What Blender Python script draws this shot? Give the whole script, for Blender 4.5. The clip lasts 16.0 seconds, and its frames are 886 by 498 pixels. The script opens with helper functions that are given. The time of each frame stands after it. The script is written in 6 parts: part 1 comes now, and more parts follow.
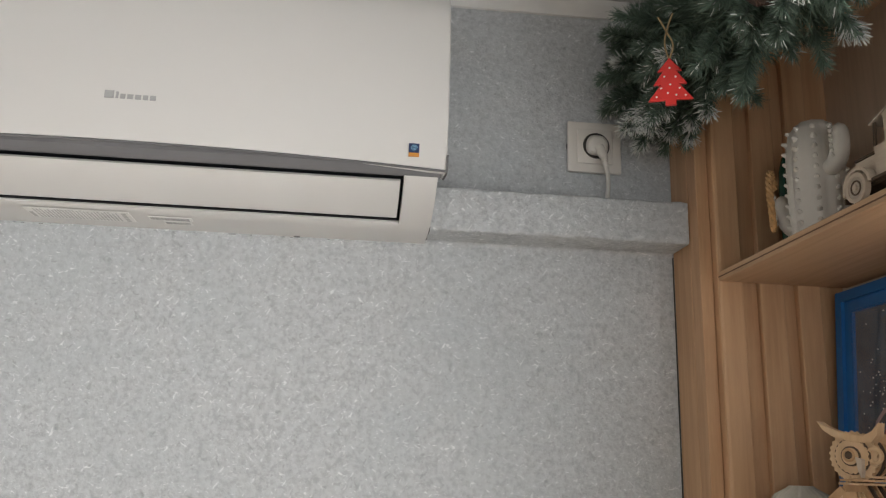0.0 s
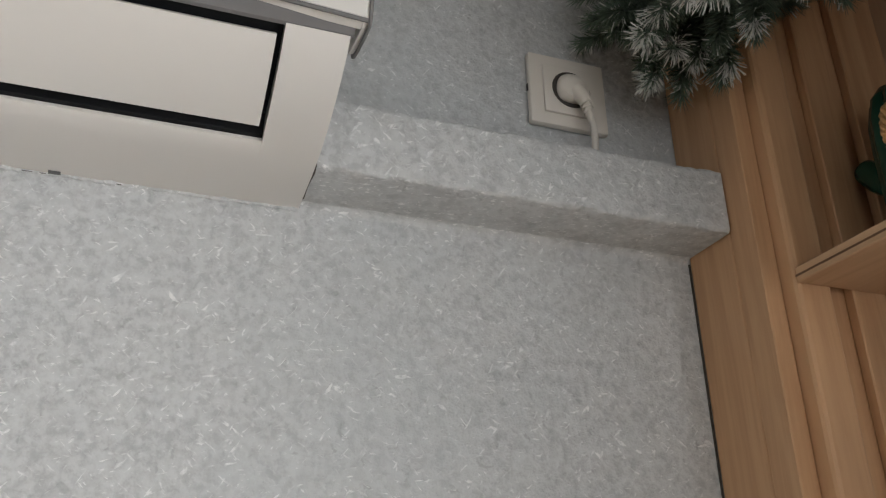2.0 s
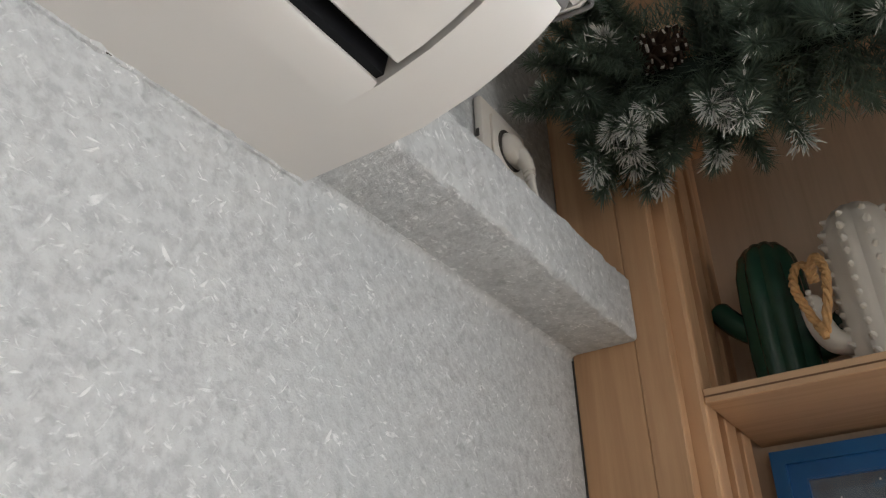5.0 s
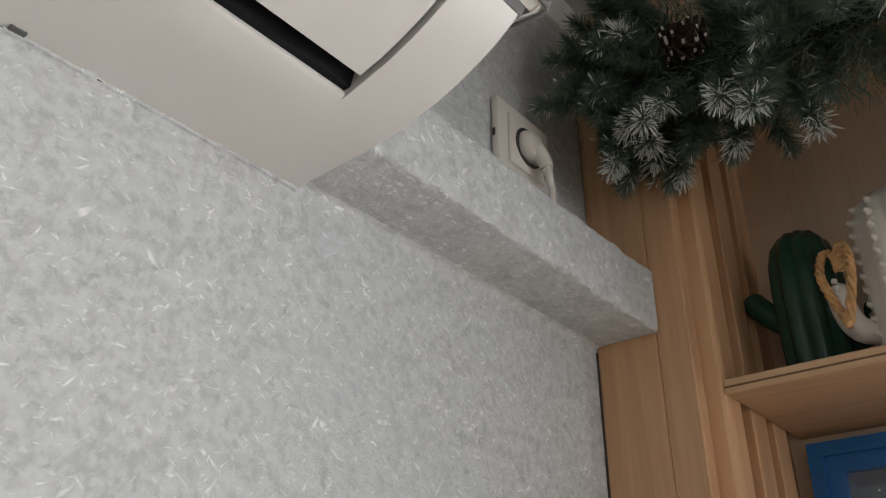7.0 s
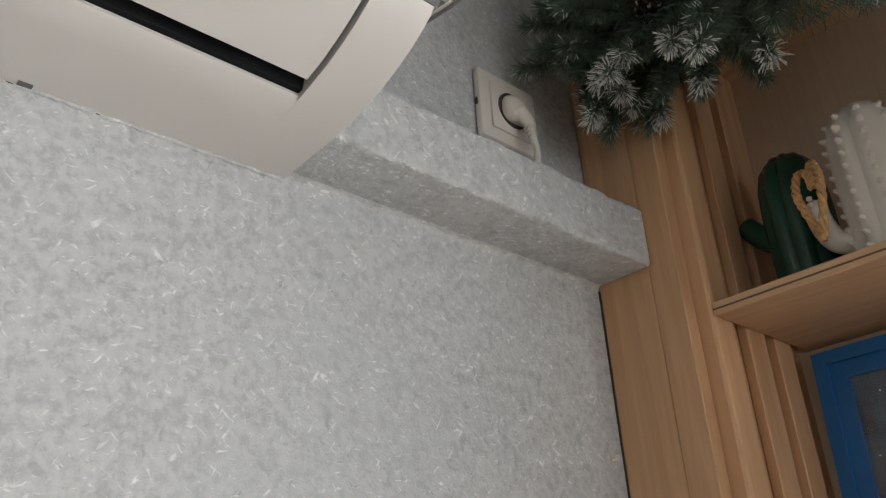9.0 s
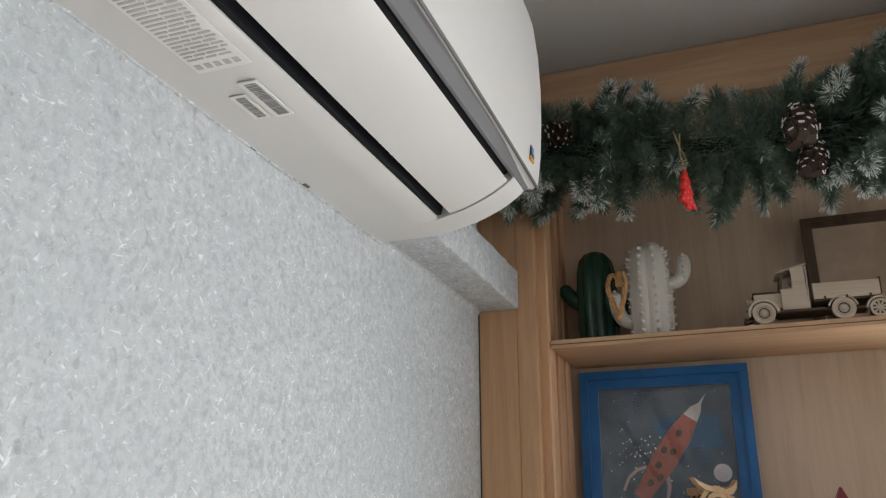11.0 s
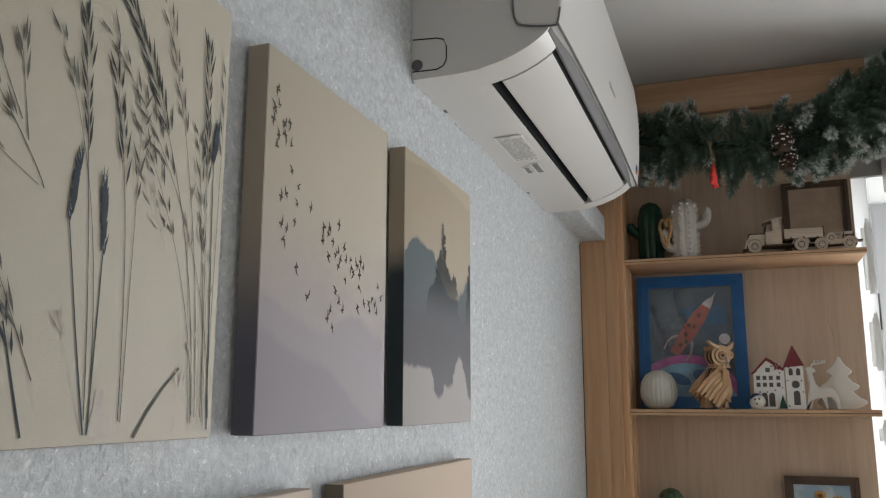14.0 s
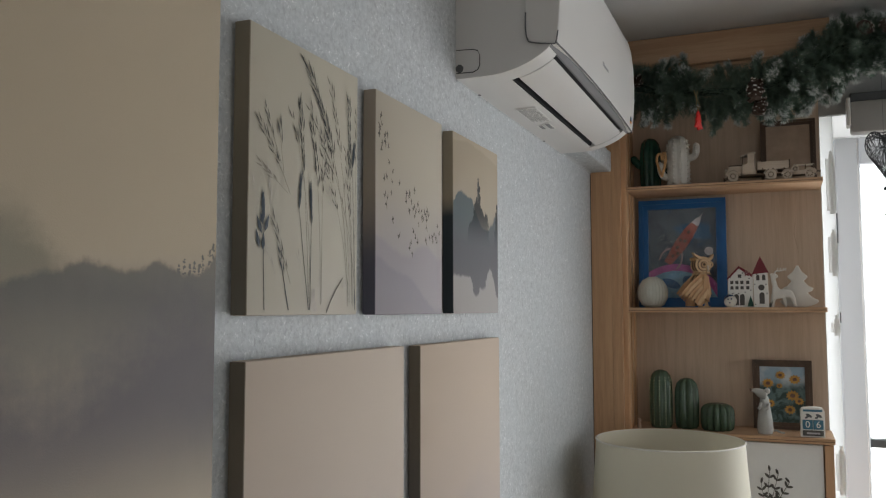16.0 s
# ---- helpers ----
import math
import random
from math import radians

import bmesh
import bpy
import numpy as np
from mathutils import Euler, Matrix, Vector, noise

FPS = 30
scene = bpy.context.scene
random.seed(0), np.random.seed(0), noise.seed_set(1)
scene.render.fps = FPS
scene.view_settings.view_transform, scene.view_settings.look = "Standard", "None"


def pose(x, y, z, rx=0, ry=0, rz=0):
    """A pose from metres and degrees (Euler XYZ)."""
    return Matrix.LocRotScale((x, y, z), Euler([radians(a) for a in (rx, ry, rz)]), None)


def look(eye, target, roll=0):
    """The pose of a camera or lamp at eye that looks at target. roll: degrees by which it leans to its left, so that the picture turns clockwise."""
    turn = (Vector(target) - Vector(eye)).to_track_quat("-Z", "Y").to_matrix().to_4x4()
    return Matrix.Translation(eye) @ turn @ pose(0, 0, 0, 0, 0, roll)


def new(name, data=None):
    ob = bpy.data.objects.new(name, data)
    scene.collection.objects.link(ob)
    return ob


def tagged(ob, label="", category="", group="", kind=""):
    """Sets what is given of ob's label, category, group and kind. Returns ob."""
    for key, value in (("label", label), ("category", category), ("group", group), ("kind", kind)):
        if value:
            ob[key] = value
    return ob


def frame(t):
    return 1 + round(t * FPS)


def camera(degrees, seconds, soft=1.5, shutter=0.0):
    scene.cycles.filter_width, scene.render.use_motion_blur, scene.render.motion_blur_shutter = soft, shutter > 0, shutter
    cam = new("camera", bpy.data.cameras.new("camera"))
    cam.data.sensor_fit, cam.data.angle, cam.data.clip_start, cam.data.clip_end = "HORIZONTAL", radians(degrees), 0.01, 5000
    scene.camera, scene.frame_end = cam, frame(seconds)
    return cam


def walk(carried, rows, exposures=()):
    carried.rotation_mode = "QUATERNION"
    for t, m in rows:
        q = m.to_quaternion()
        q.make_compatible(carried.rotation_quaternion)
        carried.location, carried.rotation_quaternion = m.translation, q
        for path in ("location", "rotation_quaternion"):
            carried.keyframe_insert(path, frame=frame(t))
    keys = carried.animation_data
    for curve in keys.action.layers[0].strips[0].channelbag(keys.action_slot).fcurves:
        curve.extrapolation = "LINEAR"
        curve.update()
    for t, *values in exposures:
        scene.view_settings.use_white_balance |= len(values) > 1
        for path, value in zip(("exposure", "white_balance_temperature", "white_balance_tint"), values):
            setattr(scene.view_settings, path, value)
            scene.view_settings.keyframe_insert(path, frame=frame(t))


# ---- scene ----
cam = camera(56.5, 16.0, soft=1.2)
METRES, EYE, TILT, LEAN, TURN = 8.0, 1.5, 0.0, 0.0, -6.7
PATH = [
    (0, (-0.098, -1.149, 1.815), (0.104, 0.777, 2.317), 1.7),
    (0.5, (-0.09, -1.033, 1.817), (0.102, 0.878, 2.373), 1.9),
    (1, (-0.117, -0.851, 1.818), (0.147, 1.012, 2.495), 1.5),
    (1.5, (-0.11, -0.72, 1.811), (0.38, 1.067, 2.563), -0.1),
    (2, (-0.094, -0.601, 1.812), (0.515, 1.114, 2.64), -0.6),
    (2.5, (-0.096, -0.499, 1.827), (0.58, 1.146, 2.742), -0.8),
    (3, (-0.154, -0.397, 1.839), (0.874, 1.008, 2.824), -3.3),
    (3.5, (-0.232, -0.333, 1.844), (1.045, 0.845, 2.836), -4.3),
    (4, (-0.279, -0.305, 1.845), (1.12, 0.731, 2.829), -3.5),
    (4.5, (-0.308, -0.288, 1.848), (1.176, 0.646, 2.81), -2.0),
    (7, (-0.285, -0.36, 1.835), (1.059, 0.774, 2.788), 0.5),
    (7.5, (-0.22, -0.444, 1.834), (0.879, 0.936, 2.776), 0.7),
    (8, (-0.15, -0.539, 1.823), (0.752, 0.999, 2.729), 0.3),
    (8.5, (-0.161, -0.549, 1.806), (0.645, 1.056, 2.685), 0.3),
    (9, (-0.278, -0.463, 1.798), (0.948, 0.851, 2.678), -3.3),
    (9.5, (-0.477, -0.412, 1.816), (1.102, 0.529, 2.605), -3.8),
    (10, (-0.59, -0.421, 1.809), (1.088, 0.383, 2.541), -1.7),
    (12.3, (-1.165, -0.337, 1.794), (0.672, 0.239, 2.335), 0.0),
    (12.5, (-1.203, -0.351, 1.778), (0.636, 0.23, 2.307), 0.1),
    (13, (-1.341, -0.394, 1.767), (0.509, 0.211, 2.226), 0.2),
    (13.5, (-1.52, -0.418, 1.746), (0.317, 0.26, 2.152), 0.4),
    (14, (-1.699, -0.37, 1.72), (0.152, 0.293, 2.087), 0.1),
    (14.5, (-1.843, -0.359, 1.721), (0.049, 0.221, 2.01), -0.4),
    (15, (-1.95, -0.409, 1.714), (-0.043, 0.151, 1.94), -0.3),
    (15.5, (-2.066, -0.488, 1.707), (-0.179, 0.146, 1.895), -0.3),
    (16, (-2.163, -0.535, 1.703), (-0.315, 0.217, 1.848), -0.1),
]
walk(cam, [(t, look(eye, target, roll)) for t, eye, target, roll in PATH],
     exposures=[(0, -0.21, 6850, 12), (2, -0.2, 6850, 12), (4, 0.07, 6820, 12), (7, -0.05, 6820, 12), (9, -0.10, 6850, 12), (10, 0.10, 6550, 11), (12.5, -0.15, 6500, 10), (14.0, -0.33, 6520, 10), (14.5, -0.48, 6520, 10), (15, -0.58, 6520, 10), (16, -0.64, 6520, 10)])

# ---- world, sun, large lights ----
world = bpy.data.worlds.new("sky")
scene.world = world
world.use_nodes = True
_bg = world.node_tree.nodes["Background"]
_sky = world.node_tree.nodes.new("ShaderNodeTexSky")
_sky.sky_type, _sky.sun_disc = 'NISHITA', False
_sky.sun_elevation, _sky.sun_rotation = radians(28), radians(60)
world.node_tree.links.new(_sky.outputs[0], _bg.inputs[0])
_bg.inputs[1].default_value = 0.1


def area_lamp(name, eye, target, w, h, watts, colour):
    d = bpy.data.lights.new(name, 'AREA')
    d.shape, d.size, d.size_y, d.energy, d.color = 'RECTANGLE', w, h, watts, colour
    ob = new(name, d)
    ob.matrix_world = look(eye, target)
    return ob


# daylight in the east and rear windows; the west lamp is fill added for the bookcase
area_lamp("window_daylight", (0.80, -1.25, 1.20), (-1.0, -1.25, 1.20), 1.15, 2.15, 44, (0.95, 0.98, 1.0))
area_lamp("rear_window_daylight", (-0.65, -3.58, 1.45), (-0.45, 0.0, 1.45), 2.2, 1.4, 22, (0.95, 0.98, 1.0))
area_lamp("west_fill_light", (-4.17, -1.9, 1.5), (0.0, -1.5, 1.6), 1.3, 1.4, 8.5, (1.0, 0.98, 0.95))

# ---- materials ----


def nodes_of(name, rough=0.5, metal=0.0, spec=0.5):
    m = bpy.data.materials.new(name)
    m.use_nodes = True
    nt = m.node_tree
    b = nt.nodes["Principled BSDF"]
    b.inputs["Roughness"].default_value = rough
    b.inputs["Metallic"].default_value = metal
    b.inputs["Specular IOR Level"].default_value = spec
    return m, nt, b


def nd(nt, kind, **kw):
    n = nt.nodes.new(kind)
    for k, v in kw.items():
        n.inputs[k.replace("_", " ")].default_value = v
    return n


def maths(nt, op, a, b=None, clamp=False):
    n = nt.nodes.new("ShaderNodeMath")
    n.operation, n.use_clamp = op, clamp
    for i, v in enumerate((a, b)):
        if v is None:
            continue
        if isinstance(v, (int, float)):
            n.inputs[i].default_value = v
        else:
            nt.links.new(v, n.inputs[i])
    return n.outputs[0]


def mix(nt, fac, a, b):
    n = nt.nodes.new("ShaderNodeMix")
    n.data_type = 'RGBA'
    for sock, v in ((n.inputs[0], fac), (n.inputs[6], a), (n.inputs[7], b)):
        if isinstance(v, (int, float)):
            sock.default_value = v
        elif isinstance(v, tuple):
            sock.default_value = (*v, 1.0)
        else:
            nt.links.new(v, sock)
    return n.outputs[2]


def ramp(nt, src, lo, hi):
    n = nt.nodes.new("ShaderNodeMapRange")
    n.interpolation_type = 'SMOOTHSTEP'
    nt.links.new(src, n.inputs[0])
    n.inputs[1].default_value, n.inputs[2].default_value = lo, hi
    return n.outputs[0]


def coords(nt, scale=(1, 1, 1), rot=(0, 0, 0)):
    tc = nt.nodes.new("ShaderNodeTexCoord")
    mp = nt.nodes.new("ShaderNodeMapping")
    mp.inputs["Scale"].default_value = scale
    mp.inputs["Rotation"].default_value = [radians(a) for a in rot]
    nt.links.new(tc.outputs["Object"], mp.inputs[0])
    return mp.outputs[0]


def noise_of(nt, vec, scale, detail=4.0, rough=0.55, dist=0.0):
    n = nd(nt, "ShaderNodeTexNoise", Scale=scale, Detail=detail, Roughness=rough, Distortion=dist)
    nt.links.new(vec, n.inputs["Vector"])
    return n.outputs[0]


def bump(nt, b, height, strength, distance=0.002):
    n = nd(nt, "ShaderNodeBump", Strength=strength, Distance=distance)
    nt.links.new(height, n.inputs["Height"])
    nt.links.new(n.outputs[0], b.inputs["Normal"])


def plain(name, colour, rough=0.45, metal=0.0, vary=0.12, scale=40.0, bumps=0.08, spec=0.5):
    """Paint, plastic or ceramic with slight mottling and fine relief."""
    m, nt, b = nodes_of(name, rough, metal, spec)
    v = coords(nt)
    a, c = noise_of(nt, v, scale), noise_of(nt, v, scale * 0.15, 2)
    f = maths(nt, 'ADD', maths(nt, 'MULTIPLY', a, 0.5), maths(nt, 'MULTIPLY', c, 0.5))
    dark = tuple(x * (1 - vary) for x in colour)
    light = tuple(min(1.0, x * (1 + vary)) for x in colour)
    nt.links.new(mix(nt, ramp(nt, f, 0.3, 0.7), dark, light), b.inputs["Base Color"])
    if bumps:
        bump(nt, b, noise_of(nt, v, scale * 6), bumps, 0.001)
    return m


def wood(name, light, dark, axis='z', rough=0.5, knots=0.0):
    """Timber or oak-grain laminate: long streaks along the axis, fine pores, broad tone drift."""
    m, nt, b = nodes_of(name, rough, 0, 0.35)
    s = {'x': (0.06, 1, 1), 'y': (1, 0.06, 1), 'z': (1, 1, 0.06)}[axis]
    v = coords(nt, s)
    info = nt.nodes.new("ShaderNodeObjectInfo")
    sh = nt.nodes.new("ShaderNodeVectorMath")
    sh.operation = 'ADD'
    nt.links.new(v, sh.inputs[0])
    cx = nt.nodes.new("ShaderNodeCombineXYZ")
    for i in range(3):
        nt.links.new(maths(nt, 'MULTIPLY', info.outputs["Random"], 5.0 + i), cx.inputs[i])
    nt.links.new(cx.outputs[0], sh.inputs[1])
    v = sh.outputs[0]
    streak = noise_of(nt, v, 55, 5, 0.6, 0.6)
    pore = noise_of(nt, v, 260, 3, 0.6)
    broad = noise_of(nt, v, 7, 3, 0.5, 1.0)
    f = maths(nt, 'ADD', maths(nt, 'MULTIPLY', streak, 0.5), maths(nt, 'ADD', maths(nt, 'MULTIPLY', broad, 0.35), maths(nt, 'MULTIPLY', pore, 0.15)))
    col = mix(nt, ramp(nt, f, 0.36, 0.62), dark, light)
    nt.links.new(col, b.inputs["Base Color"])
    bump(nt, b, maths(nt, 'ADD', streak, maths(nt, 'MULTIPLY', pore, 0.6)), 0.18, 0.001)
    return m


def plaster_fibre():
    """Grey liquid wallpaper: soft lumps, short pale silky flecks and sparse dark specks."""
    m, nt, b = nodes_of("silk_plaster", 0.62, 0, 0.5)
    v = coords(nt)
    broad = noise_of(nt, v, 4.5, 4, 0.6, 0.6)
    mott = noise_of(nt, v, 46, 6, 0.66, 0.1)
    lump = noise_of(nt, v, 125, 3, 0.6, 0.1)
    grain = noise_of(nt, v, 300, 2, 0.5)
    dark = noise_of(nt, v, 85, 2, 0.5, 0.8)
    fibres = []
    for angle, size in ((-38, 265), (8, 290), (52, 250)):
        turn = coords(nt, (1, 1, 1), (0, angle, 0))
        mp = nt.nodes.new("ShaderNodeMapping")
        mp.inputs["Scale"].default_value = (0.36, 1.0, 1.0)
        nt.links.new(turn, mp.inputs[0])
        fibres.append(noise_of(nt, mp.outputs[0], size, 2, 0.5, 0.5))
    fleck = ramp(nt, maths(nt, 'MAXIMUM', maths(nt, 'MAXIMUM', fibres[0], fibres[1]), fibres[2]), 0.625, 0.72)
    fleck = maths(nt, 'MULTIPLY', fleck, maths(nt, 'ADD', 0.25, maths(nt, 'MULTIPLY', ramp(nt, mott, 0.42, 0.60), 0.75)))
    base = mix(nt, ramp(nt, lump, 0.36, 0.64), (0.405, 0.425, 0.441), (0.530, 0.554, 0.566))
    base = mix(nt, maths(nt, 'MULTIPLY', ramp(nt, mott, 0.42, 0.60), 0.48), base, (0.565, 0.59, 0.602))
    base = mix(nt, maths(nt, 'MULTIPLY', ramp(nt, broad, 0.40, 0.66), 0.40), base, (0.455, 0.495, 0.515))
    base = mix(nt, maths(nt, 'MULTIPLY', ramp(nt, dark, 0.62, 0.74), 0.42), base, (0.25, 0.265, 0.275))
    nt.links.new(mix(nt, maths(nt, 'MULTIPLY', fleck, 0.78), base, (0.82, 0.835, 0.84)), b.inputs["Base Color"])
    nt.links.new(maths(nt, 'SUBTRACT', 0.64, maths(nt, 'MULTIPLY', fleck, 0.36)), b.inputs["Roughness"])
    h = maths(nt, 'ADD', maths(nt, 'MULTIPLY', mott, 0.55), maths(nt, 'ADD', maths(nt, 'MULTIPLY', fleck, 0.14), maths(nt, 'ADD', maths(nt, 'MULTIPLY', lump, 0.75), maths(nt, 'MULTIPLY', grain, 0.16))))
    bump(nt, b, h, 0.66, 0.0046)
    return m


def glass(name, tint=(1, 1, 1), rough=0.0):
    m, nt, b = nodes_of(name, rough)
    b.inputs["Transmission Weight"].default_value = 1.0
    b.inputs["Base Color"].default_value = (*tint, 1)
    b.inputs["IOR"].default_value = 1.45
    return m


def translucent(name, colour, share):
    """Thin cloth or plastic that lets daylight through."""
    m, nt, b = nodes_of(name, 0.7, 0, 0.2)
    v = coords(nt)
    w = noise_of(nt, v, 600, 2)
    col = mix(nt, w, tuple(c * 0.93 for c in colour), colour)
    nt.links.new(col, b.inputs["Base Color"])
    t = nt.nodes.new("ShaderNodeBsdfTranslucent")
    nt.links.new(col, t.inputs[0])
    mx = nt.nodes.new("ShaderNodeMixShader")
    mx.inputs[0].default_value = share
    nt.links.new(b.outputs[0], mx.inputs[1])
    nt.links.new(t.outputs[0], mx.inputs[2])
    nt.links.new(mx.outputs[0], nt.nodes["Material Output"].inputs[0])
    bump(nt, b, w, 0.1, 0.0005)
    return m


M_WALL = plaster_fibre()
M_PLAIN_WALL = plain("matt_wall_paint", (0.42, 0.43, 0.43), 0.8, vary=0.05, scale=14)
M_CEIL = plain("satin_ceiling", (0.60, 0.60, 0.595), 0.38, vary=0.02, scale=6, bumps=0.0)
M_TRIM = plain("white_cornice", (0.76, 0.76, 0.74), 0.5, vary=0.04)
M_FLOOR = wood("floor_boards", (0.50, 0.38, 0.27), (0.36, 0.26, 0.17), 'x')
M_OAK = wood("oak_upright", (0.59, 0.365, 0.208), (0.455, 0.265, 0.143), 'z')
M_OAKY = wood("oak_lengthways", (0.59, 0.385, 0.235), (0.46, 0.28, 0.16), 'y')
M_BACK = wood("oak_back_panel", (0.62, 0.48, 0.36), (0.51, 0.385, 0.28), 'z', 0.55)
M_EDGE = plain("dark_board_edge", (0.16, 0.085, 0.04), 0.6)
M_GAP = plain("shadow_gap_sealant", (0.05, 0.045, 0.04), 0.8)
M_AC = plain("white_glossy_plastic", (0.625, 0.615, 0.596), 0.34, vary=0.015, scale=8, bumps=0.0)
M_ACP = plain("white_satin_panel", (0.64, 0.63, 0.61), 0.30, vary=0.012, scale=8, bumps=0.0)
M_SILVER = plain("satin_silver", (0.165, 0.165, 0.168), 0.6, 0.0, vary=0.03, bumps=0.0, spec=0.12)
M_DARK = plain("slot_shade_and_seam", (0.008, 0.009, 0.011), 0.6, spec=0.15)
M_VANE = plain("grey_vane", (0.10, 0.103, 0.107), 0.45)
M_FINEPR = plain("fine_grey_print", (0.46, 0.455, 0.445), 0.5)
M_GREYPR = plain("grey_print", (0.33, 0.33, 0.33), 0.5)
M_LABEL = plain("paper_label", (0.74, 0.735, 0.71), 0.45, vary=0.02)
M_NAVY = plain("navy_print", (0.012, 0.035, 0.11), 0.35)
M_CYAN = plain("pale_blue_print", (0.25, 0.55, 0.75), 0.35)
M_ORANGE = plain("orange_print", (0.75, 0.32, 0.06), 0.35)
M_SOCKET = plain("cream_socket_plastic", (0.70, 0.67, 0.62), 0.28, vary=0.02, bumps=0.0)
M_CORD = plain("cream_cord", (0.62, 0.60, 0.56), 0.4, vary=0.04)
# frame passes extra daylight to glare; sash is a greyer copy, shade in its colour
M_FRAME_W = translucent("glare_window_plastic", (0.95, 0.945, 0.93), 0.80)
M_SASH = translucent("shaded_sash_plastic", (0.76, 0.77, 0.785), 0.20)
M_HANDLE = plain("grey_metal_bar", (0.22, 0.23, 0.24), 0.4, 0.4)
M_CASS = plain("blind_cassette_plastic", (0.47, 0.45, 0.43), 0.45, vary=0.03)
M_GLASS = glass("window_glass")
M_SHADE = translucent("cream_lamp_cloth", (0.80, 0.77, 0.66), 0.35)
M_BRASS = plain("brushed_steel", (0.45, 0.44, 0.42), 0.35, 0.9)
M_WIRE = plain("black_wire", (0.02, 0.021, 0.025), 0.45)
M_CRYSTAL = glass("clear_bead", (0.9, 0.93, 0.95))
M_NEEDLE = plain("pine_needle", (0.110, 0.168, 0.128), 0.55, vary=0.35, scale=25, bumps=0.0)
M_NEEDLE2 = plain("pine_needle_light", (0.170, 0.242, 0.186), 0.55, vary=0.3, scale=25, bumps=0.0)
M_FROST = plain("frosted_needle", (0.62, 0.65, 0.63), 0.7, vary=0.15, bumps=0.0)
M_CORE = plain("garland_core", (0.014, 0.032, 0.022), 0.8)
M_CONE = plain("pine_cone_scale", (0.055, 0.030, 0.019), 0.7, vary=0.3)
M_CONEW = plain("pine_cone_white_edge", (0.72, 0.70, 0.66), 0.7)
M_RED = plain("red_painted_wood", (0.62, 0.025, 0.02), 0.4, vary=0.08)
M_WHITE = plain("white_paint", (0.79, 0.765, 0.715), 0.45, vary=0.03)
M_TWINE = plain("jute_twine", (0.34, 0.25, 0.13), 0.85, vary=0.25, scale=200)
M_VASE = plain("pale_grey_glaze", (0.57, 0.57, 0.51), 0.25, vary=0.05, bumps=0.03)
M_CER_W = plain("white_ceramic", (0.65, 0.615, 0.555), 0.28, vary=0.03, bumps=0.03)
M_CER_G = plain("dark_green_ceramic", (0.018, 0.068, 0.045), 0.25, vary=0.2, bumps=0.04)
M_CER_G2 = plain("mid_green_ceramic", (0.058, 0.095, 0.058), 0.14, vary=0.25, bumps=0.04)
M_SPINE = plain("cactus_spine_dots", (0.62, 0.66, 0.40), 0.5)
M_RAFFIA = plain("golden_raffia", (0.62, 0.36, 0.155), 0.6, vary=0.3, scale=150)
M_PLY = wood("laser_cut_plywood", (0.60, 0.50, 0.395), (0.46, 0.37, 0.285), 'y')
M_PLYG = wood("greyed_plywood", (0.50, 0.425, 0.35), (0.37, 0.305, 0.24), 'y')
M_PLYD = plain("charred_edge_and_gap_shade", (0.10, 0.065, 0.04), 0.8)
M_OWL = wood("owl_plywood", (0.60, 0.375, 0.205), (0.44, 0.26, 0.13), 'z')
M_OWLP = wood("pale_owl_plywood", (0.66, 0.46, 0.28), (0.52, 0.34, 0.19), 'z')
M_BLUEF = plain("blue_frame_paint", (0.012, 0.125, 0.35), 0.35, vary=0.15, scale=18)
M_DKFRAME = wood("dark_brown_frame", (0.12, 0.075, 0.05), (0.07, 0.045, 0.03), 'z')
M_CARD = plain("brown_card", (0.43, 0.315, 0.23), 0.75, vary=0.15, scale=30)
M_ROOF = plain("dark_red_roof", (0.20, 0.02, 0.03), 0.45)
M_HOLE = plain("hollow_shade", (0.10, 0.09, 0.08), 0.8)
M_RATG = plain("silver_grey_glaze", (0.42, 0.42, 0.395), 0.2, vary=0.06)
M_BROWN = plain("brown_nose", (0.14, 0.07, 0.04), 0.4)
M_TEAL = plain("teal_block", (0.05, 0.16, 0.23), 0.45)
M_PAPER = plain("white_paper", (0.78, 0.78, 0.77), 0.6, vary=0.02)
M_REED = plain("blue_black_ink", (0.028, 0.032, 0.034), 0.75, vary=0.3, scale=60)
M_REED2 = plain("grey_brown_ink", (0.25, 0.225, 0.19), 0.8, vary=0.2, scale=60)
M_REED3 = plain("pale_grey_ink", (0.42, 0.39, 0.35), 0.8, vary=0.2, scale=60)
M_INK = plain("grey_ink", (0.095, 0.090, 0.080), 0.8, vary=0.25, scale=60)
M_BLUEINK = plain("slate_blue_ink", (0.034, 0.048, 0.064), 0.78, vary=0.3, scale=60)
M_BIRD = plain("bird_ink", (0.085, 0.075, 0.065), 0.8)


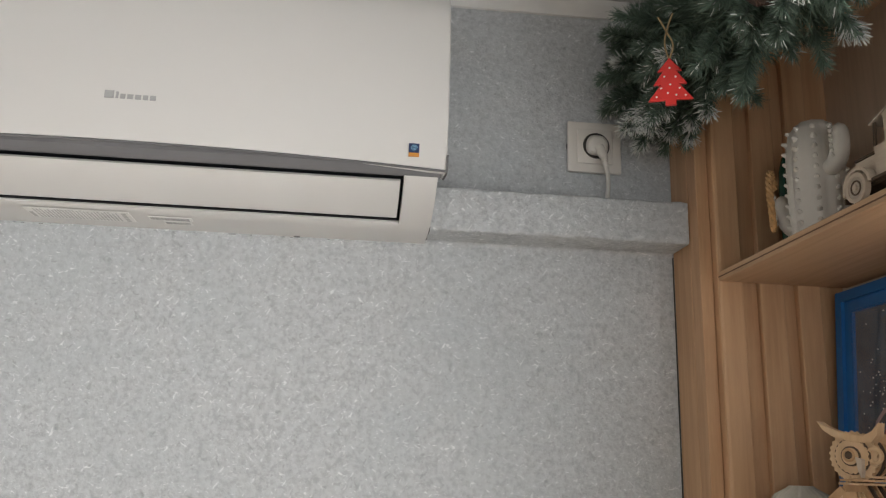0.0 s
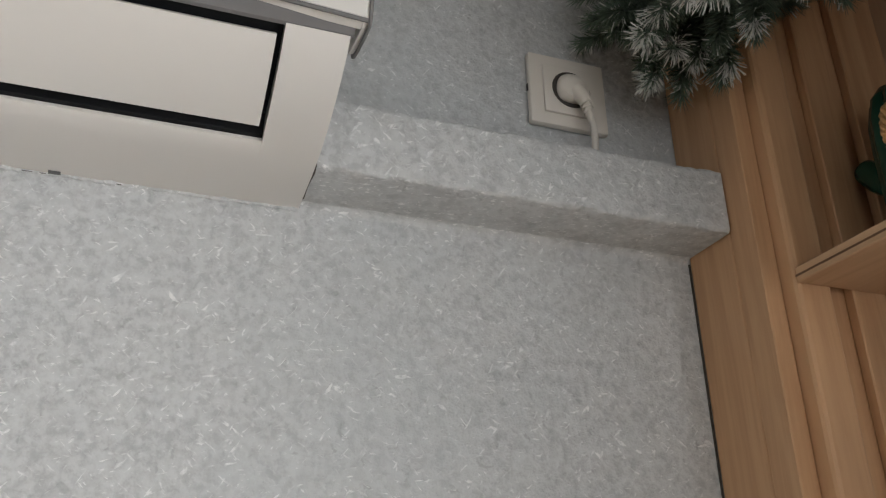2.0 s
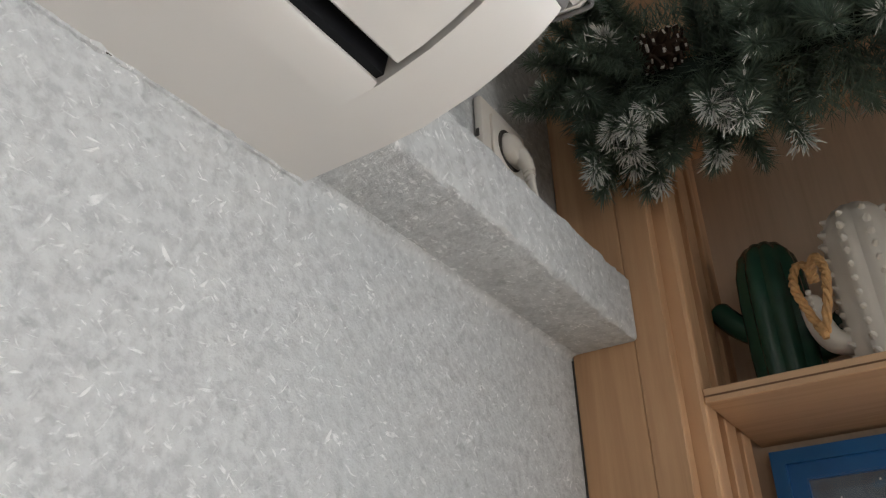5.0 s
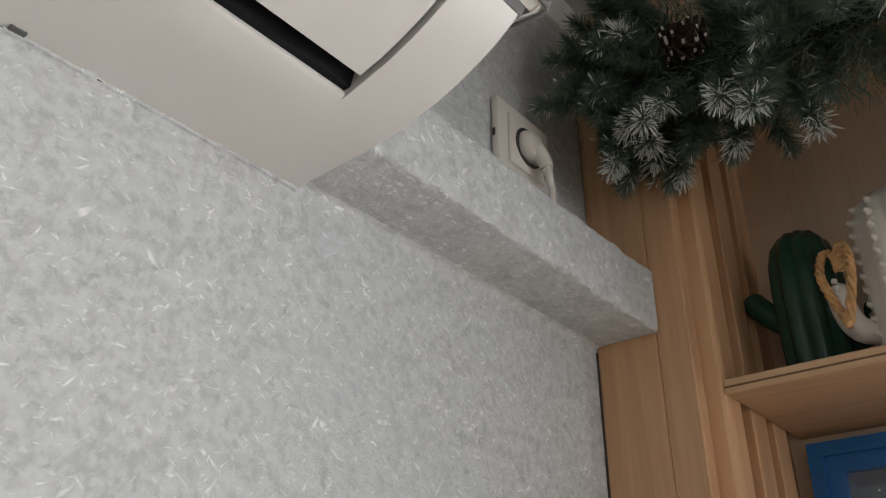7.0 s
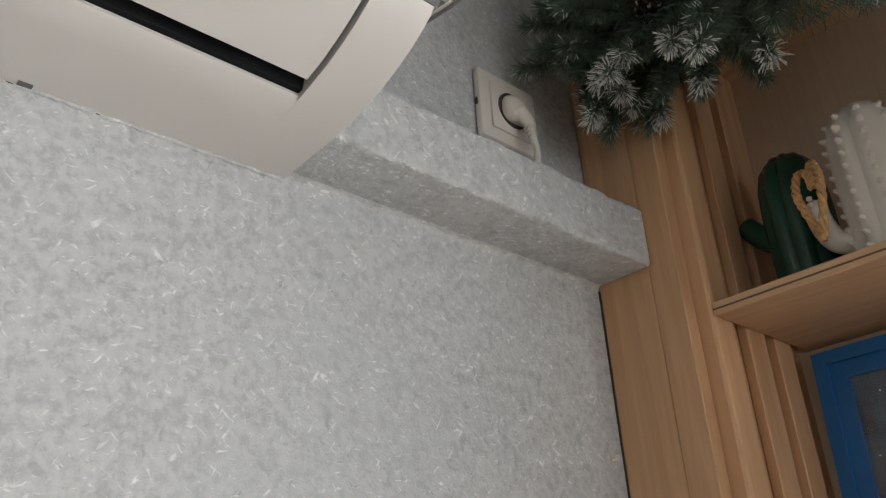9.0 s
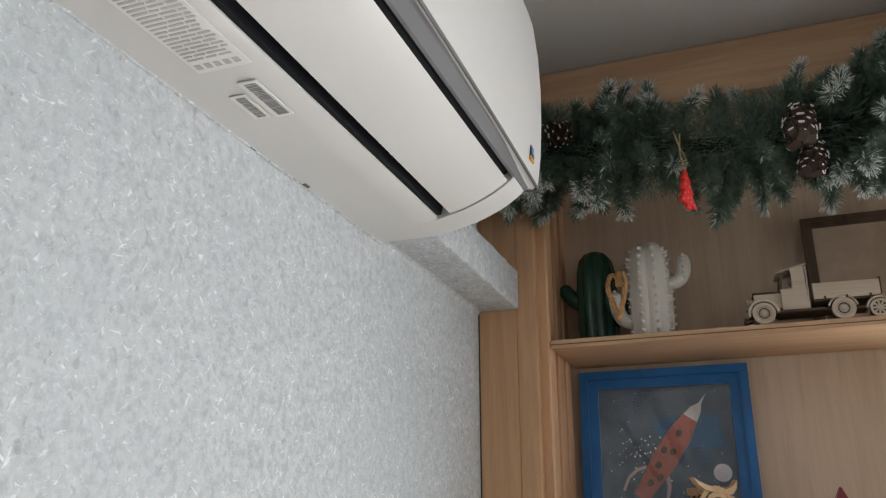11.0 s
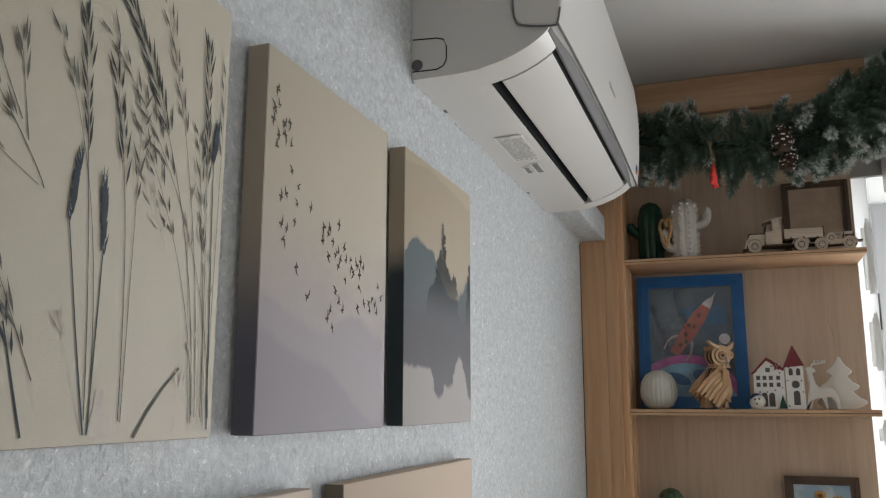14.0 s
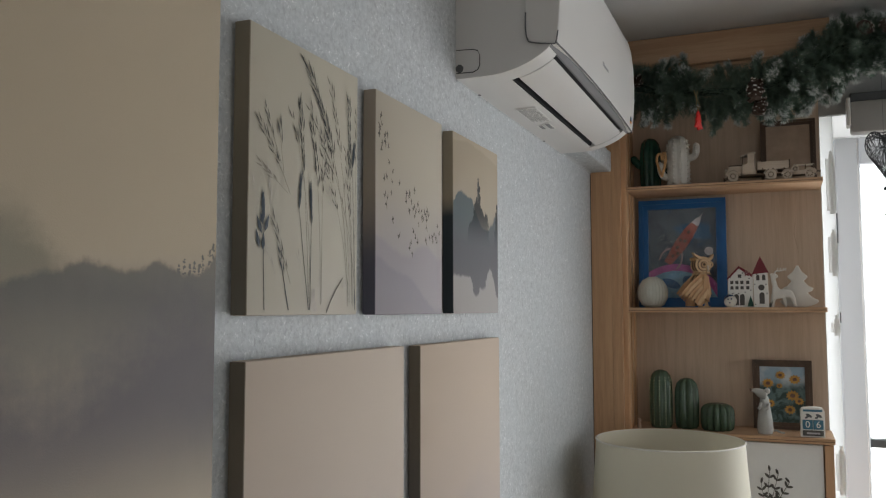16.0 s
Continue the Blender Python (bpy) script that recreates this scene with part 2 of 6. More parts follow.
def canvas_material(name, top, bottom, layers, z0, z1):
    """A misty landscape print on woven canvas. layers: (colour, peaks, rough, soft, fade, floor, strength); peaks: (x, height, width), with a fourth value for flat-topped domes."""
    m, nt, b = nodes_of(name, 0.75, 0, 0.2)
    tc = nt.nodes.new("ShaderNodeTexCoord")
    sp = nt.nodes.new("ShaderNodeSeparateXYZ")
    nt.links.new(tc.outputs["Object"], sp.inputs[0])
    x, z = sp.outputs[0], sp.outputs[2]
    v = coords(nt)
    drift = noise_of(nt, v, 5, 4, 0.5, 0.5)
    zz = maths(nt, 'ADD', z, maths(nt, 'MULTIPLY', maths(nt, 'SUBTRACT', drift, 0.5), 0.10))
    col = mix(nt, ramp(nt, zz, z0, z1), bottom, top)
    for i, (colour, peaks, rough, soft, fade, low, strength, *clump) in enumerate(layers):
        px = nt.nodes.new("ShaderNodeCombineXYZ")
        nt.links.new(x, px.inputs[0])
        px.inputs[1].default_value = 3.7 * i + 0.3
        edge = noise_of(nt, px.outputs[0], 14, 6, 0.7)
        edge2 = noise_of(nt, px.outputs[0], 38, 6, 0.7)
        h = maths(nt, 'MULTIPLY', maths(nt, 'SUBTRACT', maths(nt, 'ADD', edge, maths(nt, 'MULTIPLY', edge2, 0.35)), 0.675), rough)
        xw = x
        if clump:
            ragged = noise_of(nt, v, 64 + 7 * i, 6, 0.66, 0.3)
            xw = maths(nt, 'ADD', x, maths(nt, 'MULTIPLY', maths(nt, 'SUBTRACT', ragged, 0.5), 3 * clump[0]))
        for cx_, hh, ww, *dome_ in peaks:
            d = maths(nt, 'DIVIDE', maths(nt, 'SUBTRACT', xw, cx_), ww)
            d = maths(nt, 'MULTIPLY', d, d)
            if dome_:
                d = maths(nt, 'MULTIPLY', d, d)
            g = maths(nt, 'POWER', 2.718, maths(nt, 'MULTIPLY', d, -1.0))
            h = maths(nt, 'ADD', h, maths(nt, 'MULTIPLY', g, hh))
        above = maths(nt, 'SUBTRACT', maths(nt, 'ADD', h, low), z)
        if clump:
            leafy = noise_of(nt, v, 70, 6, 0.62)
            above = maths(nt, 'ADD', above, maths(nt, 'MULTIPLY', maths(nt, 'SUBTRACT', leafy, 0.5), 2 * clump[0]))
        cover = ramp(nt, above, -soft, soft)
        mist = noise_of(nt, v, 9 + 3 * i, 3, 0.5)
        depth = ramp(nt, maths(nt, 'ADD', above, maths(nt, 'MULTIPLY', maths(nt, 'SUBTRACT', mist, 0.5), min(fade, 0.2))), 0.0, fade)
        depth = maths(nt, 'SUBTRACT', 1.0, depth)
        amount = maths(nt, 'MULTIPLY', maths(nt, 'MULTIPLY', cover, depth), strength)
        if len(clump) > 1:
            amount = maths(nt, 'MULTIPLY', amount, ramp(nt, z, clump[1], clump[2]))
        col = mix(nt, amount, col, colour)
    nt.links.new(col, b.inputs["Base Color"])
    wv = nd(nt, "ShaderNodeTexNoise", Scale=900.0, Detail=1.0)
    nt.links.new(v, wv.inputs["Vector"])
    bump(nt, b, wv.outputs[0], 0.25, 0.0006)
    return m


# ---- mesh helpers ----


def box(bm, x0, x1, y0, y1, z0, z1, bev=0.0, seg=1):
    r = bmesh.ops.create_cube(bm, size=1.0, matrix=Matrix.Translation(((x0 + x1) / 2, (y0 + y1) / 2, (z0 + z1) / 2)) @ Matrix.Diagonal((abs(x1 - x0), abs(y1 - y0), abs(z1 - z0), 1)))
    if bev:
        es = {e for v in r["verts"] for e in v.link_edges}
        bmesh.ops.bevel(bm, geom=list(es), offset=bev, segments=seg, affect='EDGES', profile=0.5)
    return bm


def boxm(*a, **k):
    return box(bmesh.new(), *a, **k)


def extrude_x(bm, prof, x0, x1):
    """A closed (y, z) outline drawn out from x0 to x1."""
    a = [bm.verts.new((x0, y, z)) for y, z in prof]
    b = [bm.verts.new((x1, y, z)) for y, z in prof]
    n = len(prof)
    for i in range(n):
        bm.faces.new((a[i], a[(i + 1) % n], b[(i + 1) % n], b[i]))
    bm.faces.new(a[::-1])
    bm.faces.new(b)
    bmesh.ops.recalc_face_normals(bm, faces=bm.faces)
    return bm


def cutout(bm, outline, t, bev=0.0):
    """A flat shape in (y, z), t thick in x, centred on x = 0."""
    extrude_x(bm, outline, -t / 2, t / 2)
    if bev:
        es = [e for e in bm.edges if abs(e.verts[0].co.x - e.verts[1].co.x) < 1e-6]
        bmesh.ops.bevel(bm, geom=es, offset=bev, segments=2, affect='EDGES', profile=0.5)
    return bm


def lathe(bm, prof, n=32, ribs=0, amp=0.0, sharp=1.0, centre=(0, 0, 0)):
    """(radius, z) outline turned round z; ribs: lobes with depth amp (a share of the radius)."""
    rings = []
    for r, z in prof:
        ring = []
        for k in range(n):
            a = 2 * math.pi * k / n
            s = 1.0
            if ribs:
                s = 1 - amp * (1 - abs(math.cos(a * ribs / 2)) ** sharp)
            ring.append(bm.verts.new((centre[0] + r * s * math.cos(a), centre[1] + r * s * math.sin(a), centre[2] + z)))
        rings.append(ring)
    for p, q in zip(rings, rings[1:]):
        for k in range(n):
            bm.faces.new((p[k], p[(k + 1) % n], q[(k + 1) % n], q[k]))
    bm.faces.new(rings[0][::-1])
    bm.faces.new(rings[-1])
    return bm


def tube(bm, pts, radii, n=8, closed=False, ribs=0, amp=0.0):
    pts = [Vector(p) for p in pts]
    if isinstance(radii, (int, float)):
        radii = [radii] * len(pts)
    rings = []
    up = Vector((0.13, 0.31, 0.94)).normalized()
    for i, p in enumerate(pts):
        a = pts[i - 1] if i or closed else pts[0]
        b = pts[(i + 1) % len(pts)] if i + 1 < len(pts) or closed else pts[-1]
        d = (b - a).normalized()
        u = d.cross(up)
        if u.length < 0.05:
            u = d.cross(Vector((1, 0, 0)))
        u.normalize()
        w = d.cross(u)
        ring = []
        for k in range(n):
            t = 2 * math.pi * k / n
            s = 1 - amp * (1 - abs(math.cos(t * ribs / 2))) if ribs else 1.0
            ring.append(bm.verts.new(p + (u * math.cos(t) + w * math.sin(t)) * radii[i] * s))
        rings.append(ring)
    pairs = list(zip(rings, rings[1:])) + ([(rings[-1], rings[0])] if closed else [])
    for p, q in pairs:
        for k in range(n):
            bm.faces.new((p[k], p[(k + 1) % n], q[(k + 1) % n], q[k]))
    if not closed:
        bm.faces.new(rings[0][::-1])
        bm.faces.new(rings[-1])
    return bm


def ball(bm, c, r, sub=2, squash=(1, 1, 1)):
    bmesh.ops.create_icosphere(bm, subdivisions=sub, radius=r, matrix=Matrix.Translation(c) @ Matrix.Diagonal((*squash, 1)))
    return bm


def smooth_path(pts, n=6):
    """Catmull-Rom through the points."""
    P = [Vector(p) for p in pts]
    out = []
    for i in range(len(P) - 1):
        a, b, c, d = P[max(i - 1, 0)], P[i], P[i + 1], P[min(i + 2, len(P) - 1)]
        for k in range(n):
            t = k / n
            out.append(0.5 * ((2 * b) + (c - a) * t + (2 * a - 5 * b + 4 * c - d) * t * t + (3 * b - a - 3 * c + d) * t ** 3))
    out.append(P[-1])
    return out


def finish(name, bm, mats, soft=False):
    me = bpy.data.meshes.new(name)
    if soft:
        for f in bm.faces:
            f.smooth = True
    bm.normal_update()
    if soft:
        for e in bm.edges:
            if len(e.link_faces) == 2 and e.calc_face_angle(0) > 0.7:
                e.smooth = False
    bm.to_mesh(me)
    bm.free()
    for m in (mats if isinstance(mats, (list, tuple)) else [mats]):
        me.materials.append(m)
    return me


def thing(name, loc=(0, 0, 0), label="", category="", group="", kind="", rz=0.0, ry=0.0):
    ob = new(name)
    ob.empty_display_size = 0.02
    ob.matrix_basis = pose(*loc, 0, ry, rz)
    return tagged(ob, label, category, group, kind)


def part(name, bm, material, parent, label="", soft=False, m=None):
    ob = new(name, finish(name, bm, material, soft))
    ob.parent = parent
    if m is not None:
        ob.matrix_basis = m
    return tagged(ob, label)


def piece(name, mesh, parent, m):
    ob = new(name, mesh)
    ob.parent = parent
    ob.matrix_basis = m
    return ob


def single(name, bm, material, label, category, kind="", soft=False, loc=(0, 0, 0), rz=0.0, group=""):
    ob = new(name, finish(name, bm, material, soft))
    ob.matrix_basis = pose(*loc, 0, 0, rz)
    return tagged(ob, label, category, group, kind)

# ---- the room ----
CEIL = 2.53
XB = 0.588          # inner face of the window wall
WEST, SOUTH = -4.2, -3.6

single("wall_north", boxm(WEST - 0.1, 0.72, 0.0, 0.12, 0, CEIL), M_WALL, "grey fibrous silk-plaster wall behind the air conditioner", "wall", "structure")
_w = bmesh.new()
box(_w, XB, XB + 0.25, -0.664, 0.0, 0, CEIL)
box(_w, XB, XB + 0.25, -2.0, -0.664, 2.292, CEIL)
box(_w, XB, XB + 0.25, SOUTH, -2.0, 0, CEIL)
single("wall_east", _w, M_PLAIN_WALL, "grey painted wall round the bright window opening", "wall", "structure")
_w = bmesh.new()
box(_w, WEST, -1.85, SOUTH - 0.12, SOUTH, 0, CEIL)
box(_w, 0.55, XB + 0.25, SOUTH - 0.12, SOUTH, 0, CEIL)
box(_w, -1.85, 0.55, SOUTH - 0.12, SOUTH, 0, 0.7)
box(_w, -1.85, 0.55, SOUTH - 0.12, SOUTH, 2.2, CEIL)
single("wall_south", _w, M_PLAIN_WALL, "plain grey wall closing the room", "wall", "structure")
_w = bmesh.new()
box(_w, WEST - 0.12, WEST, SOUTH, -2.6, 0, CEIL)
box(_w, WEST - 0.12, WEST, -1.2, 0.0, 0, CEIL)
box(_w, WEST - 0.12, WEST, -2.6, -1.2, 0, 0.75)
box(_w, WEST - 0.12, WEST, -2.6, -1.2, 2.25, CEIL)
single("wall_west", _w, M_PLAIN_WALL, "plain grey wall closing the room", "wall", "structure")
single("floor", boxm(WEST - 0.1, 0.9, SOUTH - 0.1, 0.1, -0.05, 0), M_FLOOR, "brown wooden floor", "floor", "structure")
single("ceiling", boxm(WEST - 0.1, 0.9, SOUTH - 0.1, 0.1, CEIL, CEIL + 0.06), M_CEIL, "smooth satin pale ceiling", "ceiling", "structure")
_w = bmesh.new()
extrude_x(_w, [(0, 2.506), (-0.006, 2.506), (-0.010, 2.512), (-0.018, 2.522), (-0.020, 2.5295), (0, 2.5295)], WEST, 0.365)
single("trim", _w, M_TRIM, "narrow white cornice strip under the ceiling", "cornice", "structure")

# plastered pipe boxing beside the air conditioner, with hand-worked edges
_w = bmesh.new()
box(_w, -0.0045, 0.366, -0.0655, -0.0005, 2.125, 2.187)
bmesh.ops.subdivide_edges(_w, edges=[e for e in _w.edges if abs(e.verts[0].co.x - e.verts[1].co.x) > 0.1], cuts=110, use_grid_fill=True)
bmesh.ops.bevel(_w, geom=[e for e in _w.edges if len(e.link_faces) == 2 and e.calc_face_angle(0) > 1.0 and abs(e.verts[0].co.x - e.verts[1].co.x) > 1e-4], offset=0.005, segments=3, affect='EDGES', profile=0.6)
for _v in _w.verts:
    if _v.co.y < -0.01:
        n_ = noise.noise_vector(_v.co * 48) + 0.6 * noise.noise_vector(_v.co * 130)
        _v.co += Vector((0, n_.y * 0.0016, n_.z * 0.0016))
single("pipe_boxing", _w, M_WALL, "grey plastered boxed ledge running to the bookcase", "ledge", "structure", soft=True)
_w = bmesh.new()
extrude_x(_w, [(0.0, 2.1275), (-0.0070, 2.1275), (-0.0062, 2.1248), (-0.0036, 2.1240), (-0.0018, 2.1226), (-0.0007, 2.1210), (0.0, 2.1195)], -0.004, 0.3655)
bmesh.ops.subdivide_edges(_w, edges=[e for e in _w.edges if abs(e.verts[0].co.x - e.verts[1].co.x) > 0.1], cuts=70)
for _v in _w.verts:
    if _v.co.y < -0.0005 and _v.co.z < 2.126:
        _v.co.z += 0.0006 * noise.noise(_v.co * 60)
single("plaster_cove", _w, M_WALL, "soft plaster cove under the boxed ledge", "plaster", "structure", soft=True)
# joint of dark sealant between the wall and the bookcase stile
single("joint_strip", boxm(0.3662, 0.3676, -0.0018, -0.0003, 0.0, 2.12), M_GAP, "thin dark joint between wall and wood", "joint", "structure")

# rough plaster and a dark crack where the air conditioner meets the wall
_w = bmesh.new()
rp = random.Random(31)
pts_, rad_ = [], []
for k in range(160):
    pts_.append((-0.782 + 0.776 * k / 159, -0.0006, 2.1192 + rp.uniform(-0.0006, 0.0004)))
    rad_.append(0.0012 + (0.0020 if rp.random() < 0.14 else 0.0006) * rp.random())
tube(_w, pts_, rad_, 6)
for k in range(26):
    z_ = 2.126 + 0.058 * k / 25
    box(_w, -0.006, -0.002 + rp.uniform(0, 0.003), -0.062 * (1 - k / 60) - rp.uniform(0.0, 0.004), -0.002, z_, z_ + 0.0026)
single("plaster_edge", _w, M_WALL, "rough plaster edge along the air conditioner", "plaster", "structure")
_w = bmesh.new()
for k in range(20):
    x_ = -0.77 + rp.random() * 0.765
    ln_ = rp.uniform(0.006, 0.03)
    tube(_w, [(x_, -0.0010, 2.1190), (x_ + ln_ * 0.5, -0.0016, 2.1186), (x_ + ln_, -0.0010, 2.1190)], [0.0002, 0.0005, 0.0002], 5)
tube(_w, [(-0.0042, -0.066, 2.126), (-0.004, -0.055, 2.1245), (-0.0045, -0.035, 2.1238), (-0.004, -0.012, 2.1242)], [0.0012, 0.0017, 0.0008, 0.0012], 5)
single("edge_crack", _w, M_GAP, "broken dark gap line along the air conditioner", "gap", "structure")

# ---- window ----
win = thing("window_1", (0, 0, 0), "white plastic window door, backlit and glaring", "window", kind="structure")
_w = bmesh.new()
box(_w, 0.600, 0.66, -0.702, -0.664, 0.02, 2.292, 0.003)
box(_w, 0.600, 0.66, -1.99, -0.702, 2.222, 2.292, 0.003)
box(_w, 0.600, 0.66, -1.99, -1.94, 0.02, 2.222, 0.003)
_w.normal_update()
bmesh.ops.delete(_w, geom=[f for f in _w.faces if f.normal.x > 0.5], context='FACES')
part("window_frame", _w, M_FRAME_W, win, "glaring white frame")
_w = bmesh.new()
box(_w, 0.585, 0.655, -0.772, -0.704, 0.05, 2.218, 0.004)
box(_w, 0.585, 0.655, -1.935, -0.772, 2.135, 2.218, 0.004)
box(_w, 0.585, 0.655, -1.935, -1.86, 0.05, 2.135, 0.004)
box(_w, 0.585, 0.655, -1.86, -0.772, 0.05, 0.16, 0.004)
_w.normal_update()
bmesh.ops.delete(_w, geom=[f for f in _w.faces if f.normal.x > 0.5], context='FACES')
sash = part("sash", _w, M_SASH, win, "window sash with its shade put into a greyer colour")
_w = bmesh.new()
tube(_w, [(0.583, -0.766, 0.06), (0.583, -0.766, 2.2)], 0.0025, 6)
part("gasket_cord", _w, M_FRAME_W, sash)
part("pane", boxm(0.618, 0.624, -1.87, -0.765, 0.15, 2.145), M_GLASS, win).visible_shadow = False
part("transom_bar", boxm(0.60, 0.66, -1.86, -0.772, 1.292, 1.318, 0.003), M_HANDLE, win, "dark grey horizontal bar")
for z0, z1 in ((1.99, 2.17), (1.80, 1.93), (1.62, 1.67), (1.15, 1.28)):
    _w = bmesh.new()
    tube(_w, [(0.592, -0.694, z0), (0.592, -0.694, z1)], 0.0075, 12)
    tube(_w, [(0.592, -0.694, z1 - 0.004), (0.592, -0.694, z1 + 0.012)], 0.0045, 10)
    box(_w, 0.594, 0.601, -0.704, -0.678, z0 + 0.01, z1 - 0.01, 0.002)
    part("hinge", _w, M_FRAME_W, win, "white hinge barrel", soft=True)
_w = bmesh.new()
tube(_w, [(0.588, -0.7045, 1.90), (0.588, -0.7045, 1.99)], 0.0022, 6)
tube(_w, [(0.588, -0.7045, 1.66), (0.588, -0.7045, 1.69)], 0.0022, 6)
part("hinge_pin", _w, M_HANDLE, win)
cass = thing("roller_blind", (0, 0, 0), "beige roller blind cassette mounted over the sash", "blind")
part("cassette", boxm(0.535, 0.584, -1.93, -0.748, 2.222, 2.318, 0.008, 2), M_CASS, cass, soft=True)
part("end_cap", boxm(0.530, 0.587, -0.748, -0.738, 2.245, 2.33, 0.003), M_WHITE, cass, "white end bracket")
part("valance_rail", boxm(0.545, 0.586, -1.93, -0.748, 2.318, 2.345, 0.003), M_VANE, cass, "dark upper rail")
_w = bmesh.new()
tube(_w, [(0.52, -0.905, 2.40), (0.515, -0.918, 2.352), (0.52, -0.922, 2.41)], 0.0018, 6)
box(_w, 0.51, 0.52, -0.924, -0.914, 2.345, 2.353, 0.002)
single("curtain_hook", _w, M_WHITE, "small white wire hook hanging above the window", "hook")
# rear window, behind the camera
win2 = thing("window_2", (0, 0, 0), "plain white-framed window in the rear wall", "window", kind="structure")
_w = bmesh.new()
box(_w, -1.85, -1.79, SOUTH - 0.09, SOUTH - 0.03, 0.7, 2.2)
box(_w, 0.49, 0.55, SOUTH - 0.09, SOUTH - 0.03, 0.7, 2.2)
box(_w, -1.79, 0.49, SOUTH - 0.09, SOUTH - 0.03, 0.7, 0.76)
box(_w, -1.79, 0.49, SOUTH - 0.09, SOUTH - 0.03, 2.14, 2.2)
part("window_frame", _w, M_WHITE, win2)

# unseen west opening, made up to hold the added fill lamp
fill_opening = thing("west_fill_opening", (0, 0, 0), "added unseen framed opening for the west fill light", "window", kind="structure")
_w = bmesh.new()
box(_w, WEST - 0.09, WEST - 0.03, -2.6, -2.54, 0.75, 2.25)
box(_w, WEST - 0.09, WEST - 0.03, -1.26, -1.2, 0.75, 2.25)
box(_w, WEST - 0.09, WEST - 0.03, -2.54, -1.26, 0.75, 0.81)
box(_w, WEST - 0.09, WEST - 0.03, -2.54, -1.26, 2.19, 2.25)
part("window_frame", _w, M_WHITE, fill_opening)

# ---- air conditioner ----
AX0, AX1 = -0.786, 0.0
ac = thing("air_conditioner", (0, 0, 0), "white wall-mounted split air conditioner with a closed flap", "air conditioner")
CURVE = [(-0.104, 2.1262), (-0.120, 2.1300), (-0.136, 2.1360), (-0.150, 2.1425), (-0.162, 2.1495), (-0.172, 2.1570)]
CAP = [(-0.0005, 2.120), (-0.060, 2.1205), (-0.088, 2.1225)] + CURVE + [(-0.180, 2.1660), (-0.176, 2.20), (-0.165, 2.40), (-0.150, 2.416), (-0.0005, 2.418)]
_w = bmesh.new()
extrude_x(_w, CAP, AX0, AX0 + 0.052)
extrude_x(_w, CAP, AX1 - 0.047, AX1 - 0.005)
extrude_x(_w, [(-0.0005, 2.120), (-0.060, 2.1205), (-0.085, 2.1223), (-0.088, 2.1245), (-0.0875, 2.127), (-0.0005, 2.19)], AX0 + 0.052, AX1 - 0.047)
extrude_x(_w, [(-0.0005, 2.19), (-0.176, 2.19), (-0.165, 2.40), (-0.150, 2.416), (-0.0005, 2.418)], AX0 + 0.052, AX1 - 0.047)
ac_body = part("body", _w, M_AC, ac, soft=True)
# black filler that paints the inner shade of the white housing's slot
_w = bmesh.new()
extrude_x(_w, [(-0.0865, 2.1275), (-0.092, 2.1275), (-0.096, 2.142), (-0.120, 2.144), (-0.145, 2.152), (-0.168, 2.166), (-0.1745, 2.166), (-0.1745, 2.189), (-0.0865, 2.189)], AX0 + 0.0522, AX1 - 0.0472)
part("outlet", _w, M_DARK, ac, "air outlet slot filled with painted black shade")
for _x in (-0.60, -0.40, -0.20):
    part("vane", boxm(_x - 0.045, _x + 0.045, -0.1105, -0.097, 2.1395, 2.1425), M_VANE, ac, "grey inner vane")
_flap = bmesh.new()
FLAP = CURVE[:-1] + [(-0.1695, 2.1550)]
extrude_x(_flap, FLAP + [(y + 0.0030, z + 0.0035) for y, z in FLAP[::-1]], AX0 + 0.0565, AX1 - 0.0515)
part("flap", _flap, M_ACP, ac, "closed curved air flap", soft=True)
_w = bmesh.new()
extrude_x(_w, [(-0.1735, 2.1605), (-0.1765, 2.1610), (-0.1845, 2.1705), (-0.1865, 2.190), (-0.168, 2.190)], AX0 + 0.003, AX1 - 0.003)
part("trim_band", _w, M_SILVER, ac, "satin silver band under the front panel")
PANEL = [(-0.134, 2.188), (-0.1375, 2.177), (-0.146, 2.1695), (-0.1830, 2.1630), (-0.1892, 2.1670), (-0.1945, 2.200), (-0.1970, 2.240), (-0.1980, 2.285), (-0.1965, 2.330), (-0.1920, 2.375), (-0.1850, 2.402), (-0.1720, 2.416), (-0.150, 2.421), (-0.134, 2.421)]
_w = bmesh.new()
MAIN = [(-0.180, 2.1735), (-0.1905, 2.1760)] + PANEL[5:12] + [(-0.150, 2.4205), (-0.160, 2.40)]


def panel_rise(x):
    """The panel's lower edge is gently arched."""
    u = (x - AX0) / (AX1 - AX0)
    return -0.0095 + 0.0110 * max(0.0, 1 - (2 * u - 1) ** 2)


rows_ = []
for k in range(33):
    x = AX0 - 0.003 + (AX1 - AX0 + 0.006) * k / 32
    up = panel_rise(x)
    rows_.append([_w.verts.new((x, y, z + (up if z < 2.18 else 0.35 * up if z < 2.21 else 0))) for y, z in MAIN])
for a, b in zip(rows_, rows_[1:]):
    for i in range(len(MAIN)):
        _w.faces.new((a[i], a[(i + 1) % len(MAIN)], b[(i + 1) % len(MAIN)], b[i]))
_w.faces.new(rows_[0][::-1])
_w.faces.new(rows_[-1])
bmesh.ops.recalc_face_normals(_w, faces=_w.faces)
extrude_x(_w, PANEL, AX0 - 0.0045, AX0 - 0.0003)
extrude_x(_w, PANEL, AX1 + 0.0003, AX1 + 0.0045)
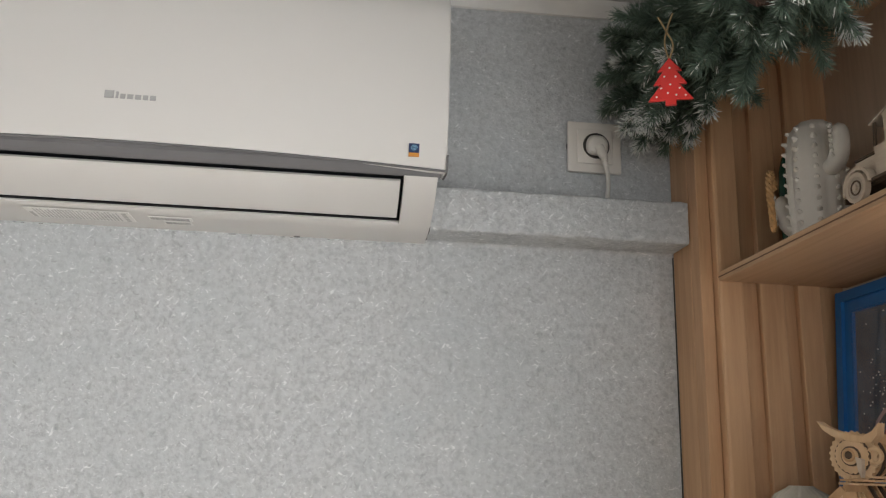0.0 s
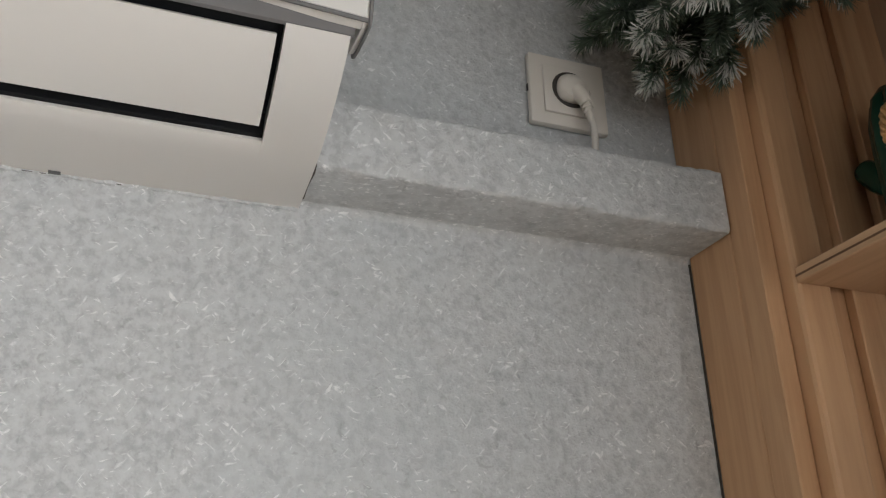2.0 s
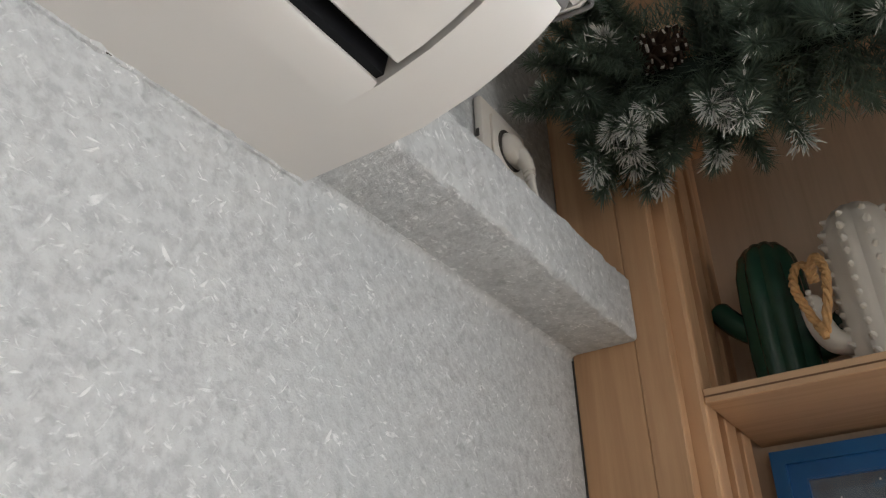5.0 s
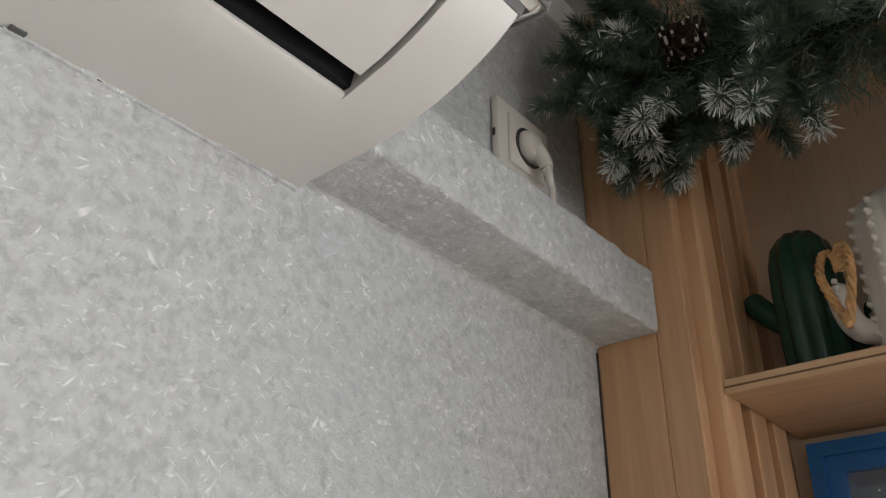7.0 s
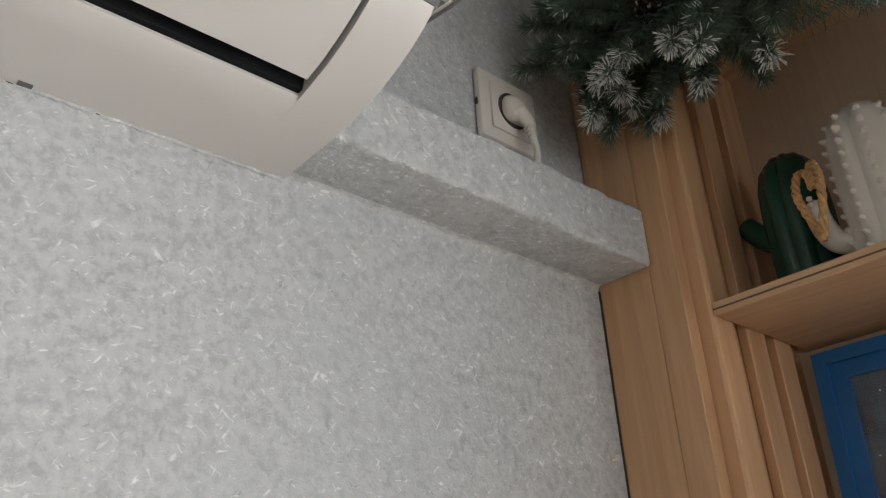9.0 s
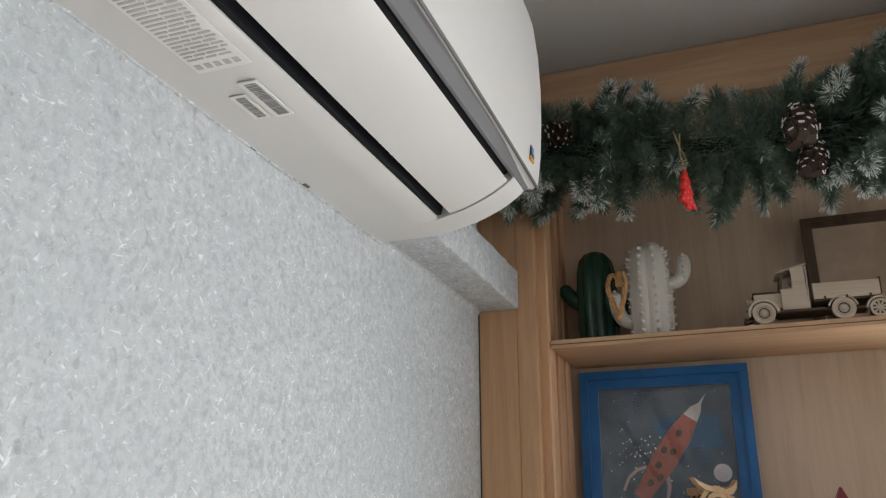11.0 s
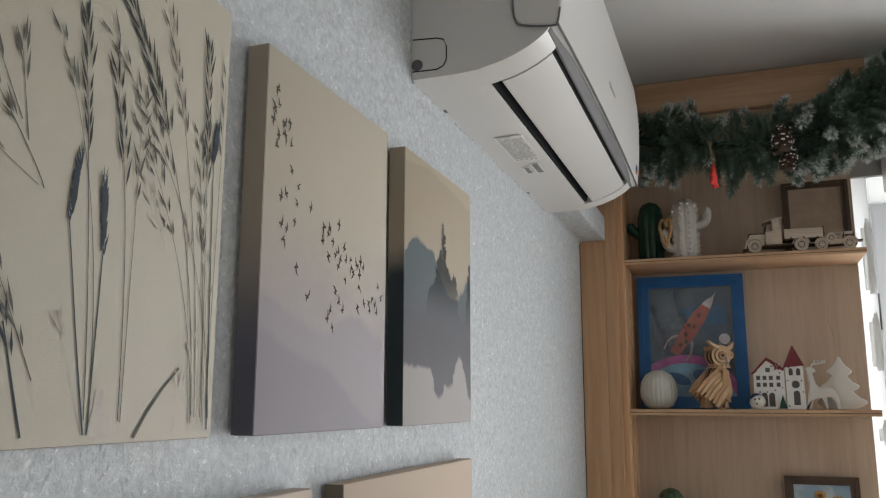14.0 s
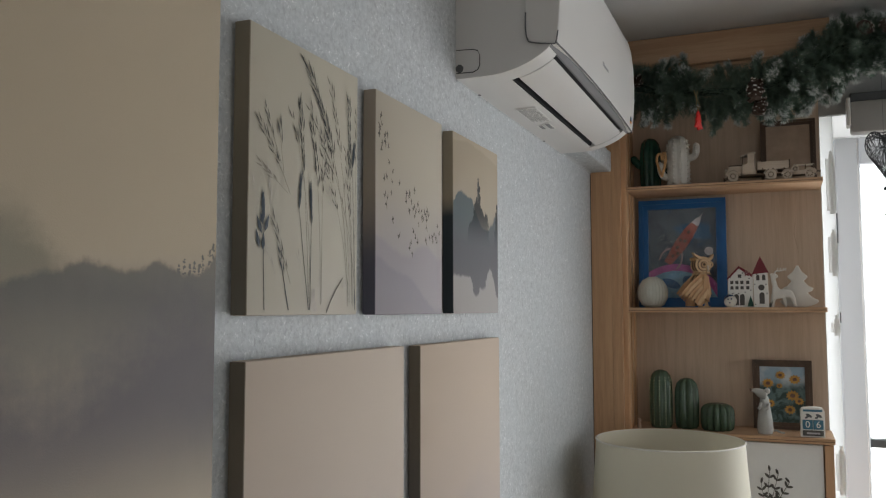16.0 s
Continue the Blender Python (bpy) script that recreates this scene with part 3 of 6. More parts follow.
bmesh.ops.bevel(_w, geom=[e for e in _w.edges if len(e.link_faces) == 2 and e.calc_face_angle(0) > 1.2 and min(v.co.z for v in e.verts) > 2.155 and (min(v.co.x for v in e.verts) > AX1 + 0.002 or max(v.co.x for v in e.verts) < AX0 - 0.002)], offset=0.003, segments=3, affect='EDGES', profile=0.5)
panel = part("front_panel", _w, M_ACP, ac, "smooth white curved front panel", soft=True)
_w = bmesh.new()
tube(_w, [(x, -0.1892, 2.1742 + panel_rise(x)) for x in [AX0 - 0.003 + (AX1 - AX0 + 0.006) * k / 32 for k in range(33)]], 0.0016, 8)
part("chrome_line", _w, M_SILVER, panel, "thin bright lower edge", soft=True)
for _x in (AX0 - 0.0046, AX1 + 0.0046):
    _w = bmesh.new()
    tube(_w, smooth_path([(_x, -0.1345, 2.225), (_x, -0.1345, 2.195)] + [(_x, y, z) for y, z in PANEL[1:5]] + [(_x, -0.1925, 2.185)], 5), 0.0013, 8)
    part("edge_line", _w, M_SILVER, panel, "thin bright line round the panel's side", soft=True)
# maker's mark on the panel, drawn as plain bars
_w = bmesh.new()
_x = -0.412
for wd, ht in ((0.011, 0.0095), (0.003, 0.0085), (0.006, 0.006), (0.007, 0.006), (0.007, 0.006), (0.006, 0.006), (0.007, 0.006)):
    box(_w, _x, _x + wd, -0.1972, -0.1966, 2.2275, 2.2275 + ht)
    _x += wd + 0.0022
part("maker_mark", _w, M_GREYPR, panel, "grey printed mark")
stk = part("sticker", boxm(-0.044, -0.031, -0.1950, -0.1930, 2.1845, 2.1965), M_NAVY, panel, "navy and orange quality sticker")
part("sticker_band", boxm(-0.044, -0.031, -0.1947, -0.1926, 2.1795, 2.1843), M_ORANGE, stk)
_w = bmesh.new()
tube(_w, [(-0.0375 + 0.0042 * (1 - k / 26) * math.cos(k * 0.55), -0.1952, 2.1905 + 0.0042 * (1 - k / 26) * math.sin(k * 0.55)) for k in range(24)], 0.0004, 5)
part("swirl", _w, M_CYAN, stk, "pale blue swirl")
# rating label and bar codes under the body
lab = part("rating_label", boxm(-0.533, -0.400, -0.079, -0.034, 2.1188, 2.1196), M_LABEL, ac, "printed rating label")
_w = bmesh.new()
rl = random.Random(4)
box(_w, -0.531, -0.526, -0.060, -0.037, 2.1184, 2.1190)
for k in range(24):
    xa = -0.522 + k * 0.0045
    ya = -0.037
    while ya > -0.072:
        wd = rl.uniform(0.006, 0.018)
        box(_w, xa, xa + 0.0020, max(ya - wd, -0.076), ya, 2.1184, 2.1190)
        ya -= wd + 0.002
for k in range(5):
    box(_w, -0.411, -0.405, -0.042 - 0.008 * k, -0.037 - 0.008 * k, 2.1184, 2.1190)
part("small_print", _w, M_FINEPR, lab, "lines of small grey print")
for xa, xb, ya, yb in ((-0.378, -0.322, -0.068, -0.052), (-0.362, -0.325, -0.048, -0.034)):
    bl = part("barcode_label", boxm(xa, xb, ya, yb, 2.1186, 2.1198), M_LABEL, ac)
    _w = bmesh.new()
    xx = xa + 0.003
    while xx < xb - 0.003:
        wd = rl.choice((0.0007, 0.0012, 0.002))
        box(_w, xx, xx + wd, ya + 0.002, yb - 0.004, 2.1180, 2.1188)
        xx += wd + rl.choice((0.0008, 0.0014))
    part("bars", _w, M_GREYPR, bl)
# small mounting notches in the lower rear edge
for _x in (-0.667, -0.187):
    part("notch", boxm(_x - 0.0042, _x + 0.0042, -0.0055, -0.001, 2.1188, 2.1215), M_VANE, ac, "dark mounting notch")
# knock-out cover on the side
_w = bmesh.new()
_o = [(-0.002, 2.131), (-0.034, 2.130), (-0.043, 2.134), (-0.047, 2.142), (-0.047, 2.160), (-0.043, 2.169), (-0.034, 2.172), (-0.002, 2.174)]
tube(_w, [(AX0 - 0.0003, y, z) for y, z in smooth_path([(0, a, b) for a, b in _o], 1) and _o], 0.0008, 6)
cov = part("side_cover", _w, M_DARK, ac, "outline of the pipe knock-out")
_w = bmesh.new()
lathe(_w, [(0.0075, -0.0006), (0.0075, 0.0006)], 20)
part("pipe_hole", _w, M_VANE, cov, "grey round hole", m=pose(AX0 - 0.0004, -0.008, 2.139, 0, 90, 0))

# ---- socket with plug ----
so = thing("wall_socket", (0.2480, -0.001, 2.2845), "cream square wall socket with a plug in it", "socket")
part("plate", boxm(-0.0415, 0.0415, -0.0085, 0, -0.0405, 0.0405, 0.0025, 2), M_SOCKET, so, soft=True)
part("insert", boxm(-0.0275, 0.0275, -0.0115, -0.008, -0.0275, 0.0275, 0.0015, 2), M_SOCKET, so, soft=True)
# no recess is cut: a flat dark disc gives the well's shade
_w = bmesh.new()
lathe(_w, [(0.0205, 0), (0.0205, 0.001), (0.0185, 0.001)], 28)
part("socket_well", _w, M_GAP, so, "dark disc painting the shade of the round socket well", m=pose(0.0015, -0.0113, 0.001, 90, 0, 0))
for _x in (-0.0415, 0.0415):
    part("clip_notch", boxm(_x - 0.0006, _x + 0.0006, -0.005, -0.002, -0.004, 0.004), M_GAP, so, "small dark release notch")
plug = thing("mains_plug", (0.2500, -0.012, 2.2855), "cream angled mains plug with a ribbed neck and cord running down", "plug")
_w = bmesh.new()
_o = [(0.0168 * abs(math.cos(a)) ** 0.7 * (1 if math.cos(a) > 0 else -1) * (1 - 0.10 * math.sin(a)), 0.0162 * abs(math.sin(a)) ** 0.8 * (1 if math.sin(a) > 0 else -1)) for a in [2 * math.pi * k / 28 for k in range(28)]]
_r = [[_w.verts.new((x * f, -d, z * f + dz)) for x, z in _o] for f, d, dz in ((0.98, 0.0, 0), (1.0, 0.003, 0), (0.95, 0.007, -0.001), (0.78, 0.0108, -0.002), (0.45, 0.0122, -0.003))]
for a, b in zip(_r, _r[1:]):
    for k in range(28):
        _w.faces.new((a[k], a[(k + 1) % 28], b[(k + 1) % 28], b[k]))
_w.faces.new(_r[0][::-1])
_w.faces.new(_r[-1])
bmesh.ops.recalc_face_normals(_w, faces=_w.faces)
part("plug_body", _w, M_SOCKET, plug, soft=True)
_w = bmesh.new()
tube(_w, [(0.001, -0.009, -0.006), (0.004, -0.0135, -0.016), (0.0065, -0.0155, -0.024)], [0.0082, 0.0072, 0.0058], 12)
for k in range(5):
    tube(_w, [(0.0052 + 0.0008 * k, -0.0142 - 0.0002 * k, -0.0185 - 0.0042 * k), (0.0056 + 0.0008 * k, -0.0145 - 0.0002 * k, -0.0208 - 0.0042 * k)], 0.0066 - 0.0006 * k, 12)
tube(_w, [(0.0060, -0.0150, -0.022), (0.0100, -0.0160, -0.044)], [0.0044, 0.0034], 10)
part("strain_relief", _w, M_SOCKET, plug, "ribbed cable neck", soft=True)
_w = bmesh.new()
tube(_w, smooth_path([(0.0085, -0.0158, -0.036), (0.0115, -0.016, -0.050), (0.013, -0.012, -0.070), (0.0125, -0.006, -0.090), (0.012, -0.004, -0.1005)], 6), 0.0034, 10)
part("cord", _w, M_CORD, plug, soft=True)

# ---- bookcase ----
bc = thing("bookcase", (0, 0, 0), "tall oak-grain open bookcase built against the wall", "bookcase")
part("stile_board", boxm(0.368, 0.388, -0.0618, -0.0012, 0.0, 2.5285, 0.0008), M_OAK, bc)
part("stile_board", boxm(0.368, 0.3862, -0.0925, -0.0622, 0.0, 2.5285, 0.0010), M_OAK, bc)
_w = bmesh.new()
extrude_z = [(0.3868, -0.0905), (0.3866, -0.1050), (0.3880, -0.1078), (0.3910, -0.1090), (0.4190, -0.1090), (0.4210, -0.1080), (0.4210, -0.0905)]
_lo = [_w.verts.new((x, y, 0.0)) for x, y in extrude_z]
_hi = [_w.verts.new((x, y, 2.435)) for x, y in extrude_z]
for k in range(len(_lo)):
    q = (k + 1) % len(_lo)
    _w.faces.new((_lo[k], _lo[q], _hi[q], _hi[k]))
_w.faces.new(_lo[::-1])
_w.faces.new(_hi)
bmesh.ops.recalc_face_normals(_w, faces=_w.faces)
part("moulding", _w, M_OAK, bc, "pale upright lipping with a rounded edge")
for xa, xb in ((0.4445, 0.4785), (0.4985, 0.5310)):
    part("side_slat", boxm(xa, xb, -0.1088, -0.098, 0.0, 2.435, 0.0012), M_OAK, bc)
part("side_panel", boxm(0.388, 0.570, -0.098, -0.082, 0.0, 2.435), M_OAK, bc)
part("back_panel", boxm(0.570, 0.586, -0.6625, -0.082, 0.0, 2.435, 0.001), M_BACK, bc, "wide brown oak back panel with a knot and a crack")
_w = bmesh.new()
tube(_w, smooth_path([(0.5702, -0.585, 2.0), (0.5702, -0.588, 1.97), (0.5702, -0.583, 1.93), (0.5702, -0.592, 1.885), (0.5702, -0.590, 1.86)], 5), [0.0001 + 0.0003 * math.sin(math.pi * k / 20) for k in range(21)], 5)
part("crack", _w, M_EDGE, bc, "thin dark crack")
part("header_beam", boxm(0.371, 0.40, -0.690, -0.0925, 2.4365, 2.5285, 0.001), M_OAKY, bc, "plain beam under the ceiling")
part("header_lip", boxm(0.390, 0.41, -0.670, -0.113, 2.425, 2.4360, 0.001), M_OAKY, bc)
part("top_board", boxm(0.41, 0.570, -0.6625, -0.0925, 2.421, 2.4355), M_OAKY, bc)


def shelf(z, t, right, front):
    s = part("shelf", boxm(front, 0.5695, right, -0.1092, z - t, z, 0.001), M_OAKY, bc)
    part("edge_line", boxm(front - 0.0006, front + 0.002, right + 0.001, -0.1095, z - t * 0.62, z - t * 0.50), M_EDGE, s, "dark seam in the board edge")


shelf(2.0755, 0.0130, -0.660, 0.3865)
shelf(1.706, 0.0145, -0.660, 0.3865)
shelf(1.341, 0.016, -0.668, 0.3865)
shelf(0.80, 0.018, -0.645, 0.392)
shelf(0.42, 0.018, -0.645, 0.392)
part("divider", boxm(0.394, 0.5695, -0.664, -0.640, 0.0, 1.321, 0.001), M_OAK, bc, "upright end panel under the lowest shelf")

# ---- pine garland ----
GAR = smooth_path([(0.365, -0.065, 2.390), (0.345, -0.13, 2.378), (0.330, -0.26, 2.345), (0.325, -0.42, 2.330), (0.330, -0.55, 2.340), (0.335, -0.645, 2.385), (0.34, -0.74, 2.432), (0.345, -0.90, 2.440), (0.35, -1.05, 2.435), (0.36, -1.20, 2.44)], 12)
gar = thing("pine_garland", (0, 0, 0), "dark green artificial pine garland with frosted white tips", "garland")
_w = bmesh.new()
tube(_w, GAR, 0.012, 8)
part("wire_core", _w, M_CORE, gar, "dark wire core")
rg = random.Random(11)


def needle(vs, fs, p, d, length, width, idx, mi, side):
    w = d.cross(side)
    w = (w.normalized() if w.length > 1e-4 else Vector((1, 0, 0))) * width
    a = len(vs)
    if mi == 2:
        # the outer half of a frosted needle is thick with white flock
        q = p + d * length * 0.50
        vs += [p - w, p + w, q + w, q - w, q - w * 1.25, q + w * 1.25, p + d * length * 0.9 + w * 1.15, p + d * length, p + d * length * 0.9 - w * 1.15]
        fs += [(a, a + 1, a + 2, a + 3), (a + 4, a + 5, a + 6, a + 7, a + 8)]
        idx += [1, 2]
    else:
        vs += [p - w, p + w, p + d * length * 0.6 + w * 0.8, p + d * length, p + d * length * 0.6 - w * 0.8]
        fs.append((a, a + 1, a + 2, a + 3, a + 4))
        idx.append(mi)


def sprig_mesh(length, frost, seed):
    """A brush-like twig along +z with needles all round; the tip may be frosted."""
    r = random.Random(seed)
    vs, fs, idx = [], [], []
    bend = Vector((r.uniform(-0.25, 0.25), r.uniform(-0.25, 0.25), 0))
    count = int(10500 * length)
    for k in range(count):
        t = (k + r.random()) / count
        p = Vector((0, 0, 1)) * length * t + bend * length * t * t
        a = r.uniform(0, 2 * math.pi)
        lean = r.uniform(0.70, 1.15) if t < 0.8 else r.uniform(0.10, 1.15)
        d = Vector((math.cos(a) * math.sin(lean), math.sin(a) * math.sin(lean), math.cos(lean)))
        white = frost * (0.72 if t > 0.84 else 0.14 if t > 0.72 else 0.0)
        mi = 2 if r.random() < white else (1 if r.random() < 0.30 else 0)
        needle(vs, fs, p, d, r.uniform(0.020, 0.030) * (1.0 - 0.28 * t), r.uniform(0.00034, 0.00050), idx, mi, Vector((r.uniform(-1, 1), r.uniform(-1, 1), r.uniform(-1, 1))))
    me = bpy.data.meshes.new("sprig")
    me.from_pydata([tuple(v) for v in vs], [], fs)
    for m_ in (M_NEEDLE, M_NEEDLE2, M_FROST):
        me.materials.append(m_)
    me.polygons.foreach_set("material_index", idx)
    return me


SPRIGS_F = [sprig_mesh(0.066 + 0.008 * k, 0.95, 40 + k) for k in range(5)]
SPRIGS_G = [sprig_mesh(0.064 + 0.008 * k, 0.10, 60 + k) for k in range(4)]


def along(f):
    f = max(0.0, min(0.9999, f)) * (len(GAR) - 1)
    i = int(f)
    p = GAR[i].lerp(GAR[i + 1], f - i)
    return p, (GAR[i + 1] - GAR[i]).normalized()


# the needles stay clear of the cones tied among them
CLEAR = [Vector(c) for c in ((0.295, -0.165, 2.365), (0.255, -0.20, 2.325), (0.225, -0.505, 2.30), (0.24, -0.51, 2.25), (0.24, -0.79, 2.45))]


def crowds(p, d, reach=0.040):
    return any((p + d * h - c).length < reach for c in CLEAR for h in (0.02, 0.05, 0.08))


made = 0
while made < 299:
    f = rg.random()
    p, d = along(f)
    a = rg.uniform(0, 2 * math.pi)
    u = d.cross(Vector((0, 0, 1))).normalized()
    w = u.cross(d)
    radial = u * math.cos(a) + w * math.sin(a)
    if p.y > -0.30 and p.x + radial.x * 0.1 > 0.372 and rg.random() < 0.6:
        radial.x = -abs(radial.x)
    hanging = made % 5 == 0
    if hanging:
        radial = (Vector((-0.35, 0, -1)) + u * rg.uniform(-0.5, 0.5)).normalized()
    direction = (radial + d * rg.uniform(-0.5, 0.5) + Vector((-0.20, 0, -0.24))).normalized()
    start = p + radial * rg.uniform(0.012, 0.050) + d * rg.uniform(-0.01, 0.01)
    tip = start + direction * 0.10
    if direction.z > 0.25:
        start -= direction * 0.030
    if tip.z > 2.515:
        direction.z -= (tip.z - 2.515) * 10
        direction.normalize()
    if tip.y > -0.012:
        direction.y -= 1.0
        direction.normalize()
    mesh = rg.choice(SPRIGS_F) if rg.random() < (0.55 if hanging else 0.36 if direction.z < -0.30 else 0.28) else rg.choice(SPRIGS_G)
    if crowds(start, direction):
        continue
    made += 1
    q = direction.to_track_quat('Z', 'Y').to_matrix().to_4x4()
    piece("sprig", mesh, gar, Matrix.Translation(start) @ q @ pose(0, 0, 0, 0, 0, rg.uniform(0, 360)))
# dense inner needles
vs, fs, idx = [], [], []
for k in range(60000):
    p, d = along(rg.random())
    a = rg.uniform(0, 2 * math.pi)
    u = d.cross(Vector((0, 0, 1))).normalized()
    w = u.cross(d)
    radial = u * math.cos(a) + w * math.sin(a)
    dd = (radial + d * rg.uniform(-0.9, 0.9) + Vector((rg.uniform(-.4, .4), rg.uniform(-.4, .4), rg.uniform(-.4, .4)))).normalized()
    st = p + radial * 0.066 * rg.random() ** 0.75
    if any((st - c).length < 0.036 for c in CLEAR):
        continue
    needle(vs, fs, st, dd, rg.uniform(0.014, 0.022), rg.uniform(0.0004, 0.0006), idx, 1 if rg.random() < 0.2 else 0, Vector((rg.uniform(-1, 1), rg.uniform(-1, 1), rg.uniform(-1, 1))))
_me = bpy.data.meshes.new("inner_needles")
_me.from_pydata([tuple(v) for v in vs], [], fs)
_me.materials.append(M_NEEDLE)
_me.materials.append(M_NEEDLE2)
_me.polygons.foreach_set("material_index", idx)
_o = new("inner_needles", _me)
_o.parent = gar
tagged(_o, kind="stuff")


# pine cones tied to the garland
def pine_cone(loc, size, tilt):
    c = thing("pine_cone", loc, "brown pine cone with white-painted scale edges", "pine cone", "pine cones on the garland")
    c.matrix_basis = pose(*loc, *tilt)
    b = bmesh.new()
    lathe(b, [(0.002, -size), (size * 0.26, -size * 0.6), (size * 0.32, 0), (size * 0.2, size * 0.7), (0.002, size)], 12)
    part("core", b, M_CONE, c, soft=True)
    sb = bmesh.new()
    cutout(sb, [(0.0, -0.0022), (0.010, -0.0016), (0.0165, -0.0020), (0.0178, 0.0016), (0.013, 0.0022), (0.0, 0.0006)], 0.0125, 0.0008)
    sm = finish("scale", sb, M_CONE)
    eb = bmesh.new()
    box(eb, -0.0050, 0.0050, 0.0140, 0.0184, -0.0018, 0.0026, 0.0012)
    em = finish("scale_edge", eb, M_CONEW)
    n = 46
    rc = random.Random(int(loc[1] * 1000))
    for k in range(n):
        t = (k + 0.5) / n
        a = k * 2.39996
        z = size * (1 - 2 * t)
        r = size * 0.52 * math.sin(math.pi * min(0.98, max(0.06, 0.12 + 0.8 * t)))
        m = Matrix.Translation((0, 0, z)) @ Matrix.Rotation(a + rc.uniform(-0.25, 0.25), 4, 'Z') @ Matrix.Translation((0, r * 0.35, 0)) @ Matrix.Rotation(radians(rc.uniform(-5, 42)), 4, 'X') @ Matrix.Diagonal((size / 0.03, size / 0.03, size / 0.03, 1))
        s = piece("scale", sm, c, m)
        e = piece("scale_edge", em, s, Matrix.Translation((0, 0.0155, 0)) @ Matrix.Diagonal((rc.uniform(0.35, 1.0), rc.uniform(0.6, 1.2), rc.uniform(0.5, 1.1), 1)) @ Matrix.Translation((0, -0.0155, 0)))
    return c


pine_cone((0.312, -0.142, 2.384), 0.027, (80, 10, 20))
pine_cone((0.252, -0.490, 2.306), 0.031, (25, 20, 40))
pine_cone((0.272, -0.500, 2.262), 0.025, (15, 25, 0))
pine_cone((0.268, -0.770, 2.455), 0.025, (85, 0, 70))
pine_cone((0.268, -0.825, 2.452), 0.025, (60, 20, 90))

# red tree ornament on a twine loop
orn = thing("tree_ornament", (0.236, -0.338, 2.232), "flat red wooden fir tree with white dots", "ornament", rz=69)
TREE = [(0.0, 0.030), (0.013, 0.014), (0.007, 0.014), (0.018, -0.002), (0.010, -0.002), (0.024, -0.021), (0.006, -0.021), (0.006, -0.027), (-0.006, -0.027), (-0.006, -0.021), (-0.024, -0.021), (-0.010, -0.002), (-0.018, -0.002), (-0.007, 0.014), (-0.013, 0.014)]
part("tree_shape", cutout(bmesh.new(), TREE, 0.005, 0.0008), M_RED, orn)
_w = bmesh.new()
for y, z in ((0, 0.017), (-0.006, 0.006), (0.006, 0.007), (0, -0.003), (-0.010, -0.008), (0.010, -0.007), (0.003, -0.013), (-0.006, -0.016), (0.015, -0.017), (-0.016, -0.017)):
    for sx in (-0.0027, 0.0027):
        ball(_w, (sx, y, z), 0.0013, 1, (0.25, 1, 1))
part("dots", _w, M_WHITE, orn, "white dots")
_w = bmesh.new()
tube(_w, smooth_path([(0, 0, 0.028), (0.002, 0.004, 0.05), (0.003, 0.0, 0.070), (0.004, -0.006, 0.088)], 5), 0.0011, 6)
tube(_w, smooth_path([(0, 0, 0.028), (-0.002, -0.005, 0.045), (0.003, 0.001, 0.064), (0.006, 0.010, 0.086)], 5), 0.0011, 6)
part("twine", _w, M_TWINE, orn, "jute twine loop")


# ---- things on the top shelf ----
def arm(bm, pts, r, n=16, ribs=0, amp=0.0):
    p = smooth_path(pts, 6)
    rad = [r * (0.92 + 0.08 * math.sin(math.pi * k / (len(p) - 1))) for k in range(len(p))]
    rad[-3], rad[-2], rad[-1] = r * 0.85, r * 0.6, r * 0.18
    return tube(bm, p, rad, n, ribs=ribs, amp=amp)


def column(r, h):
    return [(r * 0.82, 0.0), (r * 0.95, h * 0.06), (r, h * 0.3), (r, h * 0.6), (r * 0.96, h * 0.78), (r * 0.82, h * 0.9), (r * 0.55, h * 0.97), (r * 0.18, h)]


S1, S2, S3 = 2.0760, 1.7065, 1.3415
cg = thing("cactus_figurine", (0.487, -0.168, S1), "dark green glazed ceramic cactus with arms", "figurine", "cactus figurines")
_w = bmesh.new()
lathe(_w, column(0.034, 0.166), 48, 9, 0.16)
part("stem", _w, M_CER_G, cg, soft=True)
_w = bmesh.new()
arm(_w, [(0, 0.018, 0.070), (0, 0.036, 0.084), (0, 0.048, 0.098), (0, 0.057, 0.112)], 0.012)
part("arm", _w, M_CER_G, cg, soft=True)
_w = bmesh.new()
arm(_w, [(0, -0.020, 0.045), (0, -0.046, 0.050), (0, -0.054, 0.062), (0, -0.055, 0.080)], 0.012)
part("arm", _w, M_CER_G, cg, soft=True)

cw = thing("cactus_figurine", (0.448, -0.258, S1), "white ceramic cactus with beaded ribs and two arms", "figurine", "cactus figurines")
_w = bmesh.new()
lathe(_w, column(0.034, 0.160), 48, 9, 0.10)
part("stem", _w, M_CER_W, cw, soft=True)


def tooth(bm, c, out, size):
    """A blunt knob that points outwards and a little up."""
    q = (Vector(out) + Vector((0, 0, 0.35))).normalized().to_track_quat('Z', 'Y').to_matrix().to_4x4()
    bmesh.ops.create_cone(bm, cap_ends=True, segments=8, radius1=size, radius2=size * 0.35, depth=size * 1.5, matrix=Matrix.Translation(c) @ q)


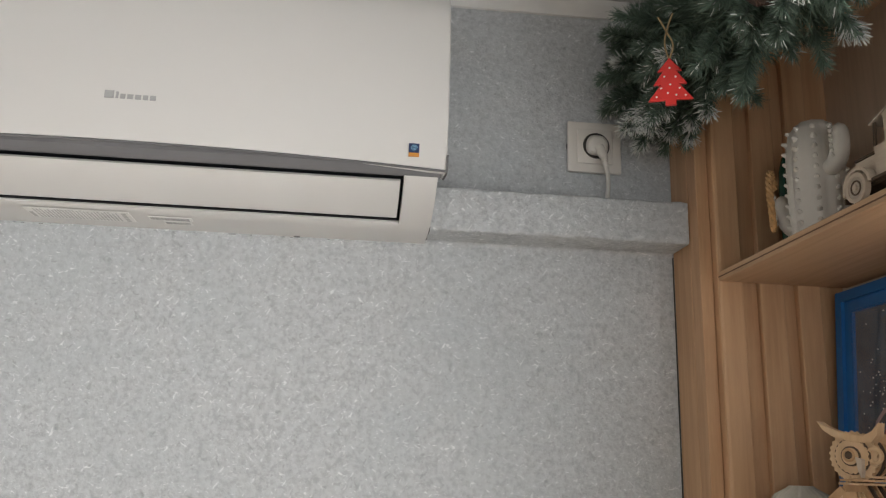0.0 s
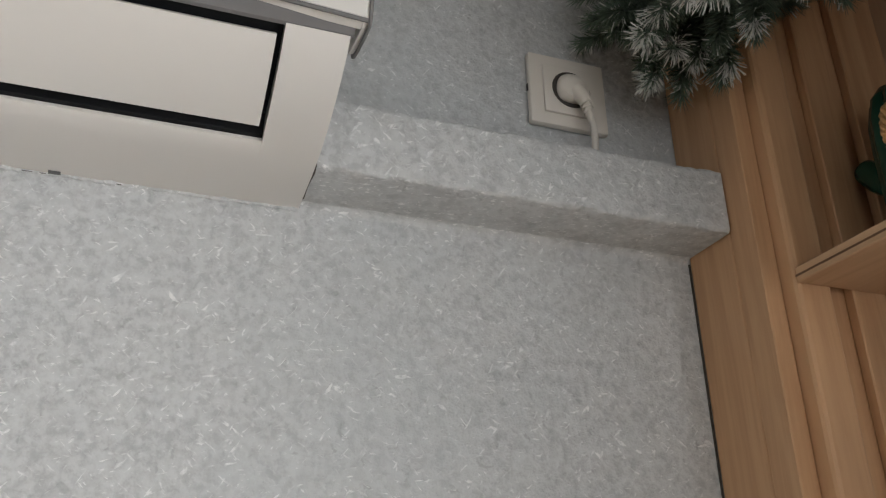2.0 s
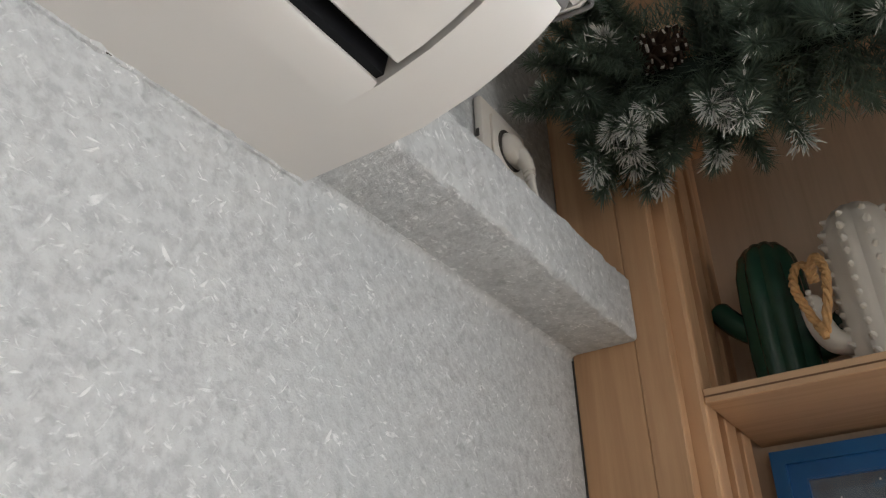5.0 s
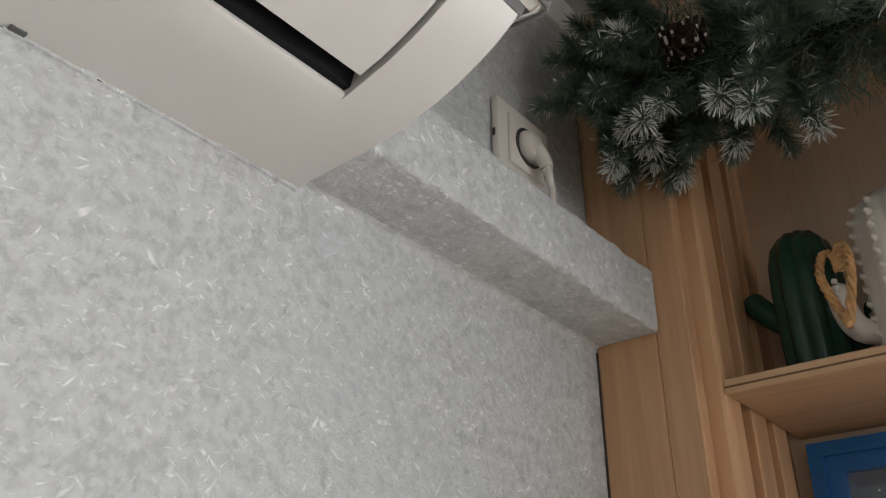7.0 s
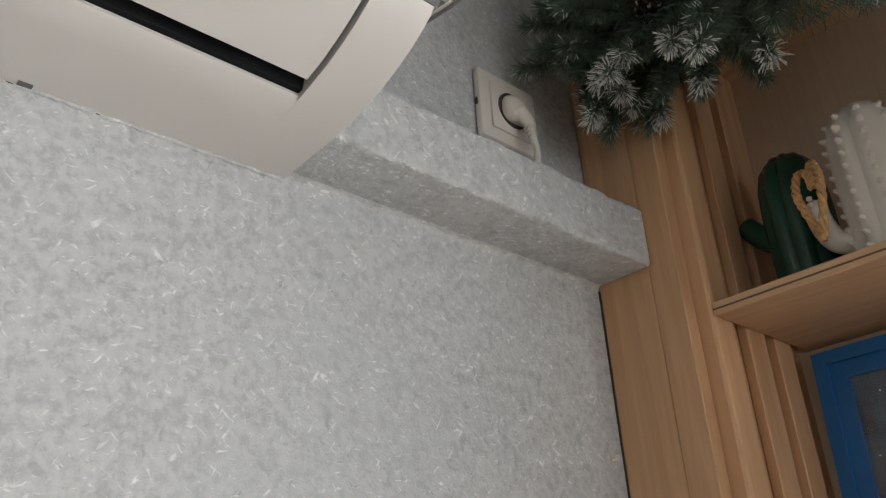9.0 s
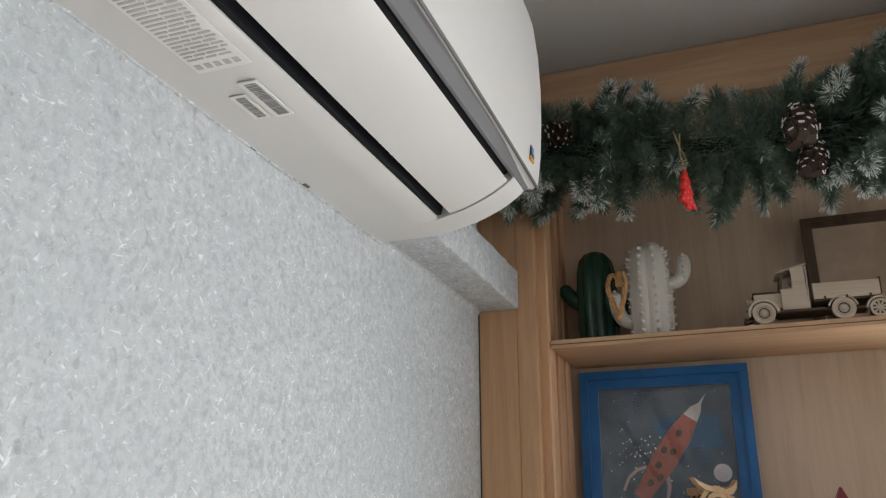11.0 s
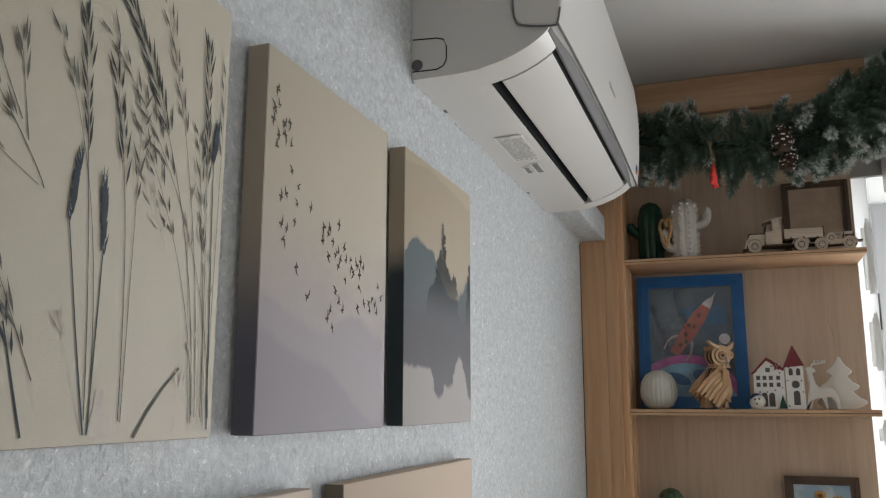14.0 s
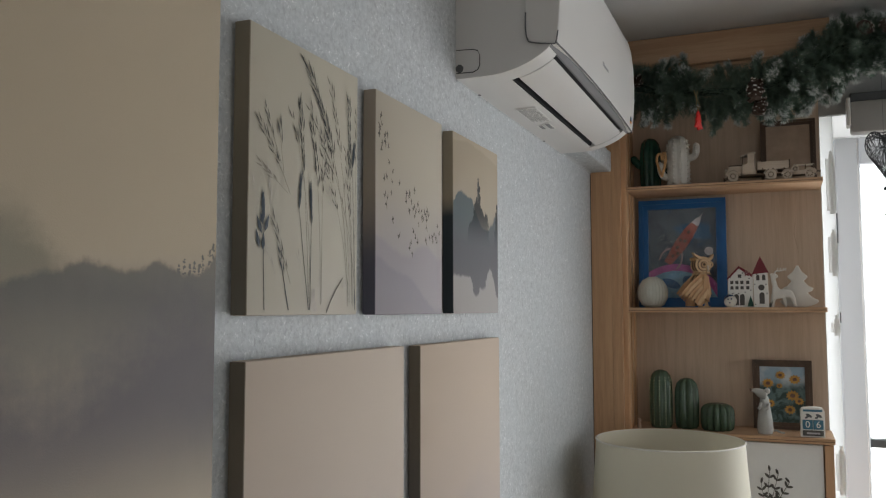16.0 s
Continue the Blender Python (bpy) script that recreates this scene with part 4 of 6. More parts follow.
for k in range(9):
    a = 2 * math.pi * k / 9
    _w = bmesh.new()
    for j in range(11):
        z = 0.012 + j * 0.0132
        r = 0.0342 if z < 0.125 else 0.0342 * math.cos((z - 0.125) / 0.036 * 1.1)
        tooth(_w, (r * math.cos(a), r * math.sin(a), z), (math.cos(a), math.sin(a), 0), 0.0042)
    part("knobbed_rib", _w, M_CER_W, cw, soft=True)
_w = bmesh.new()
arm(_w, [(0, -0.026, 0.088), (0, -0.045, 0.092), (0, -0.054, 0.108), (0, -0.054, 0.135)], 0.0108)
for j in range(7):
    ball(_w, (-0.011, -0.054, 0.095 + j * 0.006), 0.003, 1)
part("arm", _w, M_CER_W, cw, soft=True)
_w = bmesh.new()
arm(_w, [(-0.004, 0.026, 0.030), (-0.012, 0.042, 0.034), (-0.016, 0.050, 0.052), (-0.018, 0.052, 0.078)], 0.0110)
for j in range(7):
    ball(_w, (-0.028, 0.051, 0.040 + j * 0.006), 0.003, 1)
part("arm", _w, M_CER_W, cw, soft=True)
ring = thing("raffia_ring", (0.4135, -0.2125, S1 + 0.034), "golden braided raffia heart hung on the white cactus arm", "raffia heart", rz=-28)
for side in (-1, 1):
    b = bmesh.new()
    path = smooth_path([(0, 0.001 * side, 0.0), (-0.001, 0.012 * side, 0.030), (-0.002, 0.0165 * side, 0.052), (0.0, 0.010 * side, 0.069), (0.003, 0.002 * side, 0.064), (0.004, 0.001 * side, 0.050)], 7)
    for ph in (0, 1, 2):
        tube(b, [p + Vector((0.0022 * math.sin(k * 0.85 + ph * 2.1), 0.0024 * math.cos(k * 0.85 + ph * 2.1), 0)) for k, p in enumerate(path)], 0.0023, 6)
    part("braid", b, M_RAFFIA, ring, soft=True)
_w = bmesh.new()
tube(_w, [(0, 0, -0.005), (0, 0.0005, 0.003), (0, 0, 0.009)], [0.0028, 0.0048, 0.0040], 8)
part("binding", _w, M_RAFFIA, ring, soft=True)


def ring_outline(r, n=26):
    return [(r * math.cos(2 * math.pi * k / n), r * math.sin(2 * math.pi * k / n)) for k in range(n)]


def annulus(b, r0, r1, x0, x1, n=26):
    """A flat ring in the (y, z) plane, from x0 to x1 deep."""
    loops = [[b.verts.new((x, r * math.cos(2 * math.pi * k / n), r * math.sin(2 * math.pi * k / n))) for k in range(n)] for r, x in ((r0, x0), (r1, x0), (r1, x1), (r0, x1))]
    for p, q in zip(loops, loops[1:] + loops[:1]):
        for k in range(n):
            b.faces.new((p[k], p[(k + 1) % n], q[(k + 1) % n], q[k]))
    bmesh.ops.recalc_face_normals(b, faces=b.faces)


def ply_wheel(parent, y, z, sx, r, spokes):
    """A wheel of stacked plywood rings on a dark disc, with a hub."""
    b = bmesh.new()
    extrude_x(b, ring_outline(r * 0.93), -0.0022, 0.0022)
    w = part("wheel", b, M_PLYD if spokes else M_PLYG, parent, m=Matrix.Translation((sx, y, z)))
    b = bmesh.new()
    annulus(b, r * 0.74, r, -0.0032, 0.0032)
    part("tyre_ring", b, M_PLY, w)
    b = bmesh.new()
    for k in range(spokes):
        a = 2 * math.pi * k / spokes
        c, d = Vector((0, math.cos(a), math.sin(a))), Vector((0, -math.sin(a), math.cos(a))) * r * 0.10
        for x in (-0.0029,):
            q = [c * r * 0.15 + d, c * r * 0.15 - d, c * r * 0.80 - d, c * r * 0.80 + d]
            extrude_x(b, [(v.y, v.z) for v in q], x, -x)
    if not spokes:
        annulus(b, r * 0.40, r * 0.50, -0.0030, 0.0030)
    part("spokes" if spokes else "groove_ring", b, M_PLY if spokes else M_PLYD, w)
    b = bmesh.new()
    extrude_x(b, ring_outline(r * 0.20, 12), -0.0045, 0.0045)
    part("hub", b, M_PLY, w)


def arch(y, z, r0, r1, a0, a1, n=14):
    return [(y + r1 * math.cos(radians(a0 + (a1 - a0) * k / n)), z + r1 * math.sin(radians(a0 + (a1 - a0) * k / n))) for k in range(n + 1)] + [(y + r0 * math.cos(radians(a1 + (a0 - a1) * k / n)), z + r0 * math.sin(radians(a1 + (a0 - a1) * k / n))) for k in range(n + 1)]


def board(name, outline, t, x, parent, mat=None, label=""):
    return part(name, cutout(bmesh.new(), outline, t), mat or M_PLY, parent, label, m=Matrix.Translation((x, 0, 0)))


def truck(loc, rz):
    t = thing("toy_truck", loc, "pale plywood model flatbed truck with an open cab", "model truck", rz=rz)
    FW, RW = 0.052, -0.052
    part("chassis", boxm(-0.016, 0.016, -0.085, 0.070, 0.016, 0.020, 0.001), M_PLYD, t)
    part("bonnet", boxm(-0.0150, 0.0150, 0.026, 0.062, 0.022, 0.0470, 0.002), M_PLYG, t)
    part("bonnet_lid", boxm(-0.0170, 0.0170, 0.024, 0.064, 0.0470, 0.0490), M_PLYD, t, "dark upper edge of the bonnet")
    for x in (-0.0160, 0.0160):
        board("bonnet_side", [(0.063, 0.024), (0.063, 0.0455), (0.026, 0.0455), (0.026, 0.024)], 0.002, x, t)
    for x in (-0.0215, 0.0215):
        board("cab_side", [(0.026, 0.020), (0.026, 0.050), (0.010, 0.050), (0.010, 0.074), (0.012, 0.080), (-0.007, 0.084), (-0.009, 0.020)], 0.0024, x, t, label="tall cab side with a cut-out window")
        board("windscreen_post", [(0.024, 0.050), (0.027, 0.050), (0.0245, 0.074), (0.022, 0.074)], 0.0024, x, t, M_PLYD)
    board("cab_back", [(-0.009, 0.020), (-0.009, 0.082), (-0.011, 0.082), (-0.011, 0.020)], 0.042, 0, t, M_PLYG)
    board("cab_roof", [(0.030, 0.0735), (0.030, 0.0755), (0.006, 0.0825), (-0.012, 0.0865), (-0.012, 0.0840), (0.006, 0.0800)], 0.047, 0, t, M_PLYG, "sloping thin roof")
    part("seat", boxm(-0.018, 0.018, -0.008, 0.008, 0.020, 0.042, 0.001), M_PLYD, t)
    part("bed_floor", boxm(-0.024, 0.024, -0.100, -0.016, 0.029, 0.032), M_PLYD, t)
    for x in (-0.0250, 0.0250):
        board("bed_side", [(-0.016, 0.0315), (-0.016, 0.0540), (-0.101, 0.0540), (-0.101, 0.0315)], 0.0022, x, t)
        for y in (-0.030, -0.058, -0.088):
            part("bed_hinge", boxm(x - 0.0022, x + 0.0022, y - 0.0015, y + 0.0015, 0.0285, 0.0345), M_PLYD, t)
    for y in (-0.0168, -0.1002):
        part("bed_end", boxm(-0.0238, 0.0238, y - 0.0010, y + 0.0010, 0.032, 0.0550), M_PLYG, t)
    part("tail_hook", boxm(-0.020, 0.020, -0.1045, -0.1013, 0.036, 0.0585), M_PLYD, t)
    for x in (-0.0225, 0.0225):
        board("mudguard", arch(FW, 0.0155, 0.0180, 0.0215, -10, 175), 0.009, x, t)
        board("running_board", [(0.031, 0.016), (0.031, 0.019), (-0.030, 0.019), (-0.030, 0.016)], 0.006, x, t, M_PLYD)
        board("rear_guard", arch(RW, 0.0155, 0.0175, 0.0200, 15, 165), 0.008, x, t, M_PLYG)
    part("bumper", boxm(-0.023, 0.023, 0.076, 0.0785, 0.006, 0.012, 0.0008), M_PLYD, t)
    for x in (-0.014, 0.014):
        b = bmesh.new()
        tube(b, [(x, 0.064, 0.014), (x, 0.078, 0.009)], 0.0016, 6)
        part("bumper_iron", b, M_PLYD, t)
        b = bmesh.new()
        tube(b, [(x * 1.3, 0.066, 0.034), (x * 1.3, 0.073, 0.034)], [0.0035, 0.0055], 12)
        part("headlamp", b, M_PLYG, t, "round plywood headlamp")
    for x in (-0.025, 0.025):
        for y in (FW, RW):
            ply_wheel(t, y, 0.0155, x, 0.0155, 0)
    return t


def car(loc, rz):
    t = thing("toy_car", loc, "small pale plywood model of an open vintage car", "model car", rz=rz)
    part("chassis", boxm(-0.011, 0.011, -0.046, 0.040, 0.010, 0.013, 0.001), M_PLYD, t)
    part("bonnet", boxm(-0.0105, 0.0105, 0.010, 0.038, 0.013, 0.0280, 0.003), M_PLYG, t)
    for x in (-0.0135, 0.0135):
        board("body_side", [(0.012, 0.012), (0.012, 0.027), (0.004, 0.0235), (-0.020, 0.0235), (-0.024, 0.029), (-0.040, 0.029), (-0.047, 0.022), (-0.047, 0.012)], 0.002, x, t)
        for y in (0.010, -0.018, -0.039):
            part("canopy_post", boxm(x - 0.001, x + 0.001, y - 0.0012, y + 0.0012, 0.024, 0.0390), M_PLYD, t)
        board("mudguard", arch(0.029, 0.0125, 0.0140, 0.0170, 5, 170), 0.006, x * 1.2, t)
        board("mudguard", arch(-0.029, 0.0125, 0.0140, 0.0165, 20, 165), 0.006, x * 1.2, t)
    part("canopy", boxm(-0.015, 0.015, -0.041, 0.013, 0.0390, 0.0408, 0.0006), M_PLYG, t)
    part("rear_shelf", boxm(-0.012, 0.012, -0.058, -0.046, 0.018, 0.0205), M_PLYD, t)
    for x in (-0.0165, 0.0165):
        for y in (0.029, -0.029):
            ply_wheel(t, y, 0.0125, x, 0.0125, 9)
    ply_wheel(t, 0.0085, 0.0270, -0.0185, 0.0105, 0)
    return t


truck((0.420, -0.470, S1), 3)
car((0.412, -0.598, S1), -3)


def picture_frame(name, loc, w, h, bar, deep, mat_f, label, lean, rz=0):
    """An upright frame facing -x, its foot at loc, leaning back against the panel."""
    t = thing(name, loc, label, "framed picture")
    t.matrix_basis = pose(*loc) @ Matrix.Rotation(radians(rz), 4, 'Z') @ Matrix.Rotation(radians(lean), 4, 'Y')
    o, i, mid = (w / 2, 0.0, h), (w / 2 - bar, bar, h - bar), (w / 2 - bar * 0.45, bar * 0.45, h - bar * 0.45)
    for k in range(4):
        fb = bmesh.new()
        for (oy, ob, ot), (iy, ib, it), front in ((o, mid, -deep), (mid, i, -deep * 0.72)):
            quad = [[(-oy, ob), (oy, ob), (iy, ib), (-iy, ib)], [(-oy, ot), (oy, ot), (iy, it), (-iy, it)], [(-oy, ob), (-oy, ot), (-iy, it), (-iy, ib)], [(oy, ob), (oy, ot), (iy, it), (iy, ib)]][k]
            extrude_x(fb, quad, front, 0)
        bmesh.ops.recalc_face_normals(fb, faces=fb.faces)
        part("frame_bar", fb, mat_f, t)
    return t


pf = picture_frame("picture_frame", (0.545, -0.573, S1), 0.156, 0.202, 0.016, 0.014, M_DKFRAME, "brown wooden picture frame showing blank brown card", 3)
part("card", boxm(-0.006, -0.002, -0.063, 0.063, 0.015, 0.187), M_CARD, pf, "blank mottled brown card")

# ---- things on the middle shelf ----
bf = picture_frame("picture_frame", (0.538, -0.254, S2), 0.268, 0.344, 0.030, 0.018, M_BLUEF, "blue-framed child's painting of a red rocket in space", 4)


def space_material():
    m, nt, b = nodes_of("space_painting", 0.5, 0, 0.3)
    v = coords(nt)
    n1, n2 = noise_of(nt, v, 12, 4, 0.6, 1.0), noise_of(nt, v, 45, 4)
    base = mix(nt, ramp(nt, n1, 0.35, 0.65), (0.05, 0.07, 0.095), (0.10, 0.13, 0.165))
    base = mix(nt, maths(nt, 'MULTIPLY', ramp(nt, n2, 0.5, 0.7), 0.4), base, (0.14, 0.18, 0.23))
    n3 = noise_of(nt, v, 9, 3, 0.5, 0.6)
    base = mix(nt, maths(nt, 'MULTIPLY', ramp(nt, n3, 0.50, 0.56), 0.75), base, (0.035, 0.135, 0.26))
    nt.links.new(base, b.inputs["Base Color"])
    bump(nt, b, n2, 0.2, 0.001)
    return m


part("painting", boxm(-0.008, -0.003, -0.106, 0.106, 0.028, 0.316), space_material(), bf, "dark starry sky")


def flat(bm, outline, x=-0.009, t=0.0008):
    extrude_x(bm, outline, x - t, x)
    return bm


def ellipse(cy, cz, ry, rz_, n=28, rot=0.0):
    c, s = math.cos(rot), math.sin(rot)
    out = []
    for k in range(n):
        a, b = ry * math.cos(2 * math.pi * k / n), rz_ * math.sin(2 * math.pi * k / n)
        out.append((cy + a * c - b * s, cz + a * s + b * c))
    return out


M_RKT = plain("rocket_red", (0.36, 0.095, 0.065), 0.6, vary=0.25, scale=60)
M_MAG = plain("magenta_paint", (0.44, 0.095, 0.31), 0.6, vary=0.3, scale=40)
M_LBLUE = plain("light_blue_paint", (0.20, 0.39, 0.54), 0.6, vary=0.35, scale=35)
M_MBLUE = plain("mid_blue_paint", (0.03, 0.12, 0.27), 0.6, vary=0.3, scale=35)
M_FIN = plain("rose_grey_paint", (0.40, 0.27, 0.27), 0.6, vary=0.2, scale=60)
M_GREYP = plain("grey_paint", (0.55, 0.52, 0.53), 0.6, vary=0.2, scale=60)


def dome(r_top, r_low, cy=0.02, cz=-0.015, half=0.1055, foot=0.0285, n=30):
    """The strip between two arcs, kept inside the picture's edges."""
    def rise(r, y):
        return max(foot, cz + math.sqrt(max(0.0, r * r - (y - cy) ** 2)))
    ys = [half - 2 * half * k / n for k in range(n + 1)]
    return [(y, rise(r_top, y)) for y in ys] + [(y, rise(r_low, y) if r_low else foot) for y in ys[::-1]]


part("painted_planet", flat(bmesh.new(), dome(0.131, 0), -0.0082), M_LBLUE, bf)
part("painted_ring", flat(bmesh.new(), dome(0.152, 0.1305), -0.0085), M_MAG, bf)
for cy, cz, ry, rz_ in ((0.035, 0.075, 0.030, 0.013), (-0.025, 0.080, 0.026, 0.018), (0.065, 0.055, 0.022, 0.014), (-0.06, 0.048, 0.030, 0.015)):
    part("painted_land", flat(bmesh.new(), ellipse(cy, cz, ry, rz_, rot=0.4), -0.0092), M_MBLUE, bf)
_c, _s = math.cos(radians(-35)), math.sin(radians(-35))


def tilt(o, cy=-0.006, cz=0.212):
    return [(cy + y * _c * 1.0 + z * _s, cz - y * _s + z * _c) for y, z in o]


part("painted_rocket", flat(bmesh.new(), tilt([(-0.011, -0.088), (0.013, -0.088), (0.016, -0.05), (0.020, -0.02), (0.019, 0.03), (0.013, 0.064), (-0.011, 0.064), (-0.017, 0.03), (-0.019, -0.02), (-0.015, -0.05)]), -0.0094), M_RKT, bf)
part("painted_nose", flat(bmesh.new(), tilt([(-0.011, 0.060), (0.013, 0.060), (0.009, 0.078), (0.002, 0.088), (0.001, 0.108), (-0.002, 0.088), (-0.008, 0.078)]), -0.0095), M_GREYP, bf)
for o in ([(-0.018, -0.034), (-0.030, -0.048), (-0.037, -0.068), (-0.035, -0.090), (-0.031, -0.088), (-0.032, -0.068), (-0.026, -0.052), (-0.017, -0.042)], [(0.019, -0.040), (0.030, -0.052), (0.035, -0.072), (0.030, -0.094), (0.026, -0.092), (0.030, -0.072), (0.026, -0.056), (0.018, -0.046)]):
    part("painted_fin", flat(bmesh.new(), tilt(o), -0.0096), M_FIN, bf)
for yy, zz in ((0.0, -0.06), (0.004, -0.03), (-0.004, 0.0), (0.003, 0.03), (-0.008, -0.045), (0.009, -0.005)):
    part("painted_spot", flat(bmesh.new(), tilt(ellipse(yy, zz, 0.005, 0.006, 12)), -0.0100), M_PLYD, bf)
part("painted_moon", flat(bmesh.new(), ellipse(-0.081, 0.176, 0.0135, 0.0135), -0.0094), M_GREYP, bf)
part("glazing", boxm(-0.0132, -0.0118, -0.1065, 0.1065, 0.0275, 0.3165), M_GLASS, bf, "clear glass").visible_shadow = False
_w = bmesh.new()
rs = random.Random(8)
for k in range(110):
    y, z, r = rs.uniform(-0.10, 0.10), rs.uniform(0.115, 0.31), rs.uniform(0.0004, 0.0011)
    if k % 2:
        y, z, r = rs.gauss(0.035, 0.022), rs.gauss(0.205, 0.022), rs.uniform(0.0004, 0.0015)
    flat(_w, ellipse(y, z, r, r, 6), -0.0090)
tagged(part("star_specks", _w, M_WHITE, bf, "white star specks"), kind="stuff")

vase = thing("ribbed_vase", (0.445, -0.174, S2), "round white vase with vertical ribs", "vase")
_w = bmesh.new()
lathe(_w, [(0.020, 0), (0.034, 0.008), (0.0445, 0.028), (0.0465, 0.046), (0.043, 0.066), (0.031, 0.084), (0.017, 0.0915), (0.014, 0.094), (0.011, 0.091), (0.008, 0.07)], 96, 24, 0.055)
part("vase_body", _w, M_VASE, vase, soft=True)


def owl(loc, rz):
    """Slotted plywood owl: upright body slices, a toothed face disc, swept wing plates and a brow with horns."""
    o = thing("wooden_owl", loc, "pale slotted plywood owl with a toothed round face", "figurine", rz=rz)
    BODY = [(-0.010, 0.016), (-0.020, 0.034), (-0.026, 0.060), (-0.024, 0.084), (-0.014, 0.100), (0.010, 0.102), (0.022, 0.090), (0.032, 0.062), (0.036, 0.034), (0.026, 0.006), (0.012, 0.004)]
    # every other slice is dark brown, painting shade into the gaps between slats
    for k in range(7):
        f = 1 - 0.07 * abs(k - 3)
        board("body_slice", [(y * f, z) for y, z in BODY], 0.0032, (k - 3) * 0.0075, o, M_PLYD if k % 2 else M_OWL)
    for k in range(4):
        f = 1 - 0.14 * k
        board("breast_plate", [(-0.024 * f + 0.002 * k, 0.040), (-0.020 * f, 0.070), (-0.010, 0.092), (0.004, 0.092), (0.006, 0.060), (-0.002, 0.022), (-0.012, 0.016)], 0.0026, -0.0265 - 0.0038 * k, o, M_OWL if k % 2 else M_OWLP)
    for k in range(6):
        y0, z0 = 0.010 - 0.0035 * k, 0.094 - 0.0085 * k
        y1, z1 = 0.068 - 0.0085 * k, 0.040 - 0.0065 * k
        c, d = Vector((y1 - y0, z1 - z0)).normalized(), 0.0068
        n_ = Vector((-c.y, c.x))
        p, q = Vector((y0, z0)), Vector((y1, z1))
        ol = [p + n_ * d * 0.6, p - n_ * d * 0.6, p.lerp(q, 0.55) - n_ * d, q - n_ * d * 0.35, q + n_ * d * 0.5, p.lerp(q, 0.55) + n_ * d]
        board("wing_feather", [(v.x, max(v.y, 0.004)) for v in ol], 0.0028, -0.026 - 0.0030 * k, o, M_OWLP if k % 2 else M_OWL)
        board("wing_feather", [(v.x * 0.9, max(v.y, 0.004)) for v in ol], 0.0028, 0.026 + 0.0020 * k, o, M_OWL)
    board("tail_plate", [(0.018, 0.030), (0.036, 0.026), (0.042, 0.003), (0.020, 0.003)], 0.020, 0.004, o, M_OWL)
    # head slices darkened the same way, gap shade in their colour
    for k in range(5):
        board("head_slice", [(-0.004 + 0.0235 * math.cos(a), 0.127 + 0.0235 * math.sin(a)) for a in [2 * math.pi * j / 26 for j in range(26)]], 0.0040, (k - 2) * 0.0085, o, M_PLYD if k % 2 else M_OWL)
    for j in range(3):
        b = bmesh.new()
        n, r = 30, 0.0250 - 0.0012 * j
        ol = [(-0.004 + r * (1 + 0.10 * (q % 2)) * math.cos(2 * math.pi * q / n), r * (1 + 0.10 * (q % 2)) * math.sin(2 * math.pi * q / n)) for q in range(n)]
        lo, hi = [b.verts.new((x - 0.004, y, 0.0985 + 0.0036 * j)) for y, x in ol], [b.verts.new((x - 0.004, y, 0.1008 + 0.0036 * j)) for y, x in ol]
        for q in range(n):
            b.faces.new((lo[q], lo[(q + 1) % n], hi[(q + 1) % n], hi[q]))
        b.faces.new(lo[::-1])
        b.faces.new(hi)
        bmesh.ops.recalc_face_normals(b, faces=b.faces)
        part("neck_ruff", b, M_OWLP if j != 1 else M_OWL, o, "toothed neck disc")
    for r, x, mat, teeth in ((0.0240, -0.0225, M_OWLP, 26), (0.0185, -0.0250, M_PLYD, 0), (0.0165, -0.0265, M_OWLP, 20), (0.0100, -0.0285, M_PLYD, 0), (0.0085, -0.0300, M_OWLP, 0)):
        n = max(24, teeth * 2)
        ol = [(-0.002 + r * (1 + (0.09 * (q % 2) if teeth else 0)) * math.cos(2 * math.pi * q / n), 0.127 + r * (1 + (0.09 * (q % 2) if teeth else 0)) * math.sin(2 * math.pi * q / n)) for q in range(n)]
        board("face_disc", ol, 0.0022, x, o, mat, "toothed face disc" if teeth else "")
    b = bmesh.new()
    ball(b, (-0.0315, -0.001, 0.128), 0.0040, 2, (0.5, 1, 1))
    part("eye", b, M_PLYD, o, "dark round pupil", soft=True)
    b = bmesh.new()
    tube(b, [(-0.0315, -0.001 + 0.0058 * math.cos(2 * math.pi * j / 18), 0.128 + 0.0058 * math.sin(2 * math.pi * j / 18)) for j in range(18)], 0.0012, 6, closed=True)
    part("eye_ring", b, M_OWL, o)
    b = bmesh.new()
    tube(b, [(-0.024, -0.024 + 0.0070 * math.cos(2 * math.pi * j / 18), 0.128 + 0.0075 * math.sin(2 * math.pi * j / 18)) for j in range(18)], 0.0026, 6, closed=True)
    part("eye_ring", b, M_OWLP, o)
    board("beak", [(-0.016, 0.124), (-0.009, 0.126), (-0.011, 0.112), (-0.0135, 0.106)], 0.008, -0.030, o)
    board("brow", [(0.032, 0.163), (0.024, 0.158), (0.010, 0.152), (-0.016, 0.147), (-0.026, 0.152), (-0.033, 0.160), (-0.031, 0.148), (-0.024, 0.140), (-0.004, 0.141), (0.016, 0.147), (0.026, 0.154)], 0.014, -0.022, o, M_OWLP, "brow plate with pointed horns")
    board("crown", [(0.022, 0.150), (-0.024, 0.150), (-0.022, 0.140), (0.020, 0.140)], 0.034, 0.002, o, M_OWL)
    for y in (-0.014, 0.004):
        board("foot", [(y - 0.007, 0.0), (y + 0.009, 0.0), (y + 0.006, 0.005), (y + 0.002, 0.018), (y - 0.003, 0.018)], 0.004, -0.012, o, M_OWLP)
        part("claw", boxm(-0.032, -0.006, y - 0.003, y + 0.003, 0.0, 0.0032, 0.0008), M_OWLP, o)


